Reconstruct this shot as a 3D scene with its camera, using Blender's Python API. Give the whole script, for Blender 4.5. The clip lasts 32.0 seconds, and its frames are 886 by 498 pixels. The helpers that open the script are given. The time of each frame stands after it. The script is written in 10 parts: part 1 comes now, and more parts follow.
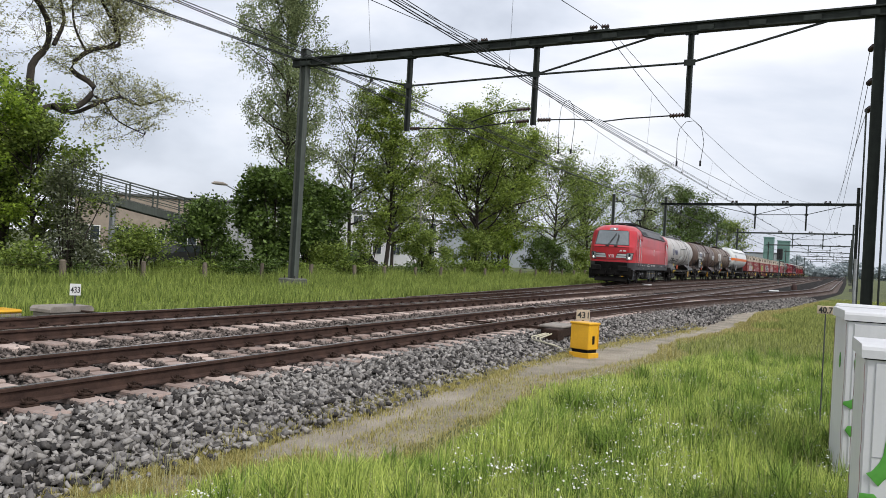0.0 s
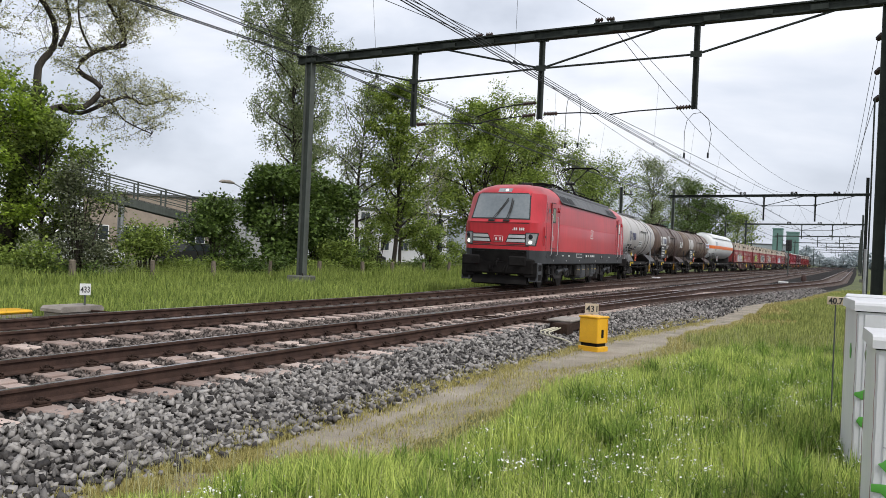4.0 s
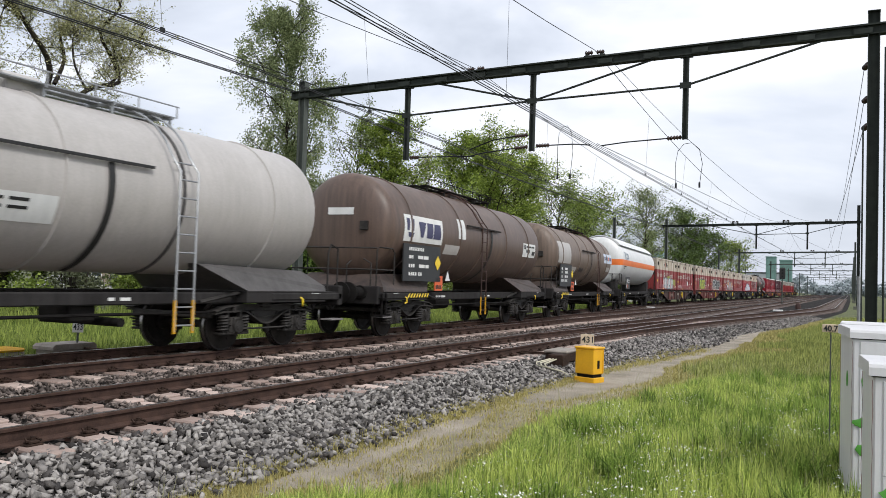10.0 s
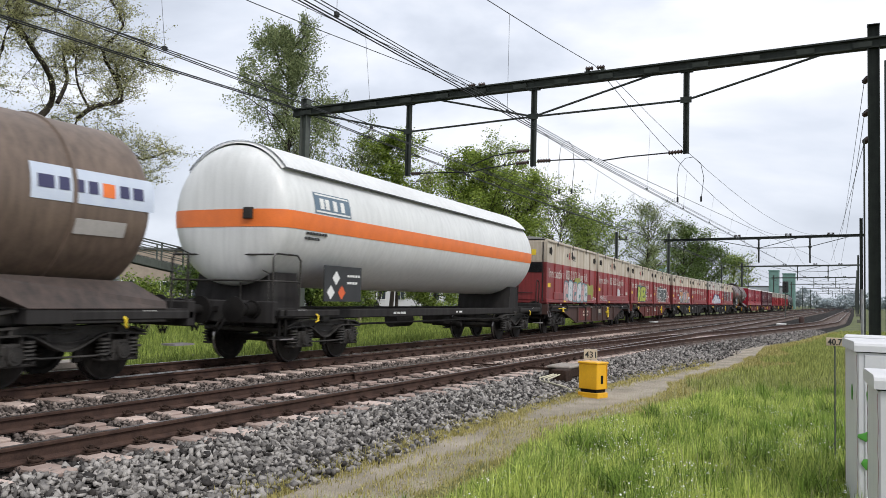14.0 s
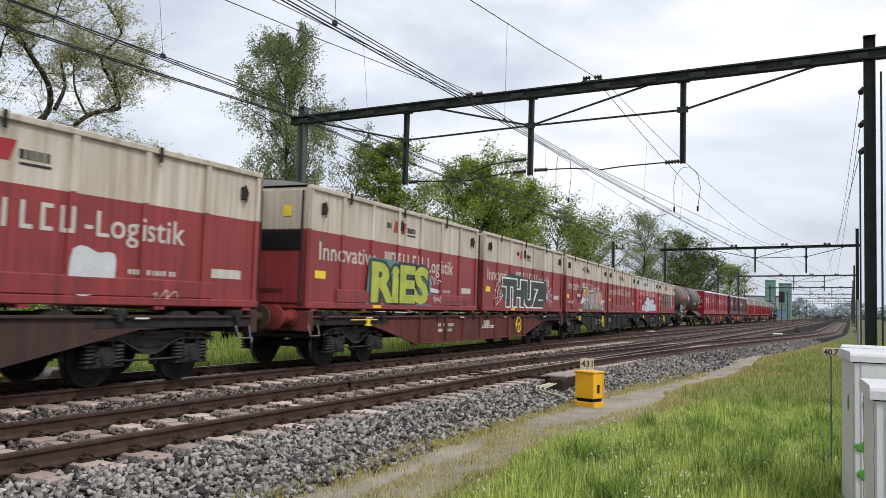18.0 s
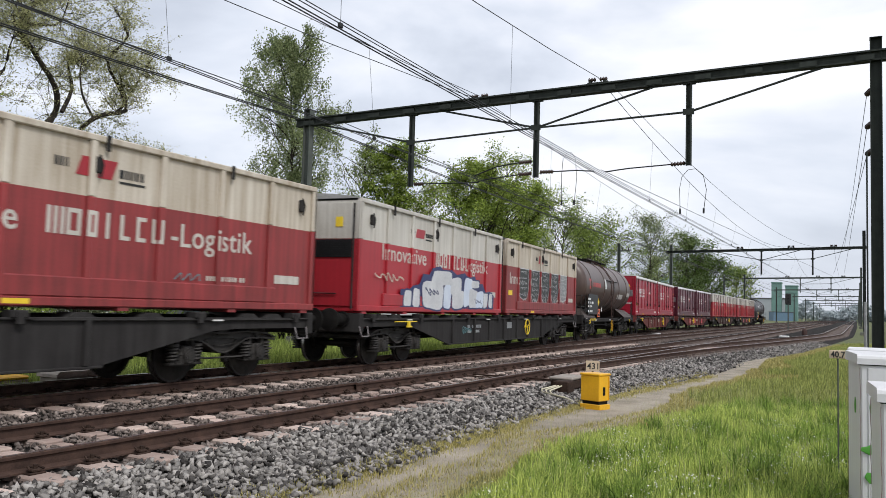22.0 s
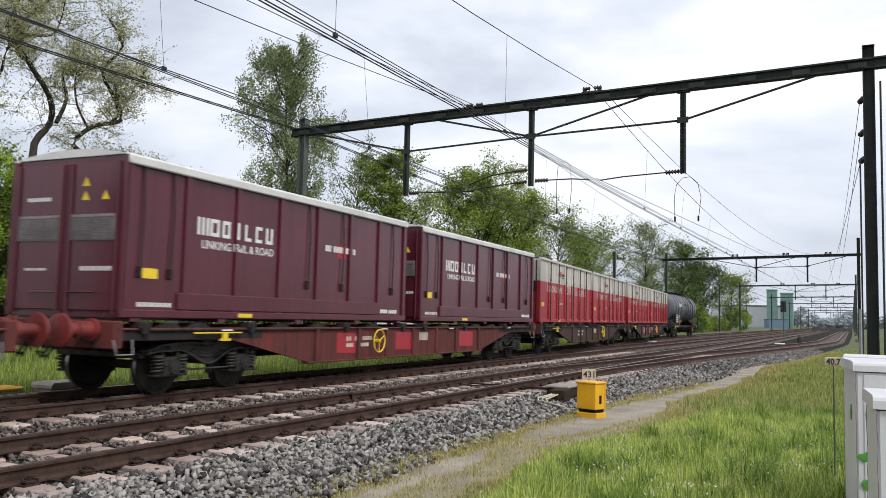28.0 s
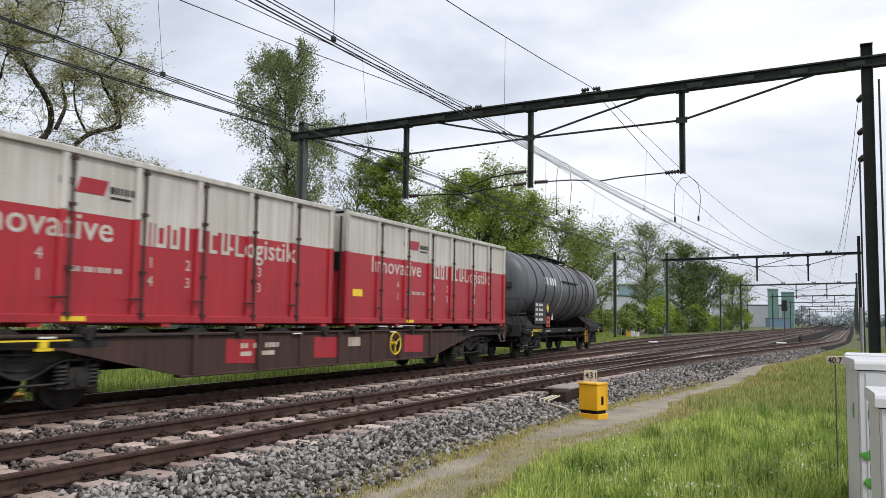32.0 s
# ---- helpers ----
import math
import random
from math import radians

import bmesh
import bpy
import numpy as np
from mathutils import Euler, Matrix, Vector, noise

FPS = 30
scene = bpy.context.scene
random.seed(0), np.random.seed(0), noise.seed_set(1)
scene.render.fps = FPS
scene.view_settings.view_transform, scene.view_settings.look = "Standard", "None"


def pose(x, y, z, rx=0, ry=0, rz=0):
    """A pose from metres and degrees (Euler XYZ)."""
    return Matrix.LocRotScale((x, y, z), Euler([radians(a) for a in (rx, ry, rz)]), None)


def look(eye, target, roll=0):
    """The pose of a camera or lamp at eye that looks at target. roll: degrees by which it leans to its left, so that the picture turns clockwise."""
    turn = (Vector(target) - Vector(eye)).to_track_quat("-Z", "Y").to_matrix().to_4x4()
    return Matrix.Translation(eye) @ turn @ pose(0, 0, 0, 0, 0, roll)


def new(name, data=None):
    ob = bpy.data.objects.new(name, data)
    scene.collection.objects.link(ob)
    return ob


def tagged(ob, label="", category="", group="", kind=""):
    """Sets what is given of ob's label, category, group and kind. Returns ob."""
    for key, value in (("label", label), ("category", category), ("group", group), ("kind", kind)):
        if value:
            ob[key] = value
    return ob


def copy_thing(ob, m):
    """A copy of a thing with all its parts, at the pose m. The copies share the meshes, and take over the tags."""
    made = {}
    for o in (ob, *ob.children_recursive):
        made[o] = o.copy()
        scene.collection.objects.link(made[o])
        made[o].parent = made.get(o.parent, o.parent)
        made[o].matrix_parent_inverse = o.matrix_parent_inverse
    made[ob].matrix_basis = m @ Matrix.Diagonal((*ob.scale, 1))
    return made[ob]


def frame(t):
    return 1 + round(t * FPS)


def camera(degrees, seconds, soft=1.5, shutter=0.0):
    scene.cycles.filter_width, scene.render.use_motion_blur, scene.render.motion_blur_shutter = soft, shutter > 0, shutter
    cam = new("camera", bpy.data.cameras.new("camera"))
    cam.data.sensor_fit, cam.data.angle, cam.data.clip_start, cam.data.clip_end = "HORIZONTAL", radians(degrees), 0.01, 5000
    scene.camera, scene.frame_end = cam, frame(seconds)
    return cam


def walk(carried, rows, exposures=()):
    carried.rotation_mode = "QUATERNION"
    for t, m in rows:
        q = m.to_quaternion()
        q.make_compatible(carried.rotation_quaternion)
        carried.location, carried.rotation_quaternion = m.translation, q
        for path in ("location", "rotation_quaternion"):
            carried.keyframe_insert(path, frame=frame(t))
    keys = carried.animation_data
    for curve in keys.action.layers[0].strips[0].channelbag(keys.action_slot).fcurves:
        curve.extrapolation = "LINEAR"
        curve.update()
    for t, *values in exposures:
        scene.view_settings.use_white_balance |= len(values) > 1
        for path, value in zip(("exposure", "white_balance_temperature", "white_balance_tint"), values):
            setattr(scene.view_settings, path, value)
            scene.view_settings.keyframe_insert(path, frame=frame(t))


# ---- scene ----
# ---------------------------------------------------------------- camera
cam = camera(56.8, 32.0, 0.6, 0.2)
EYE = 1.397


def aim(yaw, pitch, roll):
    return pose(0, 0, EYE, 0, 0, yaw) @ pose(0, 0, 0, 90 + pitch, 0, 0) @ pose(0, 0, 0, 0, 0, roll)


LOOKS = (
    (0, 26.285, 0.272, 3.237), (0.5, 26.458, 0.337, 3.222), (1, 26.568, 0.379, 3.230), (1.5, 26.668, 0.420, 3.072),
    (2, 26.741, 0.413, 2.880), (2.5, 26.809, 0.337, 2.730), (3, 26.822, 0.151, 2.592), (3.5, 26.845, -0.093, 2.527),
    (5.5, 26.389, 0.429, 2.317), (6, 26.262, 0.813, 2.137), (6.5, 26.203, 1.080, 2.084), (7, 26.240, 1.320, 1.971),
    (7.5, 26.300, 1.519, 1.905), (8, 26.374, 1.681, 1.856), (8.5, 26.472, 1.804, 1.822), (9, 26.539, 1.937, 1.739),
    (9.5, 26.543, 2.035, 1.813), (10, 26.493, 2.203, 1.805), (10.5, 26.414, 2.364, 1.791), (11, 26.371, 2.532, 1.727),
    (11.5, 26.363, 2.648, 1.717), (12, 26.411, 2.774, 1.652), (12.5, 26.487, 2.918, 1.581), (13, 26.558, 3.050, 1.550),
    (13.5, 26.625, 3.179, 1.508), (14, 26.678, 3.296, 1.446), (14.5, 26.733, 3.395, 1.488), (16.5, 26.534, 3.819, 1.683),
    (17, 26.479, 3.865, 1.671), (17.5, 26.466, 3.874, 1.641), (18, 26.473, 3.890, 1.687), (18.5, 26.529, 3.919, 1.636),
    (19, 26.589, 3.921, 1.640), (19.5, 26.642, 3.919, 1.622), (20, 26.704, 3.910, 1.639), (20.5, 26.798, 3.922, 1.609),
    (21, 26.862, 3.973, 1.607), (21.5, 26.875, 4.023, 1.633), (22, 26.860, 4.030, 1.704), (22.5, 26.785, 3.992, 1.769),
    (23, 26.695, 3.906, 1.840), (23.5, 26.618, 3.850, 1.864), (24, 26.554, 3.867, 1.832), (24.5, 26.538, 3.970, 1.722),
    (25, 26.536, 4.089, 1.719), (25.5, 26.545, 4.207, 1.702), (27.5, 26.563, 4.526, 1.487), (28, 26.562, 4.658, 1.443),
    (28.5, 26.589, 4.808, 1.323), (29, 26.640, 4.932, 1.264), (29.5, 26.703, 5.018, 1.183), (30, 26.761, 5.063, 1.112),
    (30.5, 26.783, 5.038, 1.060), (31, 26.736, 4.986, 1.051), (31.5, 26.693, 4.929, 0.899), (32, 26.590, 4.824, 0.884),
)
# the clip's own camera opens up a little while the dark locomotive and tanks pass
walk(cam, [(t, aim(a, b, c)) for t, a, b, c in LOOKS],
     ((0, 0.46), (6, 0.48), (8, 0.53), (12, 0.53), (14, 0.51), (17, 0.47), (22, 0.48), (25, 0.52), (28, 0.51), (30, 0.50), (32, 0.46)))

# ---------------------------------------------------------------- sky and sun
SUN_EL, SUN_AZ = radians(48), radians(118)
world = bpy.data.worlds.new("overcast_sky")
scene.world = world
world.use_nodes = True
wn, wl = world.node_tree.nodes, world.node_tree.links
bg = wn["Background"]
sky = wn.new("ShaderNodeTexSky")
sky.sky_type, sky.sun_disc = "NISHITA", False
sky.sun_elevation, sky.sun_rotation = SUN_EL, SUN_AZ
sky.air_density, sky.dust_density = 1.0, 3.0
tc = wn.new("ShaderNodeTexCoord")
mp = wn.new("ShaderNodeMapping")
mp.inputs["Scale"].default_value = (1.0, 1.0, 2.6)
wl.new(tc.outputs["Generated"], mp.inputs["Vector"])
n1 = wn.new("ShaderNodeTexNoise")
n1.inputs["Scale"].default_value, n1.inputs["Detail"].default_value = 2.3, 6.0
n1.inputs["Roughness"].default_value, n1.inputs["Distortion"].default_value = 0.5, 0.25
wl.new(mp.outputs["Vector"], n1.inputs["Vector"])
cr = wn.new("ShaderNodeValToRGB")
for e, (pos, col) in zip((cr.color_ramp.elements[0], cr.color_ramp.elements[1], cr.color_ramp.elements.new(0.5), cr.color_ramp.elements.new(0.6)),
                         ((0.30, (4.6, 5.0, 5.7)), (0.74, (10.0, 10.05, 10.2)), (0.46, (7.2, 7.6, 8.3)), (0.58, (9.5, 9.6, 9.9)))):
    e.position, e.color = pos, (col[0] / 10, col[1] / 10, col[2] / 10, 1)
wl.new(n1.outputs["Fac"], cr.inputs["Fac"])
sc = wn.new("ShaderNodeMix")
sc.data_type, sc.blend_type = "RGBA", "MULTIPLY"
sc.inputs[0].default_value = 1.0
sc.inputs[7].default_value = (8.25, 8.3, 8.55, 1)
wl.new(cr.outputs["Color"], sc.inputs[6])
mx = wn.new("ShaderNodeMix")
mx.data_type = "RGBA"
mx.inputs[0].default_value = 0.90
wl.new(sky.outputs["Color"], mx.inputs[6])
wl.new(sc.outputs[2], mx.inputs[7])
wl.new(mx.outputs[2], bg.inputs["Color"])
bg.inputs["Strength"].default_value = 0.10

sun_data = bpy.data.lights.new("sun", "SUN")
sun_data.energy, sun_data.angle, sun_data.color = 1.5, radians(12), (1.0, 0.98, 0.95)
sun = new("sun", sun_data)
sun.matrix_basis = look((0, 0, 60), (60 * -math.cos(SUN_EL) * math.sin(SUN_AZ), 60 * -math.cos(SUN_EL) * math.cos(SUN_AZ), 60 - 60 * math.sin(SUN_EL)))


# ---------------------------------------------------------------- materials
def mat(name, col, col2=None, rough=0.6, metal=0.0, scale=3.0, fine=45.0, bump=0.15, dist=0.01, contrast=(0.35, 0.65), island=0.0, rnd=0.0, spec=None, stretch=(1, 1, 1), fine_amt=0.35, streak=None):
    m = bpy.data.materials.new(name)
    m.use_nodes = True
    n, l = m.node_tree.nodes, m.node_tree.links
    b = n["Principled BSDF"]
    b.inputs["Roughness"].default_value, b.inputs["Metallic"].default_value = rough, metal
    if spec is not None:
        b.inputs["Specular IOR Level"].default_value = spec
    if col2 is None:
        col2 = tuple(min(1, c * 0.72) for c in col)
    co = n.new("ShaderNodeTexCoord")
    ma = n.new("ShaderNodeMapping")
    ma.inputs["Scale"].default_value = stretch
    l.new(co.outputs["Object"], ma.inputs["Vector"])
    a = n.new("ShaderNodeTexNoise")
    a.inputs["Scale"].default_value, a.inputs["Detail"].default_value = scale, 5.0
    f = n.new("ShaderNodeTexNoise")
    f.inputs["Scale"].default_value, f.inputs["Detail"].default_value = fine, 3.0
    l.new(ma.outputs["Vector"], a.inputs["Vector"])
    l.new(ma.outputs["Vector"], f.inputs["Vector"])
    mixf = n.new("ShaderNodeMix")
    mixf.inputs[0].default_value = fine_amt
    l.new(a.outputs["Fac"], mixf.inputs[2])
    l.new(f.outputs["Fac"], mixf.inputs[3])
    val = mixf.outputs[0]
    if island or rnd:
        src = n.new("ShaderNodeNewGeometry").outputs["Random Per Island"] if island else n.new("ShaderNodeObjectInfo").outputs["Random"]
        mr = n.new("ShaderNodeMix")
        mr.inputs[0].default_value = island or rnd
        l.new(val, mr.inputs[2])
        l.new(src, mr.inputs[3])
        val = mr.outputs[0]
    if streak:
        # rain streaks: noise drawn out along z
        m2 = n.new("ShaderNodeMapping")
        m2.inputs["Scale"].default_value = (7, 7, 0.35)
        l.new(co.outputs["Object"], m2.inputs["Vector"])
        s = n.new("ShaderNodeTexNoise")
        s.inputs["Scale"].default_value, s.inputs["Detail"].default_value = 1.2, 4.0
        l.new(m2.outputs["Vector"], s.inputs["Vector"])
        ms = n.new("ShaderNodeMix")
        ms.inputs[0].default_value = streak
        l.new(val, ms.inputs[2])
        l.new(s.outputs["Fac"], ms.inputs[3])
        val = ms.outputs[0]
    r = n.new("ShaderNodeValToRGB")
    r.color_ramp.elements[0].position, r.color_ramp.elements[1].position = contrast
    r.color_ramp.elements[0].color, r.color_ramp.elements[1].color = (*col2, 1), (*col, 1)
    l.new(val, r.inputs["Fac"])
    l.new(r.outputs["Color"], b.inputs["Base Color"])
    if bump:
        bp = n.new("ShaderNodeBump")
        bp.inputs["Strength"].default_value, bp.inputs["Distance"].default_value = bump, dist
        l.new(f.outputs["Fac"], bp.inputs["Height"])
        l.new(bp.outputs["Normal"], b.inputs["Normal"])
    return m


def leaf_mat(name, col, col2, trans=0.35, rough=0.55):
    m = mat(name, col, col2, rough, 0, 0.6, 9, 0, island=0.6, contrast=(0.2, 0.8), spec=0.25)
    n, l = m.node_tree.nodes, m.node_tree.links
    b = n["Principled BSDF"]
    t = n.new("ShaderNodeBsdfTranslucent")
    l.new(b.inputs["Base Color"].links[0].from_socket, t.inputs["Color"])
    mix = n.new("ShaderNodeMixShader")
    mix.inputs[0].default_value = trans
    l.new(b.outputs[0], mix.inputs[1])
    l.new(t.outputs[0], mix.inputs[2])
    l.new(mix.outputs[0], n["Material Output"].inputs["Surface"])
    return m


M_GRASS_SHEET = mat("meadow_soil", (0.12, 0.135, 0.04), (0.045, 0.058, 0.018), 0.9, 0, 0.7, 14, 0.6, 0.05)
M_BLADE = leaf_mat("grass_blades", (0.80, 0.88, 0.25), (0.12, 0.20, 0.036), 0.42)
M_BLADE_F = leaf_mat("olive_meadow_blades", (0.50, 0.53, 0.17), (0.13, 0.165, 0.04), 0.4)
M_BLADE_DRY = leaf_mat("dry_grass", (0.62, 0.54, 0.22), (0.22, 0.20, 0.06), 0.3)
M_FLOWER = mat("white_petals", (0.82, 0.82, 0.78), (0.7, 0.7, 0.66), 0.7, bump=0)
M_SAND = mat("trodden_sand", (0.43, 0.375, 0.30), (0.19, 0.165, 0.12), 0.95, 0, 1.7, 70, 0.8, 0.03, fine_amt=0.5)
# near-black bed colour stands for the shaded gaps between stones
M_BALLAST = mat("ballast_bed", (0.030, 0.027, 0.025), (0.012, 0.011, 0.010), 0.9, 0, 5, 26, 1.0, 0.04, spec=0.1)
M_STONE = mat("ballast_stone", (0.46, 0.43, 0.40), (0.035, 0.031, 0.029), 0.75, 0, 9, 60, 0.6, 0.012, island=0.7, contrast=(0.22, 0.95), spec=0.3)
M_STONE_RUST = mat("rusty_ballast_stone", (0.27, 0.225, 0.20), (0.05, 0.041, 0.037), 0.9, 0, 6, 50, 0.4, 0.01, island=0.65, contrast=(0.2, 0.8), spec=0.1)
M_SLEEPER = mat("sleeper_concrete", (0.54, 0.43, 0.375), (0.27, 0.20, 0.17), 0.85, 0, 4, 60, 0.3, 0.004, rnd=0.35)
M_RAIL = mat("rusty_rail", (0.085, 0.050, 0.038), (0.036, 0.022, 0.018), 0.9, 0.0, 6, 70, 0.3, 0.003, spec=0.2)
M_RAILTOP = mat("worn_rail_head", (0.42, 0.40, 0.38), (0.28, 0.26, 0.25), 0.32, 0.9, 8, 60, 0.05)
M_CLIP = mat("rusty_fastening", (0.06, 0.037, 0.028), (0.022, 0.015, 0.012), 0.8, 0.1, 20, 90, 0.4, 0.003, spec=0.1)
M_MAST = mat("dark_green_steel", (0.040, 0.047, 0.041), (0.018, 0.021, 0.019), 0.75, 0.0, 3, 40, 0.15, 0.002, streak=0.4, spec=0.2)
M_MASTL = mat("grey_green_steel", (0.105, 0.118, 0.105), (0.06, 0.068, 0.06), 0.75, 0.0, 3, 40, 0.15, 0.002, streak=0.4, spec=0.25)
M_GALV = mat("galvanised_steel", (0.40, 0.41, 0.42), (0.26, 0.27, 0.28), 0.45, 0.6, 6, 50, 0.1)
M_WIRE = mat("copper_wire", (0.028, 0.030, 0.031), (0.015, 0.016, 0.017), 0.6, 0.4, bump=0)
M_INSUL = mat("brown_insulator", (0.05, 0.028, 0.022), (0.03, 0.018, 0.015), 0.25, 0, bump=0)
M_CONC = mat("grey_concrete", (0.36, 0.35, 0.33), (0.2, 0.2, 0.185), 0.9, 0, 3, 40, 0.4, 0.008)
M_WOODPOST = mat("weathered_post", (0.20, 0.165, 0.125), (0.10, 0.082, 0.062), 0.9, 0, 5, 60, 0.5, 0.008, stretch=(3, 3, 0.6))
M_BARK = mat("bark", (0.060, 0.048, 0.037), (0.020, 0.016, 0.013), 0.95, 0, 5, 30, 0.8, 0.03, stretch=(1, 1, 0.4))
M_BARKB = mat("birch_bark", (0.42, 0.40, 0.37), (0.10, 0.09, 0.08), 0.85, 0, 3, 22, 0.5, 0.02, stretch=(1, 1, 2.0))
M_BLACK = mat("black_underframe", (0.018, 0.017, 0.016), (0.008, 0.007, 0.007), 0.8, 0.0, 4, 50, 0.3, 0.004, spec=0.08)
M_GREASE = mat("greasy_wheel", (0.034, 0.030, 0.027), (0.013, 0.012, 0.011), 0.6, 0.25, 6, 60, 0.25, 0.003, spec=0.12)
M_BOGIE = mat("grimy_bogie_steel", (0.058, 0.053, 0.049), (0.012, 0.011, 0.010), 0.62, 0.1, 3, 40, 0.35, 0.004, spec=0.25)
M_MESHGREY = mat("grey_door_mesh", (0.30, 0.28, 0.28), (0.16, 0.14, 0.145), 0.6, 0.2, bump=0)
M_BUFRED = mat("scuffed_red_paint", (0.27, 0.040, 0.036), (0.09, 0.022, 0.020), 0.45, 0, 3, 40, 0.1)
M_DUSTGREY = mat("dusty_dark_grey_paint", (0.105, 0.100, 0.098), (0.05, 0.046, 0.045), 0.6, 0, 1.5, 40, 0.1, streak=0.4)
M_LENS = mat("headlight_glass", (0.34, 0.35, 0.36), (0.2, 0.21, 0.22), 0.08, 0, 4, 30, 0, spec=0.8)
M_APRON = mat("grimy_brown_apron", (0.085, 0.060, 0.050), (0.028, 0.022, 0.020), 0.6, 0, 1.5, 40, 0.15, streak=0.5)
M_LAMP = mat("lit_headlamp", (0.8, 0.78, 0.72), (0.7, 0.68, 0.62), 0.2, 0, bump=0)
M_LAMP.node_tree.nodes["Principled BSDF"].inputs["Emission Color"].default_value = (1.0, 0.95, 0.85, 1)
M_LAMP.node_tree.nodes["Principled BSDF"].inputs["Emission Strength"].default_value = 1.3
M_TREAD = mat("wheel_tread", (0.34, 0.33, 0.32), (0.2, 0.19, 0.19), 0.3, 0.9, bump=0)
M_RED = mat("traffic_red_paint", (0.58, 0.027, 0.040), (0.40, 0.024, 0.032), 0.34, 0, 0.55, 14, 0.03, 0.002, fine_amt=0.15, streak=0.35)
M_LGREY = mat("dark_grey_skirt", (0.066, 0.070, 0.075), (0.04, 0.043, 0.046), 0.5, 0, 2, 40, 0.08, streak=0.4, spec=0.2)
M_ROOF = mat("roof_grey", (0.15, 0.155, 0.16), (0.08, 0.082, 0.086), 0.55, 0, 2, 40, 0.1, spec=0.2)
M_GRILLE = mat("dark_vent", (0.025, 0.026, 0.028), (0.014, 0.014, 0.015), 0.6, 0.2, spec=0.2)
# sky reflection is lifted into the windscreen's base colour, besides its gloss
M_SCREEN = mat("windscreen_glass", (0.20, 0.225, 0.235), (0.14, 0.16, 0.17), 0.05, 0, 0.8, 9, 0, spec=0.9)
# side windows carry the light seen through them in their base colour
M_SIDEGLASS = mat("olive_side_window", (0.36, 0.36, 0.29), (0.24, 0.25, 0.19), 0.05, 0, bump=0, spec=0.8)
M_SKYGLASS = mat("bright_side_window", (0.78, 0.78, 0.70), (0.68, 0.68, 0.60), 0.1, 0, bump=0)
M_SILVER = mat("silver_trim", (0.62, 0.63, 0.64), (0.5, 0.51, 0.52), 0.35, 0.3, bump=0)
M_WHITE = mat("white_paint", (0.78, 0.78, 0.76), (0.66, 0.66, 0.64), 0.5, 0, bump=0.03)
M_TANKG = mat("dusty_grey_tank", (0.50, 0.475, 0.455), (0.36, 0.34, 0.32), 0.42, 0, 0.5, 30, 0.03, 0.002, streak=0.25)
M_TANKB = mat("brown_oxide_tank", (0.140, 0.092, 0.070), (0.072, 0.049, 0.039), 0.45, 0, 0.8, 30, 0.06, 0.002, streak=0.55)
M_TANKB2 = mat("dusty_brown_tank", (0.19, 0.137, 0.104), (0.095, 0.068, 0.052), 0.5, 0, 0.8, 30, 0.06, 0.002, streak=0.55)
M_TANKE = mat("dark_brown_tank", (0.095, 0.059, 0.048), (0.050, 0.032, 0.027), 0.4, 0, 0.8, 30, 0.06, 0.002, streak=0.55)
M_TANKW = mat("white_gas_tank", (0.74, 0.75, 0.74), (0.60, 0.61, 0.60), 0.38, 0, 0.8, 30, 0.03, 0.002, streak=0.5)
M_TANKD = mat("anthracite_tank", (0.10, 0.105, 0.115), (0.065, 0.068, 0.075), 0.45, 0, 0.8, 30, 0.04, 0.002, streak=0.5)
M_ORANGE = mat("orange_band", (0.85, 0.20, 0.035), (0.72, 0.16, 0.03), 0.45, 0, bump=0)
M_FRAME = mat("wagon_frame_black", (0.042, 0.040, 0.039), (0.021, 0.019, 0.019), 0.85, 0, 2, 40, 0.2, 0.003, streak=0.5, spec=0.12)
M_FRAMER = mat("wagon_frame_rusty_red", (0.17, 0.042, 0.036), (0.055, 0.029, 0.026), 0.7, 0, 1.6, 40, 0.2, 0.003, streak=0.55, spec=0.15)
M_FRAMEB = mat("wagon_frame_brown", (0.085, 0.047, 0.040), (0.042, 0.029, 0.026), 0.7, 0, 1.6, 40, 0.2, 0.003, streak=0.55, spec=0.15)
M_CRED = mat("faded_red_panel", (0.32, 0.040, 0.042), (0.15, 0.024, 0.024), 0.5, 0, 0.9, 30, 0.08, 0.004, streak=0.55)
M_CCREAM = mat("stained_cream_panel", (0.63, 0.575, 0.49), (0.36, 0.29, 0.21), 0.55, 0, 0.9, 30, 0.08, 0.004, streak=0.6)
M_CRED2 = mat("bright_red_panel", (0.42, 0.020, 0.032), (0.29, 0.016, 0.025), 0.42, 0, 0.9, 30, 0.05, 0.003, streak=0.5)
M_CWHITE2 = mat("off_white_panel", (0.62, 0.595, 0.545), (0.40, 0.37, 0.32), 0.5, 0, 0.9, 30, 0.05, 0.003, streak=0.55)
M_CRIMSON = mat("crimson_panel", (0.33, 0.012, 0.030), (0.25, 0.010, 0.024), 0.3, 0, 0.9, 20, 0.12, 0.01, streak=0.4)
M_PURPLE = mat("aubergine_panel", (0.115, 0.018, 0.033), (0.065, 0.011, 0.019), 0.28, 0, 0.9, 20, 0.12, 0.01, streak=0.4)
M_TARP = mat("grey_tarpaulin", (0.36, 0.36, 0.35), (0.22, 0.22, 0.21), 0.7, 0, 1.5, 20, 0.3, 0.02)
M_TARPW = mat("white_tarpaulin", (0.72, 0.72, 0.70), (0.58, 0.58, 0.56), 0.6, 0, 1.5, 20, 0.2, 0.02)
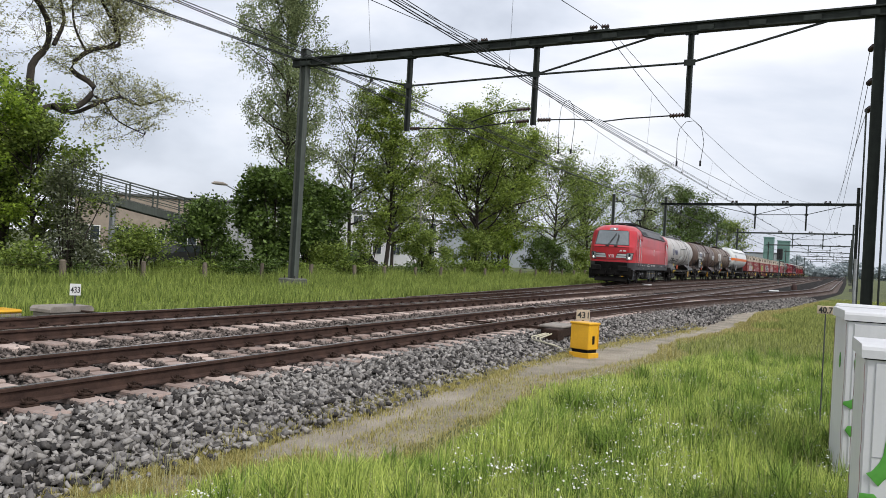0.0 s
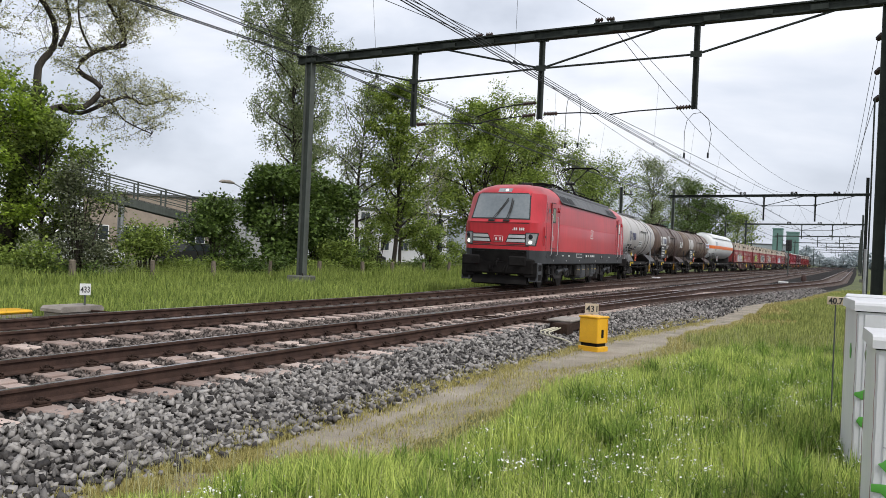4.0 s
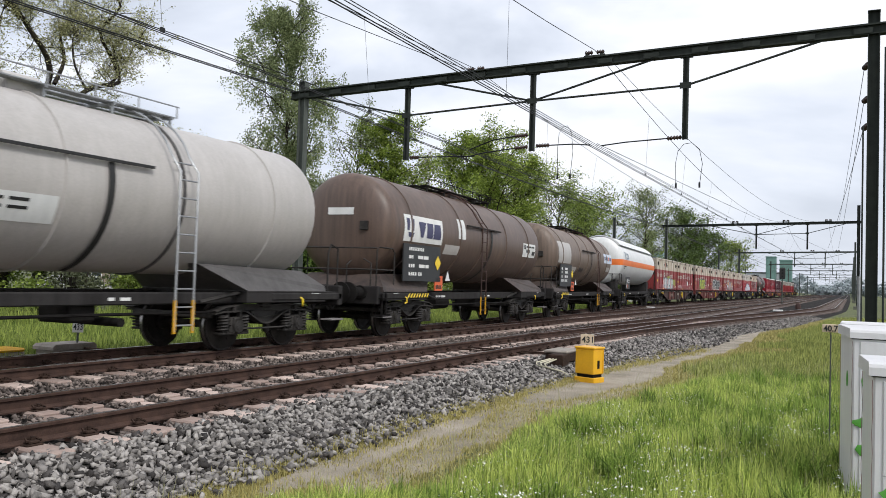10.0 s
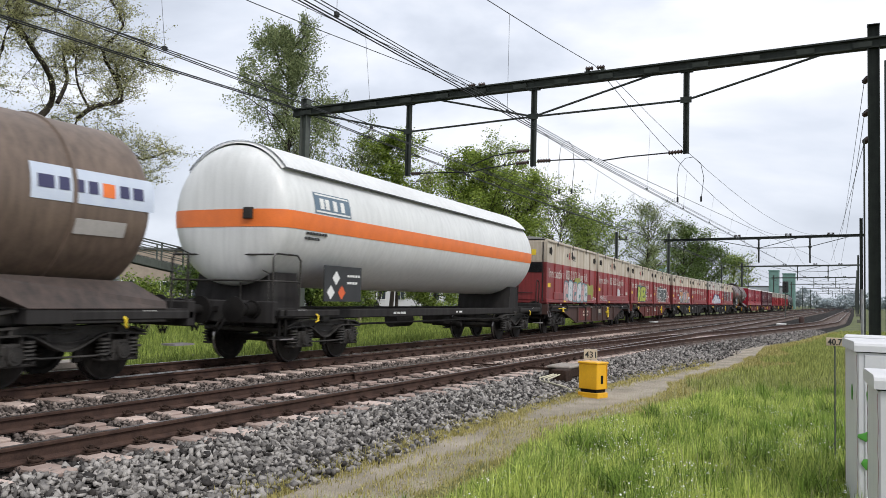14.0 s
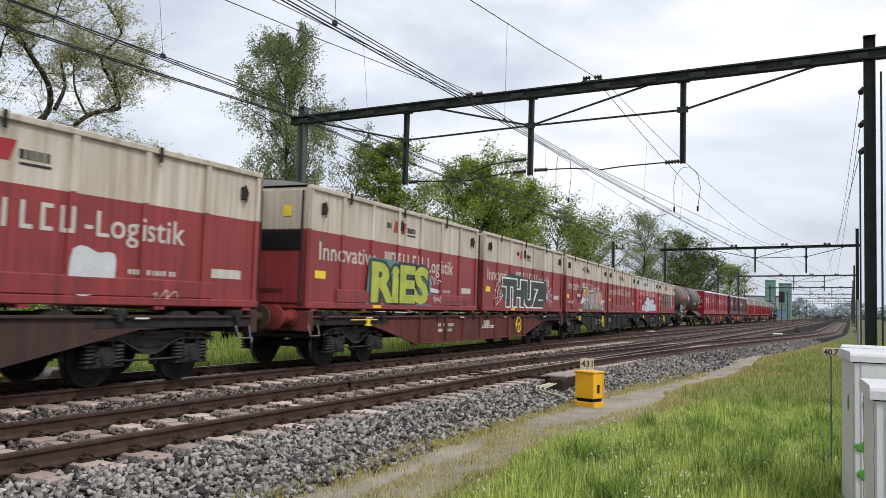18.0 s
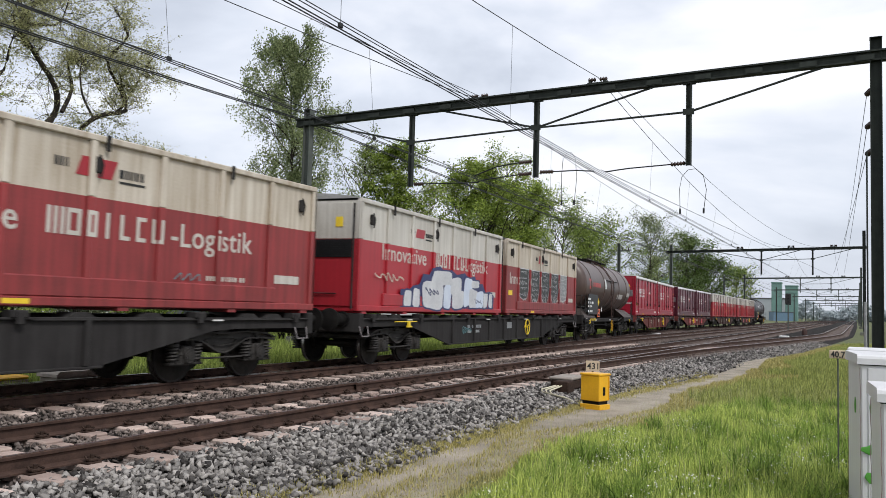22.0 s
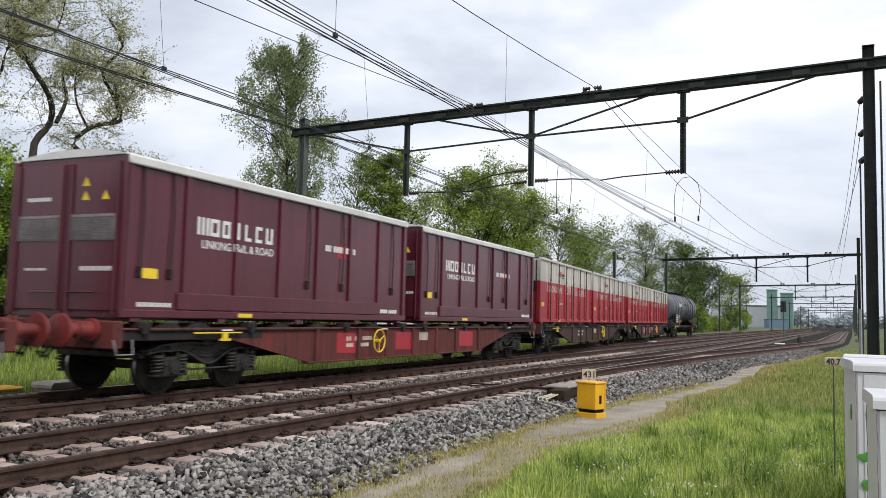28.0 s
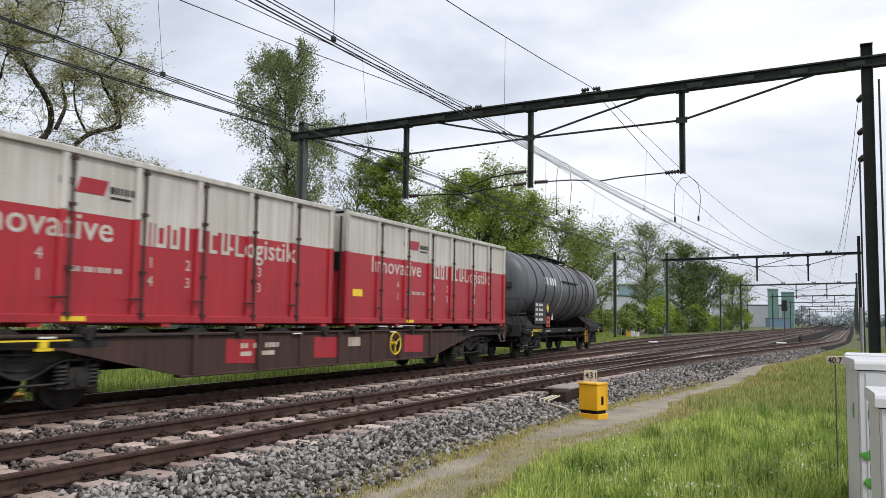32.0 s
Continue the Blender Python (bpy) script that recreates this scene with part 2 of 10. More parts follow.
M_BOARD = mat("black_board", (0.03, 0.032, 0.034), (0.022, 0.023, 0.025), 0.6, bump=0)
M_YELLOW = mat("signal_yellow", (0.80, 0.43, 0.015), (0.66, 0.34, 0.012), 0.4, 0, 3, 40, 0.05)
M_YELSIGN = mat("yellow_sign", (0.85, 0.62, 0.03), (0.75, 0.52, 0.03), 0.5, 0, bump=0)
M_CABINET = mat("light_grey_cabinet", (0.66, 0.66, 0.67), (0.57, 0.57, 0.58), 0.45, 0, 2, 60, 0.06, streak=0.5)
M_GREENPAINT = mat("green_spray", (0.09, 0.34, 0.045), (0.07, 0.27, 0.035), 0.55, 0, bump=0)
M_NAVY = mat("navy_lettering", (0.05, 0.05, 0.12), (0.04, 0.04, 0.10), 0.5, bump=0)
M_INK = mat("black_lettering", (0.02, 0.02, 0.02), (0.015, 0.015, 0.015), 0.6, bump=0)
M_SIGN = mat("cream_sign", (0.62, 0.50, 0.36), (0.52, 0.42, 0.3), 0.6, 0, 8, 60, 0.1)
M_PINK = mat("faded_red_lettering", (0.52, 0.10, 0.10), (0.42, 0.08, 0.08), 0.55, bump=0)
M_LIME = mat("lime_spray", (0.47, 0.52, 0.07), (0.30, 0.35, 0.045), 0.55, bump=0)
M_PALEBLUE = mat("pale_blue_spray", (0.60, 0.66, 0.74), (0.50, 0.56, 0.68), 0.55, bump=0)
M_BLUEINK = mat("blue_spray", (0.035, 0.045, 0.14), (0.025, 0.033, 0.10), 0.55, bump=0)
M_DARKSPRAY = mat("dark_spray", (0.035, 0.045, 0.045), (0.02, 0.027, 0.027), 0.55, bump=0)
M_ROSE = mat("rose_spray", (0.58, 0.38, 0.37), (0.40, 0.22, 0.22), 0.55, bump=0)
M_ORPLATE = mat("orange_plate", (0.70, 0.13, 0.035), (0.6, 0.1, 0.03), 0.5, bump=0)


# ---------------------------------------------------------------- mesh helpers
class Geo:
    def __init__(self):
        self.v, self.f = [], []

    def add(self, verts, faces, m=None):
        o = len(self.v)
        self.v += [tuple(m @ Vector(p)) for p in verts] if m is not None else [tuple(p) for p in verts]
        self.f += [tuple(i + o for i in f) for f in faces]
        return self

    def box(self, x0, x1, y0, y1, z0, z1, b=0.0, m=None):
        if b <= 0:
            return self.add([(x, y, z) for z in (z0, z1) for y in (y0, y1) for x in (x0, x1)],
                            [(0, 2, 3, 1), (4, 5, 7, 6), (0, 1, 5, 4), (2, 6, 7, 3), (0, 4, 6, 2), (1, 3, 7, 5)], m)
        b = min(b, (x1 - x0) * 0.45, (y1 - y0) * 0.45, (z1 - z0) * 0.45)
        vs = []
        for sx, xa in ((1, x0), (-1, x1)):
            for sy, ya in ((1, y0), (-1, y1)):
                for sz, za in ((1, z0), (-1, z1)):
                    vs += [(xa, ya + sy * b, za + sz * b), (xa + sx * b, ya, za + sz * b), (xa + sx * b, ya + sy * b, za)]
        i = lambda a, c, d, k: (a * 4 + c * 2 + d) * 3 + k
        fs = [(i(0, 0, 0, 0), i(0, 0, 1, 0), i(0, 1, 1, 0), i(0, 1, 0, 0)), (i(1, 0, 0, 0), i(1, 1, 0, 0), i(1, 1, 1, 0), i(1, 0, 1, 0)),
              (i(0, 0, 0, 1), i(1, 0, 0, 1), i(1, 0, 1, 1), i(0, 0, 1, 1)), (i(0, 1, 0, 1), i(0, 1, 1, 1), i(1, 1, 1, 1), i(1, 1, 0, 1)),
              (i(0, 0, 0, 2), i(0, 1, 0, 2), i(1, 1, 0, 2), i(1, 0, 0, 2)), (i(0, 0, 1, 2), i(1, 0, 1, 2), i(1, 1, 1, 2), i(0, 1, 1, 2))]
        for a in (0, 1):
            for c in (0, 1):
                s = (a + c) % 2 == 0
                q = (i(a, c, 0, 0), i(a, c, 0, 1), i(a, c, 1, 1), i(a, c, 1, 0))
                fs.append(q if s else q[::-1])
                q = (i(a, 0, c, 0), i(a, 1, c, 0), i(a, 1, c, 2), i(a, 0, c, 2))
                fs.append(q if s else q[::-1])
                q = (i(0, a, c, 1), i(0, a, c, 2), i(1, a, c, 2), i(1, a, c, 1))
                fs.append(q if s else q[::-1])
                for d in (0, 1):
                    q = (i(a, c, d, 0), i(a, c, d, 1), i(a, c, d, 2))
                    fs.append(q if (a + c + d) % 2 else q[::-1])
        return self.add(vs, fs, m)

    def tube(self, pts, r, n=6, cap=True):
        pts = [Vector(p) for p in pts]
        rs = r if isinstance(r, (list, tuple)) else [r] * len(pts)
        o = len(self.v)
        up = Vector((0.31, 0.17, 0.94))
        for k, p in enumerate(pts):
            d = (pts[min(k + 1, len(pts) - 1)] - pts[max(k - 1, 0)]).normalized()
            a = d.cross(up)
            if a.length < 0.05:
                a = d.cross(Vector((1, 0, 0)))
            a.normalize()
            c = d.cross(a)
            for j in range(n):
                w = 2 * math.pi * j / n
                self.v.append(tuple(p + (a * math.cos(w) + c * math.sin(w)) * rs[k]))
        for k in range(len(pts) - 1):
            for j in range(n):
                self.f.append((o + k * n + j, o + k * n + (j + 1) % n, o + (k + 1) * n + (j + 1) % n, o + (k + 1) * n + j))
        if cap:
            self.f.append(tuple(o + j for j in range(n))[::-1])
            self.f.append(tuple(o + (len(pts) - 1) * n + j for j in range(n)))
        return self

    def cyl(self, a, b, r, n=12):
        return self.tube([a, b], r, n)

    def lathe(self, prof, cx=0.0, cz=0.0, n=40, a0=0.0, a1=2 * math.pi):
        """prof: (y, r) along the y axis round (cx, cz); angle 0 points to +x, a quarter turn up."""
        full = a1 - a0 > 6.28
        cols = n if full else n + 1
        o = len(self.v)
        for y, r in prof:
            for j in range(cols):
                w = a0 + (a1 - a0) * j / n
                self.v.append((cx + r * math.cos(w), y, cz + r * math.sin(w)))
        for k in range(len(prof) - 1):
            for j in range(n):
                q = (j + 1) % cols if full else j + 1
                self.f.append((o + k * cols + j, o + (k + 1) * cols + j, o + (k + 1) * cols + q, o + k * cols + q))
        return self

    def prism(self, poly, x0, x1, m=None):
        """poly in (y, z), anticlockwise seen from +x, drawn out along x."""
        n = len(poly)
        vs = [(x0, y, z) for y, z in poly] + [(x1, y, z) for y, z in poly]
        fs = [tuple(range(n))[::-1], tuple(range(n, 2 * n))] + [(j, (j + 1) % n, n + (j + 1) % n, n + j) for j in range(n)]
        return self.add(vs, fs, m)

    def plate(self, y0, y1, z0, z1, x, t=0.006):
        return self.box(x - 0.004, x + t, y0, y1, z0, z1)

    def mesh(self, name, material, smooth=0):
        me = bpy.data.meshes.new(name)
        me.from_pydata(self.v, [], self.f)
        me.materials.append(material)
        if smooth:
            me.polygons.foreach_set("use_smooth", [True] * len(me.polygons))
            me.set_sharp_from_angle(angle=radians(smooth))
        me.update()
        return me


def part(name, geo, material, parent=None, label="", smooth=0, at=None):
    ob = new(name, geo.mesh(name, material, smooth))
    if parent is not None:
        ob.parent = parent
    if at is not None:
        ob.matrix_basis = at
    if label:
        ob["label"] = label
    if name in ("small_print", "figures", "end_marks", "brake_stripes", "owner_word", "stencil_marks", "running_number"):
        ob["kind"] = "stuff"
    return ob


def share(name, me, parent, m):
    ob = new(name, me)
    ob.parent = parent
    ob.matrix_basis = m
    return ob


def thing(name, label, category, group="", m=None, kind=""):
    ob = new(name)
    ob.empty_display_size = 0.2
    tagged(ob, label, category, group, kind)
    if m is not None:
        ob.matrix_basis = m
    return ob


def fast(name, verts, faces, material, smooth=False):
    """A mesh from number arrays; faces all of one size."""
    me = bpy.data.meshes.new(name)
    verts = np.asarray(verts, np.float32)
    faces = np.asarray(faces, np.int32)
    k = faces.shape[1]
    me.vertices.add(len(verts))
    me.vertices.foreach_set("co", verts.ravel())
    me.loops.add(faces.size)
    me.loops.foreach_set("vertex_index", faces.ravel())
    me.polygons.add(len(faces))
    me.polygons.foreach_set("loop_start", np.arange(0, faces.size, k, dtype=np.int32))
    if smooth:
        me.polygons.foreach_set("use_smooth", np.ones(len(faces), bool))
    me.materials.append(material)
    me.update(calc_edges=True)
    return me


SIDE = Matrix(((0, 0, 1, 0), (1, 0, 0, 0), (0, 1, 0, 0), (0, 0, 0, 1)))   # writing on a face that looks to +x
FRONT = Matrix(((1, 0, 0, 0), (0, 0, -1, 0), (0, 1, 0, 0), (0, 0, 0, 1)))  # writing on a face that looks to -y


def lettering(name, text, size, m, material, parent, label="", fat=0.0, spacing=1.0, shear=0.0, width=None):
    cu = bpy.data.curves.new(name, "FONT")
    cu.body, cu.size, cu.extrude, cu.offset = text, size, 0.002, fat
    cu.space_character, cu.shear, cu.resolution_u = spacing, shear, 3
    tmp = bpy.data.objects.new("tmp", cu)
    scene.collection.objects.link(tmp)
    bpy.context.view_layer.update()
    me = bpy.data.meshes.new_from_object(tmp.evaluated_get(bpy.context.evaluated_depsgraph_get()))
    bpy.data.objects.remove(tmp)
    xs = [v.co.x for v in me.vertices]
    if width and xs:
        k = width / (max(xs) - min(xs))
        for v in me.vertices:
            v.co.x = (v.co.x - min(xs)) * k
    me.materials.clear()
    me.materials.append(material)
    me.transform(m)
    ob = new(name, me)
    ob.parent = parent
    if label:
        ob["label"] = label
    return ob


def over_ribs(ob, ribs, half, lift):
    """Cuts flat writing at the ribs it crosses and lifts those pieces onto their faces."""
    bm = bmesh.new()
    bm.from_mesh(ob.data)
    for y in ribs:
        for e in (y - half, y + half):
            bmesh.ops.bisect_plane(bm, geom=bm.verts[:] + bm.edges[:] + bm.faces[:], plane_co=(0, e, 0), plane_no=(0, 1, 0))
    on = [f for f in bm.faces if any(abs(f.calc_center_median().y - y) < half for y in ribs)]
    if on:
        got = bmesh.ops.split(bm, geom=on)
        vs = [v for v in got["geom"] if isinstance(v, bmesh.types.BMVert)]
        bmesh.ops.translate(bm, verts=vs, vec=(lift, 0, 0))
    bm.to_mesh(ob.data)
    bm.free()
    return ob


def letters_apart(ob):
    """Gives each sprayed letter a mesh of its own."""
    me = ob.data
    root = list(range(len(me.vertices)))

    def find(i):
        while root[i] != i:
            root[i] = root[root[i]]
            i = root[i]
        return i
    for e in me.edges:
        a, b = find(e.vertices[0]), find(e.vertices[1])
        if a != b:
            root[a] = b
    span = {}
    for v in me.vertices:
        k = find(v.index)
        lo, hi = span.get(k, (9e9, -9e9))
        span[k] = (min(lo, v.co.y), max(hi, v.co.y))
    groups = []
    for k, (lo, hi) in sorted(span.items(), key=lambda q: q[1][0]):
        if groups and lo < groups[-1][1] - 0.25 * (hi - lo):
            groups[-1][0].add(k)
            groups[-1][1] = max(groups[-1][1], hi)
        else:
            groups.append([{k}, hi])
    for ks, _ in groups:
        idx = {v.index: n for n, v in enumerate(v for v in me.vertices if find(v.index) in ks)}
        g = Geo()
        g.v = [tuple(me.vertices[i].co) for i in idx]
        g.f = [tuple(idx[i] for i in p.vertices) for p in me.polygons if p.vertices[0] in idx]
        q = part(ob.name.split(".")[0], g, me.materials[0], ob.parent)
        if "label" in ob:
            q["label"] = ob["label"]
    bpy.data.objects.remove(ob)


def bars(g, y0, z0, h, widths, gap, x, t=0.004):
    """Plain bars that stand for writing that is not lettered."""
    y = y0
    for w in widths:
        if w > 0:
            g.box(x, x + t, y, y + w, z0, z0 + h)
        y += abs(w) + gap
    return y


# ---------------------------------------------------------------- plan of the line
X_NEAR, X_FAR = -7.31, -11.05


def ease(y, a, b):
    w = min(1.0, max(0.0, (y - a) / (b - a)))
    return w * w * (3 - 2 * w)


def x_train(y):
    return X_FAR - 4.31 * ease(y, 14.3, 71.0) + 0.5 * ease(y, 32, 52) * (1 - ease(y, 58, 86))


def x_loop(y):
    return X_NEAR + 5.3 * ease(y, 14.0, 88.0)


def run(t):
    """Where the front corner of the locomotive stands along the line."""
    return 54.216 - 5.8149 * t - 0.159047 * t ** 2 + 0.00243275 * t ** 3 - 2.398e-5 * t ** 4

# ---------------------------------------------------------------- ground, path, ballast
rng = np.random.default_rng(7)
TOE = ((-60, -4.6), (10, -4.75), (20, -4.4), (33, -3.7), (58, -1.5), (85, 0.1), (1200, 0.1))
toe = lambda y: float(np.interp(y, [a for a, _ in TOE], [b for _, b in TOE]))
FAR_TOE = ((-60, -13.6), (12, -13.6), (45, -16.6), (75, -18.2), (1200, -18.2))
ftoe = lambda y: float(np.interp(y, [a for a, _ in FAR_TOE], [b for _, b in FAR_TOE]))
GZ = -0.42


def ground_z(x, y):
    """The lie of the land, nearly flat."""
    return GZ + 0.05 * math.sin(x * 0.7 + 1) * math.sin(y * 0.31) + 0.10 * ease(x, -3.2, 0.5)


g = Geo()
xs = [-1500, -400, -120, -60, -40, -30, -26, -22, -19, -16, -12, -8, -5, -4.4, -3.8, -3.2, -2.6, -2, -1, 0, 1.5, 4, 10, 30, 120, 400, 1500]
ys = [-400, -80, -30, -10, 0, 3, 5, 6, 7, 8, 9, 10, 11, 12, 14, 16, 18, 20, 24, 28, 34, 40, 50, 65, 85, 120, 200, 400, 900, 2500]
for y in ys:
    for x in xs:
        g.v.append((x, y, ground_z(x, y) if abs(x) < 130 and abs(y) < 130 else GZ))
for j in range(len(ys) - 1):
    for i in range(len(xs) - 1):
        a = j * len(xs) + i
        g.f.append((a, a + 1, a + 1 + len(xs), a + len(xs)))
tagged(part("ground", g, M_GRASS_SHEET, smooth=60), "flat green meadow ground beside the railway", "ground", kind="structure")

# sandy trodden path along the ballast
g = Geo()
yy = np.arange(-6, 40.01, 0.2)
n = 9
for y in yy:
    fade = ease(y, 26, 38)
    a = toe(y) - 0.25
    w = 1.15 + 0.22 * noise.noise((y * 0.5, 3, 0)) + 0.1 * noise.noise((y * 2.1, 5, 0)) + 0.35 * ease(y, 9, 14) * (1 - ease(y, 15, 19))
    w *= 1 - 0.85 * fade
    a -= 0.06 * noise.noise((y * 1.7, 9, 0))
    for k in range(n):
        x = a + (w + 0.25) * k / (n - 1)
        g.v.append((x, y, ground_z(x, y) + 0.014 + 0.012 * noise.noise((x * 3, y * 3, 1)) - (0.03 if k in (0, n - 1) else 0)))
for j in range(len(yy) - 1):
    for i in range(n - 1):
        a = j * n + i
        g.f.append((a, a + 1, a + 1 + n, a + n))
tagged(part("sand_path", g, M_SAND, smooth=60), "narrow trodden sandy path along the ballast", "path", kind="structure")

# ballast bed, painted near-black to stand for the shade between the loose stones
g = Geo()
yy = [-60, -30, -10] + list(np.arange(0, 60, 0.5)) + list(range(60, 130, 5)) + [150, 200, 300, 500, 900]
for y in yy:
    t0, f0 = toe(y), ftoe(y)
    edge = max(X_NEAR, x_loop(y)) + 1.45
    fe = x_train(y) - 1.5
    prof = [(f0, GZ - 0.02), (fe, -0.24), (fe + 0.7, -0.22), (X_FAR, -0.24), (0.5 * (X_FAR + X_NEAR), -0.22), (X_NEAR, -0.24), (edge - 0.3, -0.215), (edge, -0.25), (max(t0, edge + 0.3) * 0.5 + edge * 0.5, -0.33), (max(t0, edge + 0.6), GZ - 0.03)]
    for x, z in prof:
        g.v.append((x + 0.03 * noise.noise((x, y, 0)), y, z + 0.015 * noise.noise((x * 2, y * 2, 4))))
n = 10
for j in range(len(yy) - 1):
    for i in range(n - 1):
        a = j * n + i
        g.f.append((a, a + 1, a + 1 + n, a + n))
tagged(part("ballast_bed", g, M_BALLAST, smooth=60), "ballast bed under the tracks, painted near-black as shade between the stones", "ballast", kind="structure")


def bed_z(x, y):
    edge = max(X_NEAR, x_loop(y)) + 1.45
    t0 = max(toe(y), edge + 0.6)
    return -0.235 if x < edge else float(np.interp(x, [edge, t0], [-0.24, GZ]))


# loose stones: bent octahedra in one mesh
def stones(name, pts, size, material, label):
    base = np.array([(x, y, z) for z in (-1, 1) for y in (-1, 1) for x in (-1, 1)], float)
    tri = np.array(((0, 2, 3), (0, 3, 1), (4, 5, 7), (4, 7, 6), (0, 1, 5), (0, 5, 4), (2, 6, 7), (2, 7, 3), (0, 4, 6), (0, 6, 2), (1, 3, 7), (1, 7, 5)))
    k = len(pts)
    s = size * rng.uniform(0.5, 1.3, (k, 1, 1)) * rng.uniform(0.7, 1.25, (k, 1, 3)) * np.array((1.0, 0.66, 0.46))
    v = base[None] * rng.uniform(0.30, 1.0, (k, len(base), 3)) * s
    # most lie on a flat side, some stand on edge
    q = rng.normal(size=(k, 4)) * np.array((1.0, 0.42, 0.42, 1.0))
    q /= np.linalg.norm(q, axis=1)[:, None]
    w, x, y, z = q.T
    R = np.stack([1 - 2 * (y * y + z * z), 2 * (x * y - z * w), 2 * (x * z + y * w), 2 * (x * y + z * w), 1 - 2 * (x * x + z * z), 2 * (y * z - x * w), 2 * (x * z - y * w), 2 * (y * z + x * w), 1 - 2 * (x * x + y * y)], 1).reshape(k, 3, 3)
    v = np.einsum("kij,knj->kni", R, v) + np.asarray(pts)[:, None, :]
    f = (tri[None] + (np.arange(k) * len(base))[:, None, None]).reshape(-1, 3)
    ob = new(name, fast(name, v.reshape(-1, 3), f, material))
    return tagged(ob, label, "ballast", kind="stuff")


pts = []
for y0, y1, dens in ((2.5, 9, 560), (9, 16, 420), (16, 30, 250), (30, 60, 80)):
    for _ in range(int(dens * (y1 - y0) * 2.2)):
        y = rng.uniform(y0, y1)
        edge = max(X_NEAR, x_loop(y)) + 1.10
        x = rng.uniform(edge, max(toe(y), edge + 1.0) + 0.12)
        if x > toe(y) - 0.05 and rng.random() < 0.6:
            continue
        heap = 0.012 * ease(x, edge - 0.1, edge + 0.1) * (1 - ease(x, edge + 0.45, edge + 0.8))
        pts.append((x, y, bed_z(x, y) + heap + 0.025 * noise.noise((x * 3.1, y * 3.1, 2)) + rng.uniform(-0.035, 0.045)))
stones("shoulder_ballast", pts, 0.049, M_STONE, "grey angular crushed stones on the ballast shoulder")
pts = []
for y0, y1, dens in ((3, 12, 300), (12, 24, 190), (24, 45, 70)):
    for _ in range(int(dens * (y1 - y0) * 6.5)):
        y, x = rng.uniform(y0, y1), rng.uniform(-12.6, X_NEAR + 1.15)
        if any(abs(x - c) < 0.09 for c in (X_NEAR - 0.75, X_NEAR + 0.75, X_FAR - 0.75, X_FAR + 0.75)):
            continue
        k = (y % 0.6)
        bare = 0.99 if noise.noise((x * 1.6, y * 1.1, 6)) > -0.25 else 0.88
        if 0.02 < k < 0.24 and any(abs(x - c) < 1.2 for c in (X_NEAR, X_FAR)) and rng.random() < bare:
            continue
        pts.append((x, y, -0.235 + rng.uniform(0.0, 0.05)))
for _ in range(9000):
    y = 9 + 55 * rng.random() ** 1.4
    x = rng.uniform(ftoe(y) - 0.1, x_train(y) - 1.25)
    pts.append((x, y, float(np.interp(x, [ftoe(y), x_train(y) - 1.5], [GZ + 0.01, -0.24])) + rng.uniform(0.0, 0.05)))
stones("track_ballast", pts, 0.040, M_STONE_RUST, "rust-tinted crushed stones between the rails and sleepers")

# ---------------------------------------------------------------- tracks
FOOT = [(-0.075, -0.165), (0.075, -0.165), (0.075, -0.15), (0.012, -0.128), (0.010, -0.048), (0.035, -0.036), (0.036, -0.010), (0.028, -0.002), (-0.028, -0.002), (-0.036, -0.010), (-0.035, -0.036), (-0.010, -0.048), (-0.012, -0.128), (-0.075, -0.15)]


def rail(name, path, off, parent, label=""):
    g, h = Geo(), Geo()
    n = len(FOOT)
    for k, (x, y) in enumerate(path):
        for px, pz in FOOT:
            g.v.append((x + off + px, y, pz))
        for px, pz in ((-0.026, 0.0), (0.026, 0.0)):
            h.v.append((x + off + px, y, pz))
    for k in range(len(path) - 1):
        for j in range(n):
            g.f.append((k * n + j, k * n + (j + 1) % n, (k + 1) * n + (j + 1) % n, (k + 1) * n + j))
        h.f.append((2 * k, 2 * k + 1, 2 * k + 3, 2 * k + 2))
    g.f.append(tuple(range(n)))
    r = part(name, g, M_RAIL, parent, label, smooth=40)
    part("running_surface", h, M_RAILTOP, r, "worn bright rail head")
    return r


def line(fn, y0, y1):
    ys = list(np.arange(y0, min(130, y1), 2.0)) + [v for v in (130, 180, 260, 400, 700, 1100) if v <= y1 and v > y0]
    return [(fn(y), y) for y in ys]


track_near = thing("track_near", "rusty rails on pinkish concrete sleepers, nearer line", "track", kind="structure")
track_far = thing("track_far", "rusty rails on pinkish concrete sleepers, farther line", "track", kind="structure")
track_branch = thing("track_branch", "rails that swing over from the farther line through a turnout", "track", kind="structure")
track_loop = thing("track_loop", "rails that swing off the nearer line towards the meadow", "track", kind="structure")
for tr, fn, y0, y1 in ((track_near, lambda y: X_NEAR, -40, 1100), (track_far, lambda y: X_FAR, -40, 1100), (track_branch, x_train, 22, 1100), (track_loop, x_loop, 22, 1100)):
    for off in (-0.75, 0.75):
        rail("rail", line(fn, y0, y1), off, tr)
# switch blades beside the stock rails
for tr, fn, y0, y1, off in ((track_branch, lambda y: X_FAR - 0.09 - (x_train(22) - X_FAR + 0.09) * -ease(y, 9, 22), 9, 22.1, 0.75), (track_loop, lambda y: X_NEAR + 0.085, 12.5, 22.1, -0.75), (track_far, lambda y: X_FAR + 0.09 + 0.01 * (12 - y), -6, 9.5, -0.75)):
    rail("switch_blade", [(fn(y), y) for y in np.arange(y0, y1, 1.0)], off, tr, "rusty switch blade")

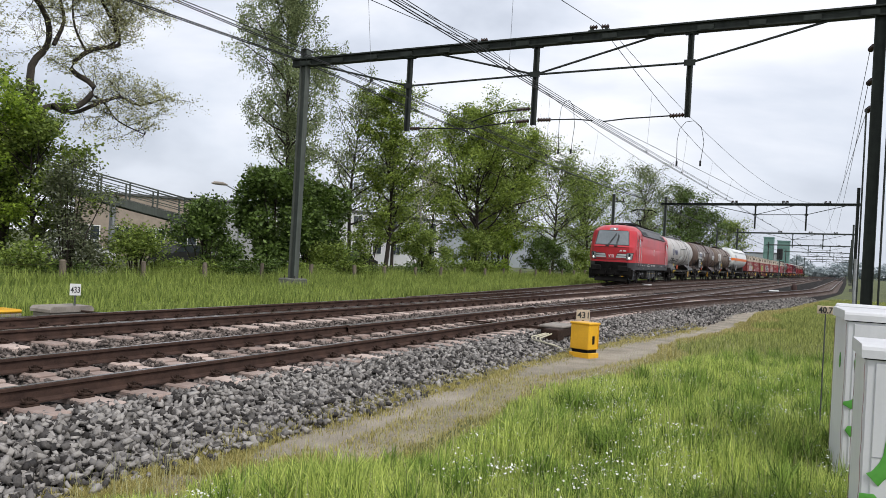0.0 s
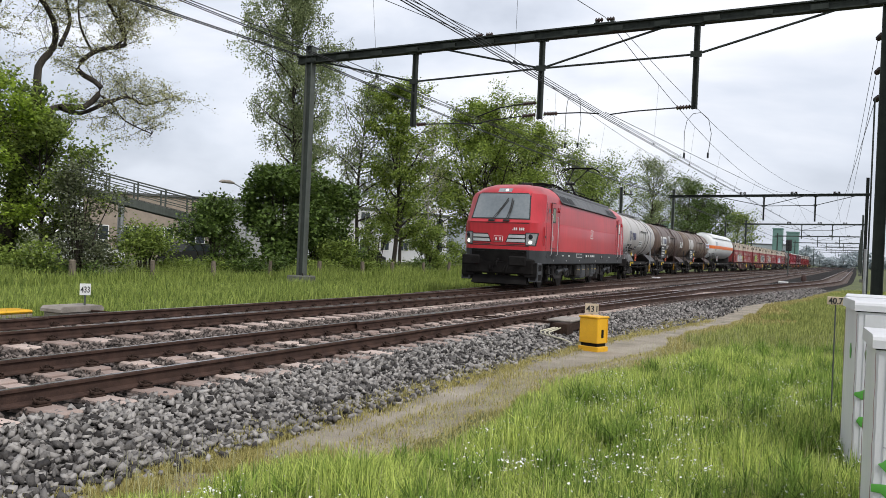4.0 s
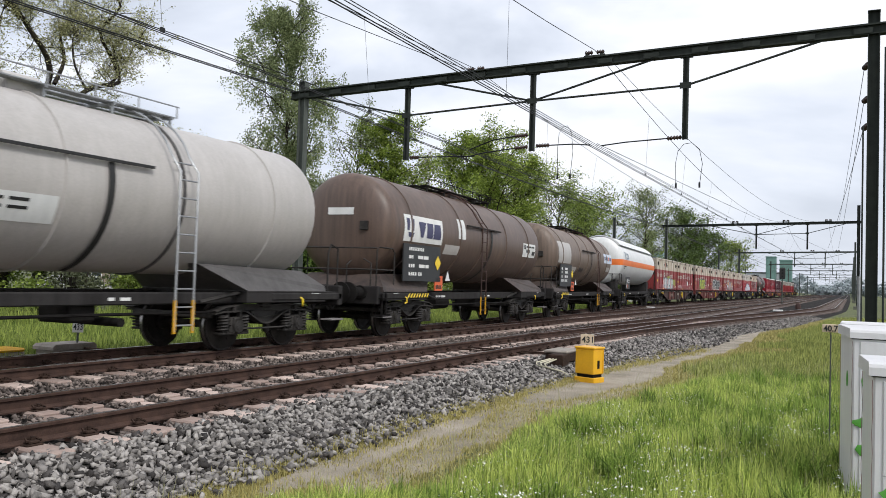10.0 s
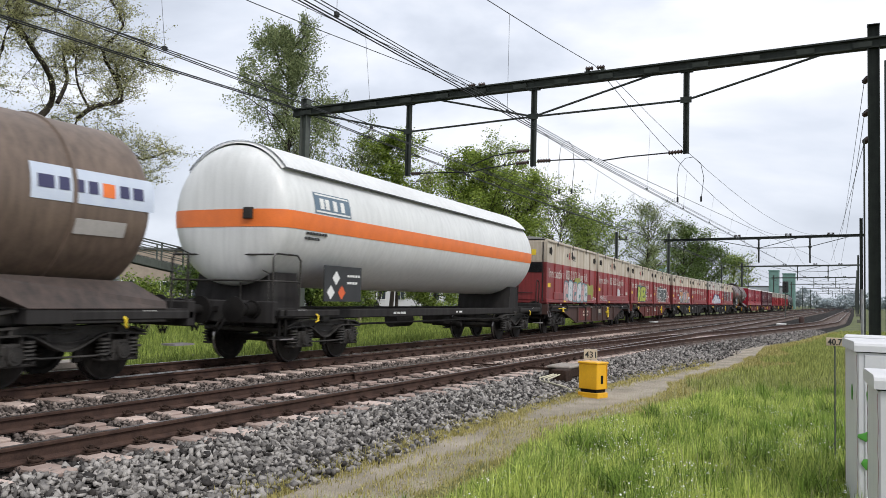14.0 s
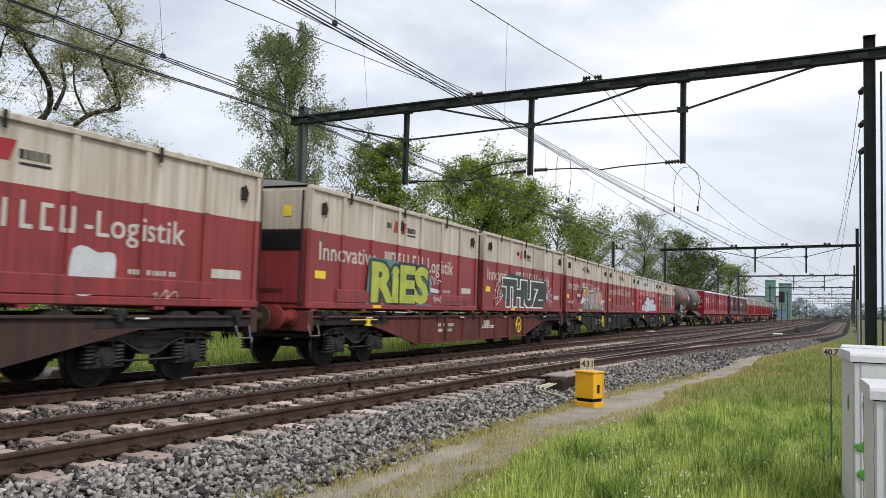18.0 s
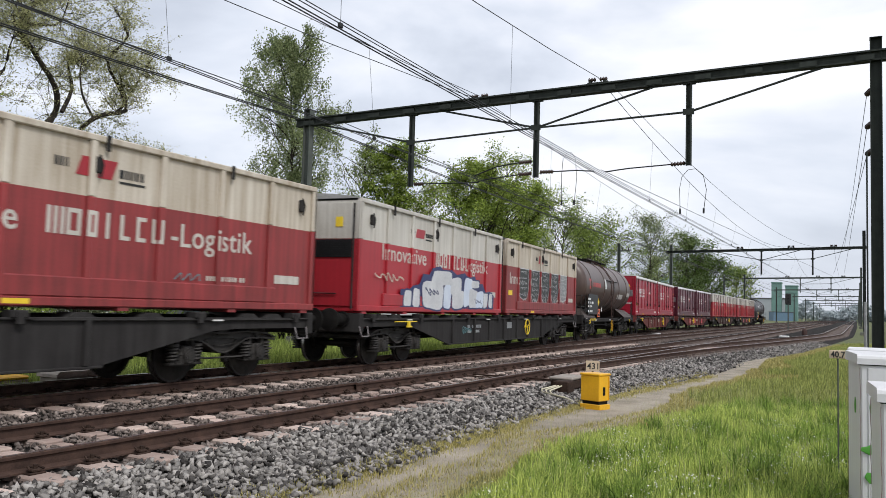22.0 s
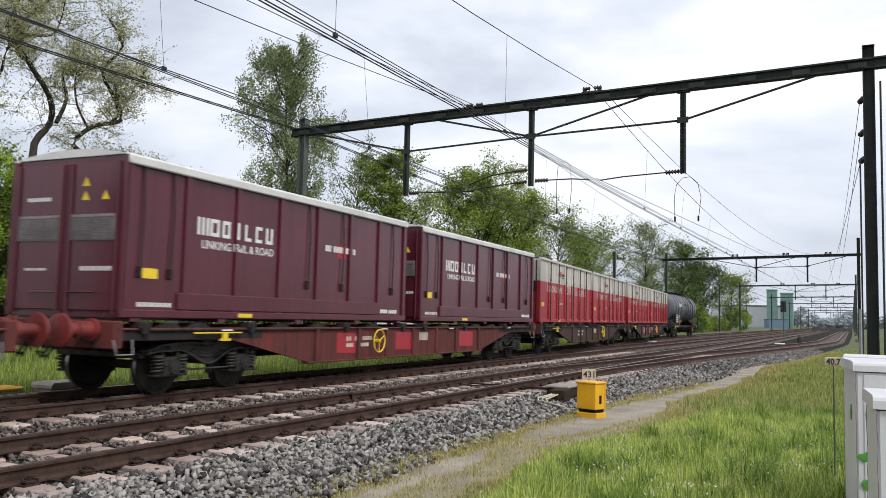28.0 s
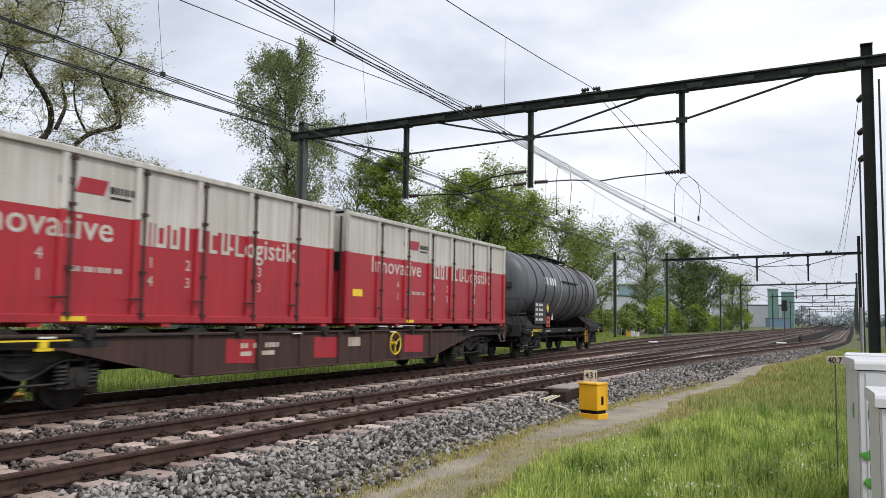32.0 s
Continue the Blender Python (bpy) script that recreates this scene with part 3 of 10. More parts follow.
# farther sleepers are coloured darker than the near ones
M_SLEEPER_FAR = mat("grimy_sleeper_concrete", (0.20, 0.155, 0.135), (0.11, 0.085, 0.075), 0.9, 0, 4, 60, 0.3, 0.004, island=0.3)
# sleepers with a lowered middle
g = Geo()
for a, b, zt in ((-1.3, -0.42, -0.168), (-0.42, 0.42, -0.20), (0.42, 1.3, -0.168)):
    g.box(a, b, -0.13, 0.13, -0.40, zt, 0.018)
SLEEPER = g.mesh("sleeper", M_SLEEPER)
g = Geo()
g.box(-0.17, 0.17, -0.085, 0.085, -0.17, -0.15, 0.006)
for s in (-1, 1):
    g.box(s * 0.125 - 0.035, s * 0.125 + 0.035, -0.05, 0.05, -0.152, -0.12, 0.01)
    g.cyl((s * 0.125, 0, -0.13), (s * 0.125, 0, -0.085), 0.02, 6)
    g.tube([(s * 0.15, -0.07, -0.125), (s * 0.09, -0.05, -0.105), (s * 0.075, 0, -0.11), (s * 0.09, 0.05, -0.105), (s * 0.15, 0.07, -0.125)], 0.012, 5)
CLIP = g.mesh("rail_fastening", M_CLIP)
for tr, x in ((track_near, X_NEAR), (track_far, X_FAR)):
    rest = Geo()
    for k in range(-10, 420):
        y = 0.6 * k + 0.13
        if 1.5 < y < 42:
            share("sleeper", SLEEPER, tr, pose(x + rng.uniform(-0.01, 0.01), y, rng.uniform(-0.004, 0.004), 0, 0, rng.uniform(-0.4, 0.4)))
            if y < 30:
                for off in (-0.75, 0.75):
                    share("rail_fastening", CLIP, tr, pose(x + off, y, 0.0, 0, 0, rng.uniform(-3, 3)))
        else:
            rest.box(x - 1.3, x + 1.3, y - 0.13, y + 0.13, -0.4, -0.175)
            for off in (-0.75, 0.75):
                rest.box(x + off - 0.16, x + off + 0.16, y - 0.05, y + 0.05, -0.175, -0.12)
    part("far_sleepers", rest, M_SLEEPER_FAR, tr, "farther concrete sleepers")["kind"] = "stuff"
for tr, fn in ((track_branch, x_train), (track_loop, x_loop)):
    rest = Geo()
    for k in range(40, 400):
        y = 0.6 * k + 0.33
        rest.box(fn(y) - 1.3, fn(y) + 1.3, y - 0.13, y + 0.13, -0.4, -0.182)
        for off in (-0.75, 0.75):
            rest.box(fn(y) + off - 0.16, fn(y) + off + 0.16, y - 0.05, y + 0.05, -0.182, -0.125)
    part("far_sleepers", rest, M_SLEEPER_FAR, tr, "farther concrete sleepers")["kind"] = "stuff"

# ---------------------------------------------------------------- running gear shared by the wagons
MOVING, SPIN = [], []


def wheelset_meshes(r):
    g = Geo()
    for s in (-1, 1):
        xo = s * 0.75
        prof = [(-0.068, 0.05), (-0.068, r - 0.09), (-0.05, r - 0.03), (-0.065, r), (0.045, r + 0.004), (0.05, r + 0.028), (0.068, r + 0.026), (0.068, r - 0.05), (0.03, r - 0.09), (0.02, 0.16), (0.09, 0.14), (0.09, 0.05)]
        t = Geo().lathe([(p * -s, q) for p, q in prof], n=28)
        g.add([(y + xo, x, z) for x, y, z in t.v], [f[::-1] if s > 0 else f for f in t.f])
        for k in range(5):
            w = 2 * math.pi * k / 5
            g.cyl((xo + s * 0.05, 0.6 * r * math.cos(w), 0.6 * r * math.sin(w)), (xo + s * 0.075, 0.6 * r * math.cos(w), 0.6 * r * math.sin(w)), 0.03, 6)
    g.cyl((-1.05, 0, 0), (1.05, 0, 0), 0.075, 10)
    t = Geo()
    q = Geo().lathe([(0.0, r + 0.006), (0.05, r + 0.007)], n=28)
    t.add([(-0.03 + y, x, z) for x, y, z in q.v], q.f)
    return g.mesh("wheelset", M_GREASE, 35), t.mesh("tread", M_TREAD, 35)


WAGON_WHEEL = wheelset_meshes(0.46)
LOCO_WHEEL = wheelset_meshes(0.625)


def wheels(parent, yc, r, meshes):
    w = share("wheelset", meshes[0], parent, pose(0, yc, r))
    for s in (-0.75, 0.75):
        share("tread", meshes[1], w, pose(s, 0, 0))
    SPIN.append((w, yc, r, parent))
    return w


def ribbon(g, path, x0, x1, t):
    """A flange plate of thickness t that follows a (y, z) path between x0 and x1."""
    o = len(g.v)
    for k, (y, z) in enumerate(path):
        ya, za = path[max(0, k - 1)]
        yb, zb = path[min(len(path) - 1, k + 1)]
        d = math.hypot(yb - ya, zb - za)
        ny, nz = -(zb - za) / d * t, (yb - ya) / d * t
        g.v += [(x0, y, z), (x1, y, z), (x1, y + ny, z + nz), (x0, y + ny, z + nz)]
    for k in range(len(path) - 1):
        for j in range(4):
            g.f.append((o + 4 * k + j, o + 4 * k + (j + 1) % 4, o + 4 * k + 4 + (j + 1) % 4, o + 4 * k + 4 + j))
    e = o + 4 * (len(path) - 1)
    g.f += [(o + 3, o + 2, o + 1, o), (e, e + 1, e + 2, e + 3)]


def bogie_mesh():
    """Welded freight bogie frame; its springs and axle boxes are meshes of their own, at the origin."""
    g, sp, bx = Geo(), Geo(), Geo()
    curve = lambda u: 0.5 - 0.5 * math.cos(math.pi * u)
    low = [(-1.42, 0.67), (-1.2, 0.70)] + [(-0.72 + 0.72 * k / 8, 0.71 - 0.24 * curve(k / 8)) for k in range(9)] + [(0.72 * k / 8, 0.47 + 0.24 * curve(k / 8)) for k in range(1, 9)] + [(1.2, 0.70), (1.42, 0.67)]
    top = [(-1.42, 0.71), (-1.15, 0.79), (-0.6, 0.83), (0.0, 0.80), (0.6, 0.83), (1.15, 0.79), (1.42, 0.71)]
    for s in (-1, 1):
        x = s * 1.0
        g.prism(low + top[::-1], x - 0.012, x + 0.012)
        ribbon(g, low, x - 0.09, x + 0.09, 0.028)
        ribbon(g, top, x - 0.10, x + 0.10, 0.028)
        # stiffened opening in the belly and the horn guides
        ribbon(g, [(-0.42, 0.70), (-0.3, 0.62), (0.0, 0.59), (0.3, 0.62), (0.42, 0.70), (0.3, 0.74), (-0.3, 0.74), (-0.42, 0.70)], x - 0.05, x + 0.05, 0.018)
        for ya in (-0.9, 0.9):
            for d in (-0.17, 0.17):
                g.box(x - 0.07, x + 0.07, ya + d - 0.02, ya + d + 0.02, 0.42, 0.74, 0.006)
            g.cyl((x + s * 0.06, ya, 0.70), (x + s * 0.06, ya, 0.84), 0.035, 8)
        g.box(x - 0.08, x + 0.08, -0.14, 0.14, 0.78, 0.93, 0.02)
        g.tube([(x + s * 0.10, -1.3, 0.52), (x + s * 0.10, -0.45, 0.40), (x + s * 0.10, 0.45, 0.40), (x + s * 0.10, 1.3, 0.52)], 0.018, 5)
    bx.box(-0.08, 0.13, -0.145, 0.145, -0.15, 0.16, 0.04)
    bx.cyl((0.1, 0, 0), (0.19, 0, 0), 0.12, 14)
    bx.cyl((0.18, 0, 0), (0.205, 0, 0), 0.075, 10)
    for d in (-0.1, 0.1):
        bx.box(0.12, 0.16, d - 0.014, d + 0.014, -0.13, 0.15, 0.005)
    bx.box(-0.09, 0.12, -0.36, 0.36, -0.155, -0.115, 0.012)
    sp.tube([(0.088 * math.cos(w), 0.088 * math.sin(w), 0.27 * w / 31.4) for w in np.linspace(0, 31.4, 61)], 0.021, 5)
    sp.cyl((0, 0, -0.01), (0, 0, 0.28), 0.05, 8)
    sp.cyl((0, 0, 0.26), (0, 0, 0.30), 0.105, 10)
    g.box(-1.0, 1.0, -0.2, 0.2, 0.55, 0.80, 0.04)
    for ya in (-1.38, 1.38):
        g.box(-0.95, 0.95, ya - 0.05, ya + 0.05, 0.6, 0.70, 0.02)
    for s in (-1, 1):
        for ya in (-0.40, 0.40):
            g.box(s * 0.75 - 0.06, s * 0.75 + 0.06, ya - 0.06, ya + 0.06, 0.28, 0.62, 0.02)
    return g.mesh("bogie_frame", M_BOGIE, 30), sp.mesh("spring", M_BOGIE, 40), bx.mesh("axle_box", M_BOGIE, 30)


BOGIE = bogie_mesh()


def bogie(parent, yc):
    b = share("bogie", BOGIE[0], parent, pose(0, yc, 0))
    for s in (-1, 1):
        for ya in (-0.9, 0.9):
            share("axle_box", BOGIE[2], b, pose(s, ya, 0.46, 0, 0, 0 if s > 0 else 180))
            for d in (-0.25, 0.25):
                share("spring", BOGIE[1], b, pose(s * 1.04, ya + d * 1.08, 0.355))
    for d in (-0.9, 0.9):
        wheels(parent, yc + d, 0.46, WAGON_WHEEL)


def buffers(parent, half, mats, z=1.06, r=0.24):
    """Buffers, draw hook and hoses at both ends; half: half the length over buffers."""
    for s in (-1, 1):
        for x in (-0.875, 0.875):
            g = Geo()
            t = Geo().lathe([(0, 0.06), (0, 0.17), (0.06, 0.17), (0.06, 0.13), (0.30, 0.125), (0.31, 0.095), (0.55, 0.09), (0.56, r), (0.60, r), (0.615, r * 0.8), (0.62, 0.0)], n=20)
            g.add([(x + a, s * (half - 0.62 + b), z + c) for a, b, c in t.v], [f[::-1] for f in t.f] if s < 0 else t.f)
            part("buffer", g, mats, parent, smooth=35)
        g = Geo()
        g.box(-0.05, 0.05, s * half - s * 0.62 if s > 0 else -half + 0.28, s * half - 0.28 if s > 0 else -half + 0.62, z - 0.06, z + 0.04, 0.01)
        g.tube([(0, s * (half - 0.3), z - 0.02), (0, s * (half - 0.18), z - 0.1), (0.0, s * (half - 0.22), z - 0.28)], 0.03, 6)
        for x in (-0.32, -0.2, 0.25, 0.36):
            g.tube([(x, s * (half - 0.58), z - 0.12), (x, s * (half - 0.42), z - 0.22), (x * 0.9, s * (half - 0.3), z - 0.42), (x * 0.8, s * (half - 0.22), z - 0.32)], 0.022, 5)
        part("draw_gear", g, M_BLACK, parent, smooth=40)


def rail_tube(parent, name, paths, mats, r=0.018, label=""):
    g = Geo()
    for p in paths:
        g.tube(p, r, 6)
    return part(name, g, mats, parent, label, smooth=50)


# ---------------------------------------------------------------- locomotive
loco = thing("electric_locomotive", "red electric freight locomotive with dark grey skirt and raised pantograph", "locomotive")


def loco_plan(z):
    """half length, half width at height z"""
    zz = (0.98, 1.45, 2.45, 2.55, 3.38, 3.54, 3.76, 3.90, 3.95)
    aa = (9.05, 9.16, 9.22, 9.12, 8.76, 8.66, 8.38, 7.9, 7.4)
    ww = (1.49, 1.50, 1.50, 1.50, 1.46, 1.40, 1.18, 0.95, 0.6)
    return float(np.interp(z, zz, aa)), float(np.interp(z, zz, ww))


def crease(z):
    """Half width of the flat front between the slanting corner faces."""
    return float(np.interp(z, (0.9, 2.45, 3.5, 3.95), (1.15, 1.14, 1.02, 0.5)))


def nose_y(x, z):
    a, w = loco_plan(z)
    c = min(crease(z), w * 0.86)
    u = abs(x)
    if u <= c:
        return a - 0.10 * (u / c) ** 2
    q = min(1.0, (u - c) / (w - c))
    return a - 0.10 - 0.62 * (0.72 * q + 0.28 * q ** 3)


def loco_ring(z):
    a, w = loco_plan(z)
    c = min(crease(z), w * 0.86)
    half = [c * k / 4 for k in range(5)] + [c + (w - c) * k / 4 for k in range(1, 5)]
    xs = [-x for x in half[:0:-1]] + half
    return [(x, -nose_y(x, z)) for x in xs] + [(x, nose_y(x, z)) for x in xs[::-1]]


def loft(levels, closed_top=False):
    g = Geo()
    n = 0
    for z in levels:
        r = loco_ring(z)
        n = len(r)
        g.v += [(x, y, z) for x, y in r]
    for k in range(len(levels) - 1):
        for j in range(n):
            g.f.append((k * n + j, k * n + (j + 1) % n, (k + 1) * n + (j + 1) % n, (k + 1) * n + j))
    if closed_top:
        g.f.append(tuple((len(levels) - 1) * n + j for j in range(n)))
    return g


body = part("body", loft([1.45, 1.6, 2.0, 2.45, 2.55, 2.8, 3.1, 3.38, 3.54, 3.65, 3.76, 3.84, 3.90, 3.95], True), M_RED, loco, "glossy red body shell with rounded cabs", smooth=24)
part("skirt", loft([0.98, 1.1, 1.447]), M_LGREY, loco, "dark grey lower body band", smooth=32)
g = Geo()
g.box(-1.35, 1.35, -8.2, 8.2, 0.9, 1.2, 0.05)
part("underframe", g, M_BLACK, loco)


def front_panel(name, x0, x1, z0, z1, material, parent, label="", out=0.012, k=8, rows=4, x0t=None, x1t=None):
    """A panel that follows the front of the cab."""
    g = Geo()
    for r in range(rows + 1):
        z = z0 + (z1 - z0) * r / rows
        a = x0 + ((x0 if x0t is None else x0t) - x0) * r / rows
        b = x1 + ((x1 if x1t is None else x1t) - x1) * r / rows
        for i in range(k + 1):
            x = a + (b - a) * i / k
            g.v.append((x, -nose_y(x, z) - out, z))
    n = k + 1
    for r in range(rows):
        for i in range(k):
            g.f.append((r * n + i, r * n + i + 1, (r + 1) * n + i + 1, (r + 1) * n + i))
    return part(name, g, material, parent, label, smooth=40)


front_panel("windscreen_seal", -1.13, 1.13, 2.545, 3.54, M_INK, loco, "black windscreen seal", 0.008, 14, 8, -1.01, 1.01)
ws = front_panel("windscreen", -1.08, 1.08, 2.59, 3.50, M_SCREEN, loco, "windscreen with the reflected sky painted into the glass", 0.014, 14, 8, -0.965, 0.965)
for x, tilt in ((-0.30, 0.34), (0.26, -0.02)):
    g = Geo()
    for d in (0.0, 0.07):
        p = [(x + d, -nose_y(x, 2.5) - 0.05, 2.50), (x + 0.1 + d + tilt * 0.6, -nose_y(x, 3.0) - 0.05, 2.98), (x + 0.12 + d + tilt, -nose_y(x, 3.25) - 0.04, 3.25)]
        g.tube(p, 0.014, 5)
    g.tube([(x + 0.12 + tilt * 0.25, -nose_y(x, 2.7) - 0.045, 2.72), (x + 0.14 + tilt * 1.1, -nose_y(x, 3.3) - 0.035, 3.34)], 0.018, 5)
    g.box(x - 0.1, x + 0.14, -nose_y(x, 2.5) - 0.09, -nose_y(x, 2.5) + 0.02, 2.45, 2.53, 0.02)
    part("wiper", g, M_INK, loco, smooth=40)
front_panel("nose_groove", -1.13, 1.13, 2.395, 2.42, M_INK, loco, "dark groove under the windscreen", 0.006, 14, 1)
front_panel("nose_panel_edge", -1.12, 1.12, 1.575, 1.60, M_INK, loco, "dark groove of the nose flap", 0.006, 14, 1)
for s in (-1, 1):
    lo, hi = sorted((s * 0.26, s * 1.0))
    lt, ht = sorted((s * 0.40, s * 1.0))
    front_panel("grille_recess", lo, hi, 1.70, 2.02, M_INK, loco, "black lamp surround", 0.006, 8, 2, lt, ht)
    for k in range(2):
        z = 1.725 + 0.150 * k
        lo, hi = sorted((s * (0.31 + 0.05 * k), s * 0.985))
        lt, ht = sorted((s * (0.35 + 0.05 * k), s * 0.985))
        front_panel("trim_bar", lo, hi, z, z + 0.105, M_SILVER, loco, "silver louvre bar", 0.022, 6, 1, lt, ht)
    lo, hi = sorted((s * 1.0, s * 1.33))
    lt, ht = sorted((s * 1.0, s * 1.40))
    hl = front_panel("headlight", lo, hi, 1.60, 2.08, M_INK, loco, "headlight cluster in a black surround", 0.016, 8, 3, lt, ht)
    lo, hi = sorted((s * 1.025, s * 1.30))
    lt, ht = sorted((s * 1.025, s * 1.36))
    front_panel("lens", lo, hi, 1.63, 2.045, M_LENS, hl, "clear headlight lens", 0.024, 8, 3, lt, ht)
    for x, z, rr, mm in ((1.16, 1.73, 0.06, M_LAMP), (1.16, 1.93, 0.09, M_GRILLE)):
        yy = -nose_y(s * x, z) - 0.02
        g = Geo()
        g.lathe([(yy - 0.03, 0.0), (yy - 0.028, rr * 0.6), (yy - 0.02, rr), (yy + 0.05, rr * 1.1)], s * x, z, 16)
        part("lamp", g, mm, hl, smooth=40)
    lo, hi = sorted((s * 0.30, s * 0.98))
    front_panel("nose_slot", lo, hi, 1.625, 1.655, M_INK, loco, "dark slot in the nose", 0.006, 6, 1)
g = Geo()
g.box(-0.17, 0.17, -nose_y(0, 1.8) - 0.03, -nose_y(0, 1.8) + 0.02, 1.71, 1.93, 0.02)
part("emblem", g, M_WHITE, loco, "white emblem plate")
g = Geo()
g.box(-0.158, 0.158, -nose_y(0, 1.8) - 0.034, -nose_y(0, 1.8), 1.722, 1.918, 0.01)
part("emblem_field", g, M_CRED2, loco, "red emblem field")
for x in (-0.075, 0.075):
    part("emblem_stroke", Geo().box(x - 0.022, x + 0.022, -nose_y(0, 1.8) - 0.037, -nose_y(0, 1.8) - 0.03, 1.765, 1.875), M_WHITE, loco, "white emblem stroke")
# black panel stands for the shaded open space under the nose, behind the buffers
front_panel("front_recess", -1.05, 1.05, 1.0, 1.43, M_BLACK, loco, "black panel for the shaded opening under the nose", 0.012, 8, 2)
for s in (-1, 1):
    rail_tube(loco, "corner_rail", [[(s * 1.47, -8.42, 1.62), (s * 1.53, -8.45, 1.66), (s * 1.52, -8.47, 2.30), (s * 1.46, -8.45, 2.34)]], M_RED, 0.016, "red corner grab rail")
    part("side_lamp", Geo().cyl((s * 1.44, -8.25, 1.96), (s * 1.51, -8.25, 1.96), 0.05, 10), M_INK, loco, "small round side lamp", smooth=40)
    rail_tube(loco, "shunter_step", [[(s * 0.5, -9.15, 1.36), (s * 0.5, -9.25, 1.36), (s * 0.95, -9.25, 1.36), (s * 0.95, -9.12, 1.36)]], M_BLACK, 0.014)
g = Geo()
bars(g, 0, 0, 0.10, [0.05, 0.05, 0.05, -0.03, 0.05, 0.05, 0.05], 0.022, 0)
part("running_number", Geo().add([(0.50 + y, -nose_y(0.8, 2.2) - 0.022 - x, 2.15 + z) for x, y, z in g.v], g.f), M_WHITE, loco, "white running number")["kind"] = "stuff"
tl = front_panel("top_lamp", -0.26, 0.26, 3.57, 3.72, M_LENS, loco, "top headlight behind glass", 0.015, 4, 2)
part("lamp", Geo().lathe([(-nose_y(0, 3.64) - 0.06, 0.0), (-nose_y(0, 3.64) - 0.055, 0.045), (-nose_y(0, 3.64) + 0.02, 0.055)], 0.06, 3.64, 12), M_LAMP, tl, "lit top lamp", smooth=40)
# front buffer beam, plough, steps
g = Geo()
g.box(-1.3, 1.3, -9.05, -8.5, 0.55, 1.12, 0.05)
for s in (-1, 1):
    g.box(s * 1.2 - 0.24, s * 1.2 + 0.24, -9.0, -8.1, 0.45, 1.0, 0.03)
part("buffer_beam", g, M_BLACK, loco)
g = Geo()
g.prism([(-9.0, 0.2), (-8.6, 0.14), (-8.5, 0.5), (-8.85, 0.5)], -1.05, 1.05)
part("track_plough", g, M_BLACK, loco)
for s in (-1, 1):
    cs = part("corner_step", Geo().box(min(s * 1.12, s * 1.46), max(s * 1.12, s * 1.46), -8.95, -8.36, 0.30, 1.0, 0.02), M_LGREY, loco, "grey corner step block")
    # thin black plates stand for the shaded holes in the step
    for z in (0.36, 0.70):
        part("step_opening", Geo().box(s * 1.462 - 0.004, s * 1.462 + 0.004, -8.86, -8.44, z, z + 0.22), M_BLACK, cs, "dark foothold")
        part("step_opening", Geo().box(min(s * 1.18, s * 1.40), max(s * 1.18, s * 1.40), -8.956, -8.948, z, z + 0.22), M_BLACK, cs, "dark foothold")
buffers(loco, 9.49, M_BLACK, 1.06, 0.13)
for e in (-1, 1):
    for x in (-0.875, 0.875):
        g = Geo().box(x - 0.33, x + 0.33, e * 9.60 - 0.05, e * 9.60 + 0.05, 0.86, 1.22, 0.045)
        part("buffer_plate", g, M_BLACK, loco, "wide black buffer plate")
# roof fairings, grilles and gear
for s in (-1, 1):
    g = Geo()
    g.prism([(-6.05, 3.36), (6.05, 3.36), (5.84, 3.72), (-5.84, 3.72)], 0, 0.03)
    f = Geo().add([(s * (1.525 - 0.32 * (z - 3.36) / 0.44 + (x if s > 0 else -x)), y, z) for x, y, z in g.v], g.f if s > 0 else [q[::-1] for q in g.f])
    part("roof_fairing", f, M_ROOF, loco, "grey sloping roof fairing")
    for yj in (-3.55, -0.9, 1.5, 3.45):
        g = Geo()
        g.v = [(s * (1.572 - 0.32 * (z - 3.36) / 0.44), yj + d, z) for d, z in ((0.0, 3.37), (0.03, 3.37), (0.03, 3.71), (0.0, 3.71))]
        g.f = [(0, 1, 2, 3) if s > 0 else (3, 2, 1, 0)]
        part("panel_seam", g, M_INK, loco)
    for a, b in ((-5.9, -4.8), (-4.72, -3.65), (3.55, 4.6), (4.68, 5.85)):
        g = Geo()
        g.v = [(s * (1.57 - 0.32 * (z - 3.36) / 0.44), y, z) for y, z in ((a, 3.41), (b, 3.41), (b - 0.06, 3.66), (a + 0.04, 3.66))]
        g.f = [(0, 1, 2, 3) if s > 0 else (3, 2, 1, 0)]
        part("vent_grille", g, M_GRILLE, loco, "black ventilation grille")
    g = Geo()
    for k in range(47):
        y = -5.75 + k * 0.25
        g.box(s * 1.475 - 0.02, s * 1.475 + 0.025, y, y + 0.21, 3.325, 3.365)
    part("gutter", g, M_INK, loco, "dark notched gutter strip")["kind"] = "stuff"
g = Geo()
g.box(-1.27, 1.27, -5.86, 5.86, 3.52, 3.80, 0.06)
g.box(-1.13, 1.13, -5.80, 5.80, 3.70, 3.965, 0.05)
part("roof_deck", g, M_ROOF, loco)
g = Geo()
rr = random.Random(5)
for x, z in ((0.55, 4.20), (-0.2, 4.26)):
    g.tube([(x, -4.6, z), (x, -1.6, z), (x + 0.15, -1.2, z + 0.05), (x + 0.15, 1.8, z + 0.05), (x, 2.2, z), (x, 4.4, z)], 0.028, 6)
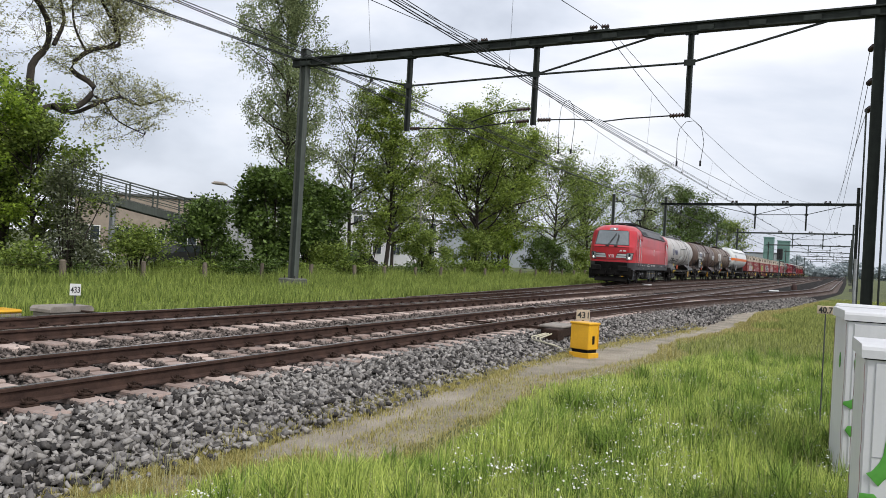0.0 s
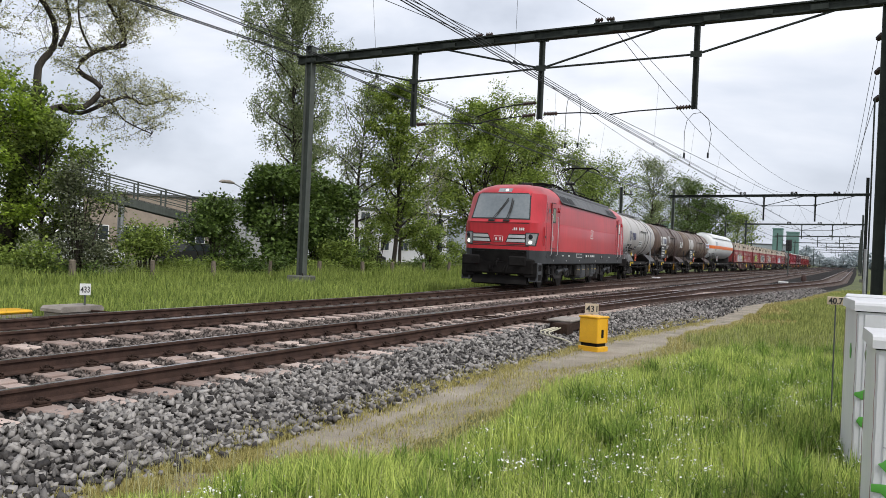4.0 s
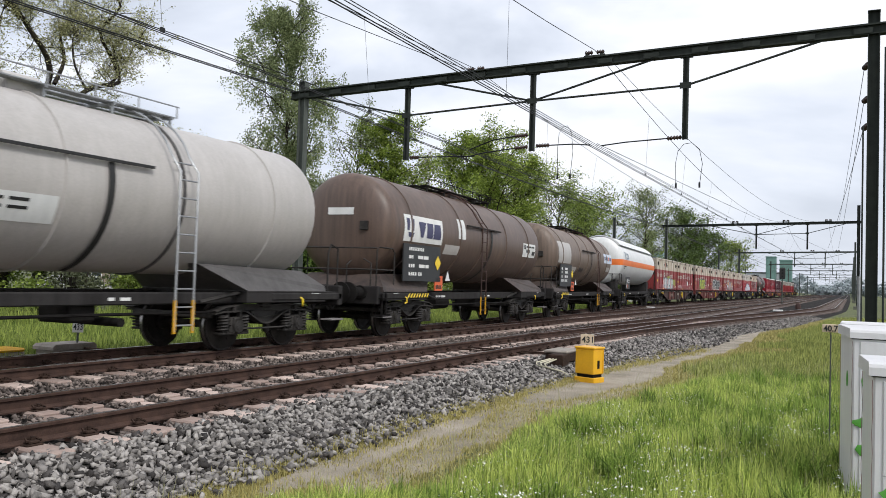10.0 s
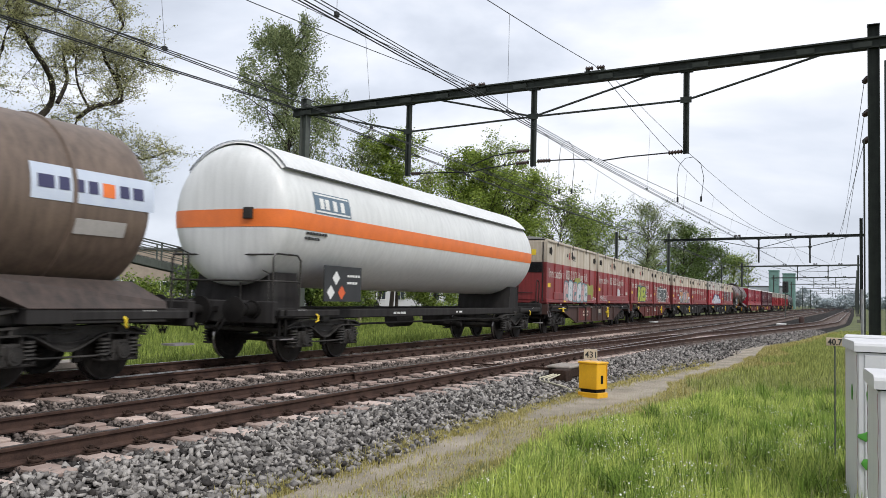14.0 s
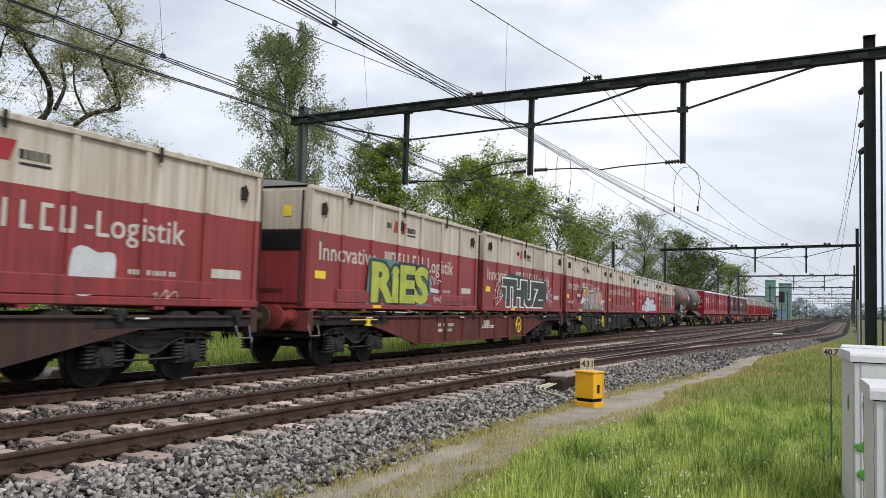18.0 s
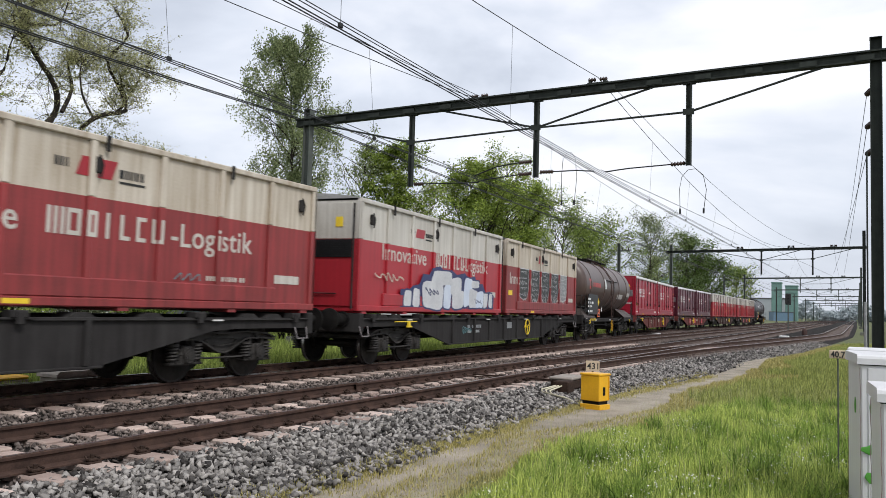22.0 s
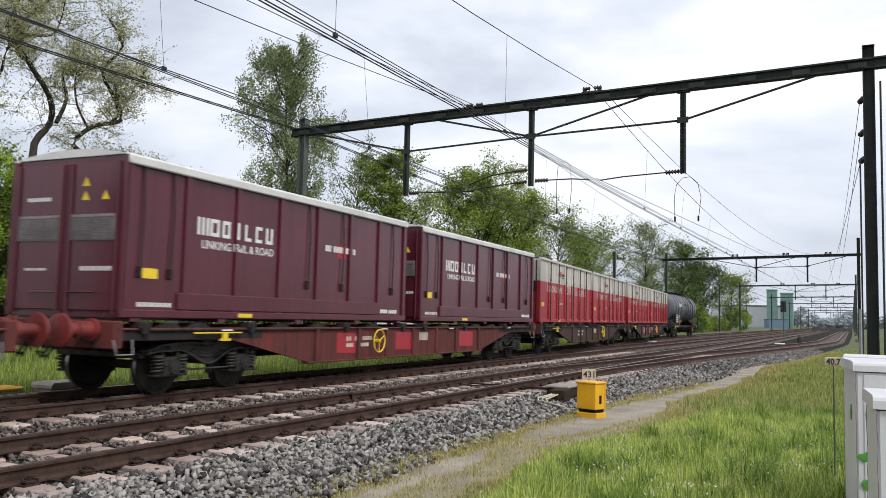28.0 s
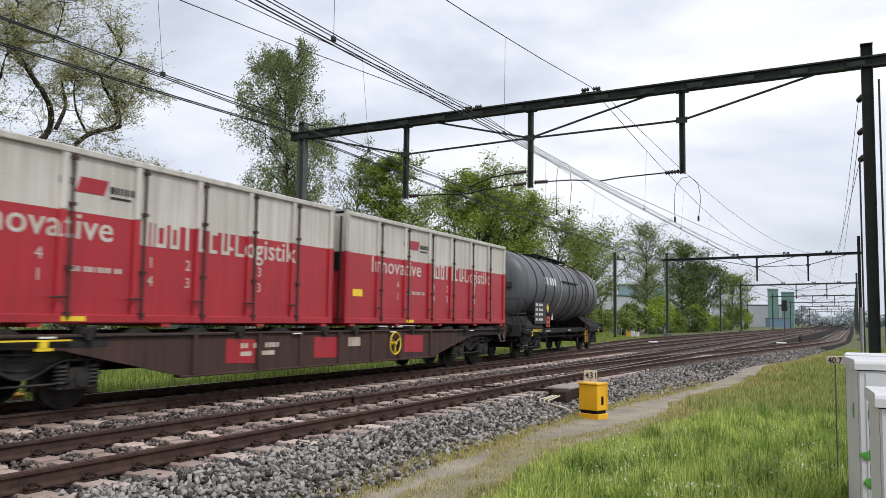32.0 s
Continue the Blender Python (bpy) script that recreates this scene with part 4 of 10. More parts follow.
for k in range(8):
    y = -5.2 + k * 1.38
    g.tube([(0.85, y, 3.86), (0.85, y, 4.12), (0.5, y + 0.1, 4.20), (-0.5, y + 0.35, 4.20), (-0.85, y + 0.45, 4.12), (-0.85, y + 0.45, 3.86)], 0.024, 6)
    g.tube([(rr.uniform(0.2, 0.8), y + 0.5, 3.86), (rr.uniform(0.2, 0.8), y + 0.7, 4.05), (rr.uniform(-0.6, 0.3), y + 0.95, 4.02)], 0.03, 6)
for y in (-4.9, -3.6, -1.2, 0.6, 3.4):
    g.box(-0.6, 0.8, y, y + 0.55, 3.80, 4.06, 0.03)
for s in (-1, 1):
    g.tube([(s * 0.95, -5.6, 3.98), (s * 0.95, 5.6, 3.98)], 0.02, 5)
    for y in np.arange(-5.6, 5.7, 0.93):
        g.cyl((s * 0.95, y, 3.76), (s * 0.95, y, 3.98), 0.018, 5)
part("roof_gear", g, M_BLACK, loco, "dark roof conductors and pipework", smooth=40)
for k in range(7):
    y = -4.2 + 1.25 * k
    part("roof_insulator", Geo().tube([(0.55, y, 3.84 + 0.03 * i) for i in range(12)], [0.05 if i % 2 else 0.10 for i in range(12)], 10), M_INSUL, loco, "brown roof insulator", smooth=40)


def pantograph(y0, up):
    """Single-arm current collector; the knee points to the front of the train."""
    zb = 3.98
    yb = y0 + 0.5
    yk, zk = (y0 - 1.55, 4.78) if up else (y0 - 1.5, 4.10)
    yt, zt = (y0 + 0.55, 5.68) if up else (y0 + 0.5, 4.18)
    p = part("pantograph", Geo().box(-0.55, 0.55, y0 - 0.7, y0 + 0.75, 3.90, 3.97, 0.02), M_BLACK, loco, "raised current collector" if up else "folded current collector")
    part("lower_arm", Geo().tube([(0, yb, zb), (0, yk, zk)], [0.065, 0.05], 8), M_BOGIE, p, smooth=40)
    part("guide_rod", Geo().tube([(0.12, yb - 0.5, zb), (0.10, yk - 0.12, zk - 0.12)], 0.018, 5), M_BLACK, p)
    part("knee_joint", Geo().tube([(-0.22, yk, zk), (0.22, yk, zk)], 0.07, 8), M_BOGIE, p, smooth=40)
    for x in (-1, 1):
        part("upper_arm", Geo().tube([(x * 0.12, yk, zk), (x * 0.38, yt, zt)], 0.026, 6), M_BLACK, p, smooth=40)
        part("head_spring", Geo().tube([(x * 0.38, yt - 0.2, zt + 0.05), (x * 0.38, yt, zt - 0.06), (x * 0.38, yt + 0.2, zt + 0.05)], 0.02, 5), M_BLACK, p)
    for d in (-0.2, 0.2):
        part("contact_strip", Geo().tube([(-0.98, yt + d, zt - 0.16), (-0.85, yt + d, zt - 0.02), (-0.62, yt + d, zt + 0.07), (0.62, yt + d, zt + 0.07), (0.85, yt + d, zt - 0.02), (0.98, yt + d, zt - 0.16)], 0.026, 6), M_BLACK, p, "dark curved contact strip", smooth=40)
    for x in (-0.45, 0.45):
        for y in (y0 - 0.55, y0 + 0.6):
            part("base_insulator", Geo().tube([(x, y, 3.80 + 0.025 * i) for i in range(6)], [0.05 if i % 2 else 0.09 for i in range(6)], 9), M_INSUL, p, smooth=40)


pantograph(3.2, True)
pantograph(-4.3, False)
# sides: doors, handrails, emblem, markings
for s in (1, -1):
    X = s * 1.502
    for yd, w in ((-7.42, 0.64), (6.62, 0.64)):
        g = Geo()
        x0, x1 = (X - 0.01, X + 0.018) if s > 0 else (X - 0.018, X + 0.01)
        g.box(x0, x1, yd, yd + w, 1.56, 3.26, 0.012)
        d = part("cab_door", g, M_RED, loco, "red cab door")
        part("door_seal", Geo().box(X - 0.006, X + 0.006, yd - 0.025, yd + w + 0.025, 1.535, 3.285), M_INK, d, "dark seal round the door")
        part("door_handle", Geo().tube([(X + s * 0.02, yd + 0.09, 1.82), (X + s * 0.06, yd + 0.09, 1.86), (X + s * 0.06, yd + 0.09, 2.02), (X + s * 0.02, yd + 0.09, 2.06)], 0.014, 6), M_SILVER, d, "bright door handle", smooth=40)
        part("side_camera", Geo().cyl((X, yd + w + 0.30, 3.0), (X + s * 0.09, yd + w + 0.30, 3.0), 0.06, 10).box(min(X, X + s * 0.05), max(X, X + s * 0.05), yd + w + 0.25, yd + w + 0.35, 3.06, 3.14, 0.01), M_RED, loco, "small side camera", smooth=40)
        part("number_plate", Geo().box(X - 0.006, X + 0.006, yd - 0.42, yd - 0.20, 2.88, 3.02), M_MESHGREY, loco, "small grey plate")
        g = Geo()
        g.box(x0 - 0.006, x1 + 0.006, yd + 0.10, yd + w - 0.10, 2.52, 3.10, 0.01)
        part("window_frame", g, M_INK, d, "black rubber window frame")
        g = Geo()
        g.box(x0 - 0.010, x1 + 0.010, yd + 0.14, yd + w - 0.14, 2.56, 3.06, 0.01)
        part("window", g, M_SKYGLASS if yd > 0 or s < 0 else M_SIDEGLASS, d, "bright side window")
        rail_tube(loco, "handrail", [[(X + s * 0.02, yd - 0.10, 1.28), (X + s * 0.07, yd - 0.10, 1.34), (X + s * 0.07, yd - 0.10, 2.80), (X + s * 0.02, yd - 0.10, 2.86)]], M_SILVER, 0.015, "pale vertical handrail")
        rail_tube(loco, "handrail", [[(X + s * 0.02, yd + w + 0.16, 1.28), (X + s * 0.07, yd + w + 0.16, 1.34), (X + s * 0.07, yd + w + 0.16, 2.72), (X + s * 0.02, yd + w + 0.16, 2.78)]], M_SILVER, 0.015, "pale vertical handrail")
        g = Geo()
        for z in (0.30, 0.55, 0.8):
            g.box(X - s * 0.16 - 0.1, X - s * 0.16 + 0.14, yd + 0.06, yd + w - 0.06, z, z + 0.03)
        for yy in (yd + 0.06, yd + w - 0.06):
            g.box(X - s * 0.10 - 0.02, X - s * 0.10 + 0.02, yy - 0.015, yy + 0.015, 0.28, 1.0)
        part("step_ladder", g, M_BLACK, loco)
        g = Geo()
        g.box(X - 0.012, X + 0.012, yd + 0.12, yd + w - 0.12, 1.18, 1.36)
        part("foothold", g, M_GRILLE, loco, "dark foothold opening")
for yl in (-8.1, -6.2, 8.1, 6.1):
    g = Geo()
    g.box(1.498, 1.506, yl, yl + 0.014, 1.46, 3.25)
    part("panel_seam", g, M_INK, loco)
g = Geo()
g.box(1.495, 1.508, -0.26, 0.26, 2.10, 2.50)
e = part("emblem", g, M_WHITE, loco, "white square emblem")
g = Geo()
g.box(1.495, 1.511, -0.22, 0.22, 2.14, 2.46)
part("field", g, M_RED, e)
g = Geo()
for y in (-0.15, 0.03):
    g.box(1.495, 1.513, y, y + 0.035, 2.19, 2.41)
    g.box(1.495, 1.513, y + 0.09, y + 0.125, 2.22, 2.38)
    for z in (2.19, 2.38):
        g.box(1.495, 1.513, y, y + 0.10, z, z + 0.03)
part("sign", g, M_WHITE, e)
g = Geo()
for y, ws, h in ((-5.6, [0.05, 0.05, 0.05, 0.05, 0.05], 0.05), (-4.5, [0.04] * 5, 0.05), (-1.15, [0.07] * 7, 0.08), (-0.2, [0.05, 0.05, -0.04, 0.05, 0.05, -0.04, 0.05, 0.05, 0.05, 0.05, -0.04, 0.05, 0.05, 0.05], 0.09), (2.3, [0.05] * 6, 0.05), (4.3, [0.04] * 6, 0.05)):
    bars(g, y, 1.27, h, ws, 0.02, 1.502)
for y in (-6.9, -4.8, -2.4, 1.1, 3.9, 6.9):
    g.add([(1.506, y - 0.05, 1.12), (1.506, y + 0.05, 1.12), (1.506, y, 1.04)], [(0, 2, 1), (0, 1, 2)])
part("stencil_marks", g, M_WHITE, loco, "small white stencilled marks")["kind"] = "stuff"
g = Geo()
for y0, y1 in ((-3.0, -1.9),):
    g.box(1.497, 1.507, y0, y1, 1.24, 1.40)
part("data_panel", g, M_WHITE, loco, "framed data panel")
g = Geo()
g.box(1.497, 1.510, -2.98, -1.92, 1.26, 1.38)
part("data_field", g, M_LGREY, loco)
for y in (-1.3, -0.75, 2.3, 2.75, -7.9):
    part("lifting_hole", Geo().add([(xx, y + 0.12 * math.cos(q * 0.4488), 1.27 + 0.085 * math.sin(q * 0.4488)) for xx in (1.49, 1.508) for q in range(14)], [tuple(range(14, 28))] + [(q, (q + 1) % 14, 14 + (q + 1) % 14, 14 + q) for q in range(14)]), M_INK, loco, "oval black lifting hole")
for yb in (-4.75, 4.75):
    g = Geo()
    for s in (-1, 1):
        x = s * 1.08
        g.prism([(yb - 2.2, 0.62), (yb - 2.1, 0.45), (yb - 0.7, 0.5), (yb - 0.5, 0.36), (yb + 0.5, 0.36), (yb + 0.7, 0.5), (yb + 2.1, 0.45), (yb + 2.2, 0.62), (yb + 2.0, 0.86), (yb - 2.0, 0.86)], x - 0.06, x + 0.06)
        for ya in (-1.5, 1.5):
            g.cyl((x, yb + ya, 0.62), (x + s * 0.14, yb + ya, 0.62), 0.2, 16)
            for d in (-0.42, 0.42):
                g.cyl((x + s * 0.08, yb + ya + d, 0.5), (x + s * 0.08, yb + ya + d, 0.98), 0.11, 10)
        g.tube([(x + s * 0.16, yb - 0.7, 0.66), (x + s * 0.16, yb + 0.55, 0.72)], 0.09, 10)
        g.tube([(x + s * 0.12, yb + 0.7, 0.95), (x + s * 0.14, yb + 1.0, 0.4)], 0.03, 6)
        g.box(x - 0.05, x + 0.2, yb - 2.25, yb - 1.95, 0.25, 0.7, 0.03)
    g.box(-1.0, 1.0, yb - 0.3, yb + 0.3, 0.5, 0.9, 0.04)
    part("bogie", g, M_BOGIE, loco, smooth=30)
    for d in (-1.5, 1.5):
        wheels(loco, yb + d, 0.625, LOCO_WHEEL)
for y0, y1, z0 in ((-2.1, -1.35, 0.42), (-1.2, -0.3, 0.3), (-0.15, 0.6, 0.36), (0.8, 1.5, 0.34), (1.6, 2.1, 0.45)):
    g = Geo()
    g.box(0.6, 1.32, y0, y1, z0, 0.98, 0.04)
    g.box(1.32, 1.335, y0 + 0.08, y1 - 0.08, z0 + 0.1, 0.85)
    part("equipment_box", g, M_BOGIE if int(y0 * 10) % 2 else M_LGREY, loco)
    for d in (0.25, 0.5, 0.75):
        part("warning_label", Geo().box(1.334, 1.339, y0 + (y1 - y0) * d - 0.02, y0 + (y1 - y0) * d + 0.02, 0.69, 0.73), M_YELSIGN if d != 0.5 else M_WHITE, loco, "small warning label")
rr = random.Random(12)
for k in range(16):
    y = -7.4 + k * 0.97
    rail_tube(loco, "hose", [[(1.24, y, 0.98), (1.28, y + 0.05, 0.72), (1.24, y + rr.uniform(0.15, 0.4), rr.uniform(0.4, 0.55)), (1.2, y + rr.uniform(0.4, 0.6), 0.95)]], M_BLACK, 0.017, "black hose")
for yb in (-4.75, 4.75):
    for d, z in ((-0.75, 0.62), (0.35, 0.68)):
        part("damper", Geo().tube([(1.30, yb + d, z), (1.30, yb + d + 0.28, z + 0.03), (1.30, yb + d + 0.28, z + 0.03), (1.30, yb + d + 0.62, z + 0.06)], [0.075, 0.075, 0.05, 0.05], 10), M_LGREY, loco, "grey damper", smooth=40)
MOVING.append((loco, 8.1, 4.75))

# ---------------------------------------------------------------- tank wagons
M_TEAL2 = mat("blue_grey_emblem", (0.13, 0.19, 0.25), (0.1, 0.15, 0.2), 0.5, bump=0)


def tank_wagon(label, uc, half, shell, zc, r, m_shell, m_frame, kind, yl=2.5):
    """shell: (front, rear) of the barrel in the wagon's space; the camera's side is +x."""
    w = thing("tank_wagon", label, "tank wagon", "wagons of the goods train")
    a, b = shell
    prof = [(a + 0.42 - 0.42 * math.cos(math.pi / 2 * k / 9), r * math.sin(math.pi / 2 * k / 9) ** 0.5) for k in range(10)]
    prof[0] = (a, 0.001)
    back = [(b - (y - a), q) for y, q in prof[::-1]]
    body = part("barrel", Geo().lathe(prof + [(a + 1.5, r), (b - 1.5, r)] + back, 0, zc, 56), m_shell, w, smooth=35)
    # welded rings
    rings = {"hoops": (0.10, 0.36, 0.50, 0.68, 0.87), "bands": (0.1, 0.2, 0.3, 0.4, 0.5, 0.6, 0.7, 0.8, 0.9)}[("bands" if kind == "dark" else "hoops")]
    if kind != "gas":
        for k in rings:
            y = a + (b - a) * k
            wd = {"dark": 0.035, "grey": 0.03}.get(kind, 0.04)
            part("hoop", Geo().lathe([(y - wd, r + 0.001), (y - wd * 0.7, r + 0.030), (y + wd * 0.7, r + 0.030), (y + wd, r + 0.001)], 0, zc, 56), M_INK if kind == "dark" else M_DUSTGREY if kind == "grey" and k == 0.68 else m_shell, w, smooth=35)
    # saddles
    for yb, s in ((a + 0.9, -1), (b - 0.9, 1)):
        g = Geo()
        if kind == "gas":
            part("saddle", Geo().prism([(yb - 0.5, 1.02), (yb + 0.5, 1.02), (yb + 0.35, zc - r * 0.8), (yb - 0.35, zc - r * 0.8)], -0.95, 0.95), m_frame, w)
            continue
        # a flared apron that carries the end of the barrel
        e = a if s < 0 else b
        poly = [(e + s * 0.15, 1.10), (e + s * 0.15, 1.20), (e - s * 0.25, 1.50), (e - s * 3.2, 1.56), (e - s * 2.3, 1.10)]
        if s > 0:
            poly = poly[::-1]
        out = lambda z: 1.31 - 0.40 * ease(z, 1.12, 1.60)
        g.prism(poly, -1, 1)
        g.v = [(x * out(z), y, z) for x, y, z in g.v]
        g.box(-1.315, 1.315, min(e + s * 0.15, e - s * 2.3), max(e + s * 0.15, e - s * 2.3), 1.085, 1.11, 0.006)
        part("saddle", g, M_DUSTGREY if kind == "grey" else m_frame if kind == "dark" else M_APRON, w, "flared apron under the barrel")
        part("apron_face", Geo().box(-1.30, 1.30, min(e + s * 0.15, e - s * 2.3), max(e + s * 0.15, e - s * 2.3), 0.88, 1.085, 0.01), m_frame, w)
        for x in (-1, 1):
            part("strut", Geo().tube([(x * 1.15, e - s * 2.35, 1.06), (x * 1.1, e - s * 3.3, 0.90)], 0.035, 6), M_BOGIE, w)
    # underframe
    for x in (-1, 1):
        part("long_sill", Geo().box(x * 0.95 - 0.06, x * 0.95 + 0.06, -half + 0.65, half - 0.65, 0.86, 1.06, 0.02), m_frame, w)
        part("side_sill", Geo().box(x * 1.28 - 0.04, x * 1.28 + 0.04, -half + 0.65, -half + 3.0, 0.92, 1.06, 0.02), m_frame, w)
        part("side_sill", Geo().box(x * 1.28 - 0.04, x * 1.28 + 0.04, half - 3.0, half - 0.65, 0.92, 1.06, 0.02), m_frame, w)
    for y in (-half + 0.70, half - 0.70):
        part("headstock", Geo().box(-1.32, 1.32, y - 0.08, y + 0.08, 0.80, 1.22, 0.02), m_frame, w)
    part("end_platform", Geo().box(-1.3, 1.3, -half + 0.65, -half + 1.7, 1.06, 1.09), m_frame, w)
    part("end_platform", Geo().box(-1.3, 1.3, half - 1.7, half - 0.65, 1.06, 1.09), m_frame, w)
    g = Geo()
    g.tube([(0.4, -1.9, 0.75), (0.4, -0.9, 0.75)], 0.19, 14)
    g.box(0.2, 0.9, 0.4, 0.9, 0.6, 0.9, 0.04)
    g.tube([(1.0, -half + 3.2, 0.72), (1.0, half - 3.2, 0.72)], 0.025, 6)
    g.tube([(0.2, 1.2, 0.9), (0.2, 1.2, 0.6), (1.1, 1.2, 0.6)], 0.07, 10)
    part("brake_gear", g, M_BLACK, w, smooth=40)
    for yb in (-half + 2.85, half - 2.85):
        bogie(w, yb)
    buffers(w, half, M_BLACK)
    g = Geo()
    bars(g, -2.9, 0.93, 0.05, [0.05, 0.05, -0.03, 0.05, 0.05, -0.03, 0.05, 0.05, 0.05, 0.05], 0.02, 1.012)
    bars(g, 1.0, 0.93, 0.05, [0.12, -0.05, 0.2], 0.03, 1.012)
    part("sill_marks", g, M_WHITE, w, "small white marks on the sill")["kind"] = "stuff"
    for e in (-1, 1):
        y0 = e * (half - 1.6)
        part("notice_frame", Geo().box(1.302, 1.308, y0 - 0.14, y0 + 0.14, 0.93, 1.06), M_WHITE, w, "small white framed notice")
        part("notice_field", Geo().box(1.304, 1.311, y0 - 0.12, y0 + 0.12, 0.945, 1.045), M_BOARD, w)
        part("lashing_hook", Geo().tube([(1.31, y0 - e * 0.5, 0.97), (1.36, y0 - e * 0.5, 0.93), (1.36, y0 - e * 0.5, 0.84), (1.33, y0 - e * 0.45, 0.81)], 0.02, 6), M_YELSIGN, w, "yellow lashing hook", smooth=40)
        part("step_tread", Geo().box(1.15, 1.42, e * (half - 0.95) - 0.22, e * (half - 0.95) + 0.22, 0.50, 0.53), M_MESHGREY, w, "steel step tread")
    part("end_lamp_bracket", Geo().box(0.55, 0.75, a - 0.05, a + 0.12, zc - 0.12, zc + 0.10, 0.01), M_BOGIE if kind != "grey" else M_MESHGREY, w, "small box on the barrel end")
    rail_tube(w, "brake_stand", [[(0.95, -half + 0.95, 1.08), (0.95, -half + 0.95, 1.75), (0.75, -half + 0.95, 1.85)], [(0.3, -half + 0.95, 1.08), (0.3, -half + 0.95, 1.7), (0.3, -half + 1.4, 1.95), (0.3, -half + 1.5, 1.1)]], M_BOGIE, 0.018, "dark inner platform rails")
    # end platform with handrails at the front
    y0, y1 = -half + 0.72, -half + 1.5
    for x in (1.22, -1.22):
        rail_tube(w, "handrail", [[(x, y0, 1.08), (x, y0, 2.05), (x, y0 + 0.1, 2.12), (x, y1, 2.12), (x, y1 + 0.12, 2.02), (x, y1 + 0.12, 1.08)], [(x, y0, 1.6), (x, y1 + 0.12, 1.6)]], M_GALV if kind == "grey" else M_BOGIE, 0.018, "platform handrail")
    rail_tube(w, "handrail", [[(-1.22, y0, 2.1), (1.22, y0, 2.1)], [(-1.22, y0, 1.6), (1.22, y0, 1.6)]], M_GALV if kind == "grey" else M_BOGIE, 0.018, "platform handrail")
    rail_tube(w, "corner_handle", [[(1.24, half - 0.75, 1.1), (1.24, half - 0.75, 2.0), (1.24, half - 1.0, 2.08), (1.24, half - 1.1, 1.9), (1.24, half - 1.1, 1.1)]], m_frame, 0.02)
    g = Geo()
    for z in (0.52, 0.92):
        g.box(1.16, 1.42, -half + 0.68, -half + 1.1, z, z + 0.035)
    for y in (-half + 0.78, -half + 0.98):
        g.box(1.34, 1.37, y - 0.02, y + 0.02, 0.52, 1.06)
    part("corner_step", g, M_BLACK, w, "dark corner step")
    if kind == "gas":
        # sun shade, orange band and lettering plates
        part("sun_shade", Geo().lathe([(a + 0.35, r + 0.03), (a + 0.42, r + 0.09), (b - 0.42, r + 0.09), (b - 0.35, r + 0.03)], 0, zc, 30, radians(38), radians(142)), m_shell, w, "white sun shade over the barrel", smooth=35)
        g = Geo()
        for s in (0, 1):
            aa = radians(36.5) if s == 0 else radians(142)
            g.lathe([(a + 0.42, r + 0.095), (b - 0.42, r + 0.095)], 0, zc, 1, aa, aa + radians(1.5))
        g.lathe([(a + 0.38, r + 0.10), (a + 0.42, r + 0.10)], 0, zc, 30, radians(38), radians(142))
        part("shade_edge", g, M_INK, w, "dark edge of the sun shade")
        band = [(y, q + 0.006) for y, q in prof + [(a + 1.5, r), (b - 1.5, r)] + back]
        for s in (1, -1):
            g, rows = Geo(), 5
            for k in range(rows):
                dz = -0.27 + 0.34 * k / (rows - 1)
                for y, q in band:
                    e = 0.006 if y < (a + b) / 2 else -0.006
                    g.v.append((s * (math.sqrt(max(0.0, q * q - dz * dz)) if q > abs(dz) else 0.0), y - e, zc + dz))
            m = len(band)
            for k in range(rows - 1):
                for i in range(m - 1):
                    f = (k * m + i, k * m + i + 1, (k + 1) * m + i + 1, (k + 1) * m + i)
                    g.f.append(f if s > 0 else f[::-1])
            part("band", g, M_ORANGE, w, "orange hazard band", smooth=35)
        em = part("emblem", Geo().lathe([(a + 1.15, r + 0.008), (a + 2.55, r + 0.008)], 0, zc, 5, radians(4), radians(22)), M_TEAL2, w, "blue-grey owner emblem plate", smooth=40)
        for y0, y1, a0, a1 in ((1.2, 2.5, 19.5, 21), (1.2, 2.5, 5, 6.5), (1.35, 1.5, 8, 17), (1.55, 1.7, 8, 17), (1.85, 2.0, 8, 17), (2.15, 2.3, 8, 17)):
            part("emblem_stroke", Geo().lathe([(a + y0, r + 0.012), (a + y1, r + 0.012)], 0, zc, 3, radians(a0), radians(a1)), M_WHITE, em, smooth=40)
        g = Geo()
        g.box(1.36, 1.38, a + 1.6, a + 3.1, 1.23, 1.97, 0.0)
        bd = part("placard_board", g, M_BOARD, w, "black board with hazard diamonds")
        for y, z, mm in ((a + 2.05, 1.72, M_WHITE), (a + 1.85, 1.42, M_WHITE), (a + 2.28, 1.42, M_ORPLATE)):
            g = Geo()
            g.add([(1.385, y, z - 0.15), (1.385, y + 0.15, z), (1.385, y, z + 0.15), (1.385, y - 0.15, z)], [(0, 1, 2, 3)])
            part("hazard_diamond", g, mm, bd)
        g = Geo()
        bars(g, a + 2.5, 1.75, 0.05, [0.08] * 5, 0.03, 1.382)
        bars(g, a + 2.5, 1.60, 0.05, [0.08] * 4, 0.03, 1.382)
        part("small_print", g, M_WHITE, bd)
        g = Geo()
        bars(g, a + 0.9, zc - 0.35, 0.05, [0.09] * 7, 0.02, r * 0.985)
        bars(g, a + 0.9, zc - 0.45, 0.05, [0.09] * 5, 0.02, r * 0.955)
        part("stencil_marks", g, M_INK, w)
        MOVING.append((w, uc, half - 2.85))
        return w
    # catwalk on top and ladder down the side
    yc = (a + b) / 2 + (b - a) * 0.02
    g = Geo()
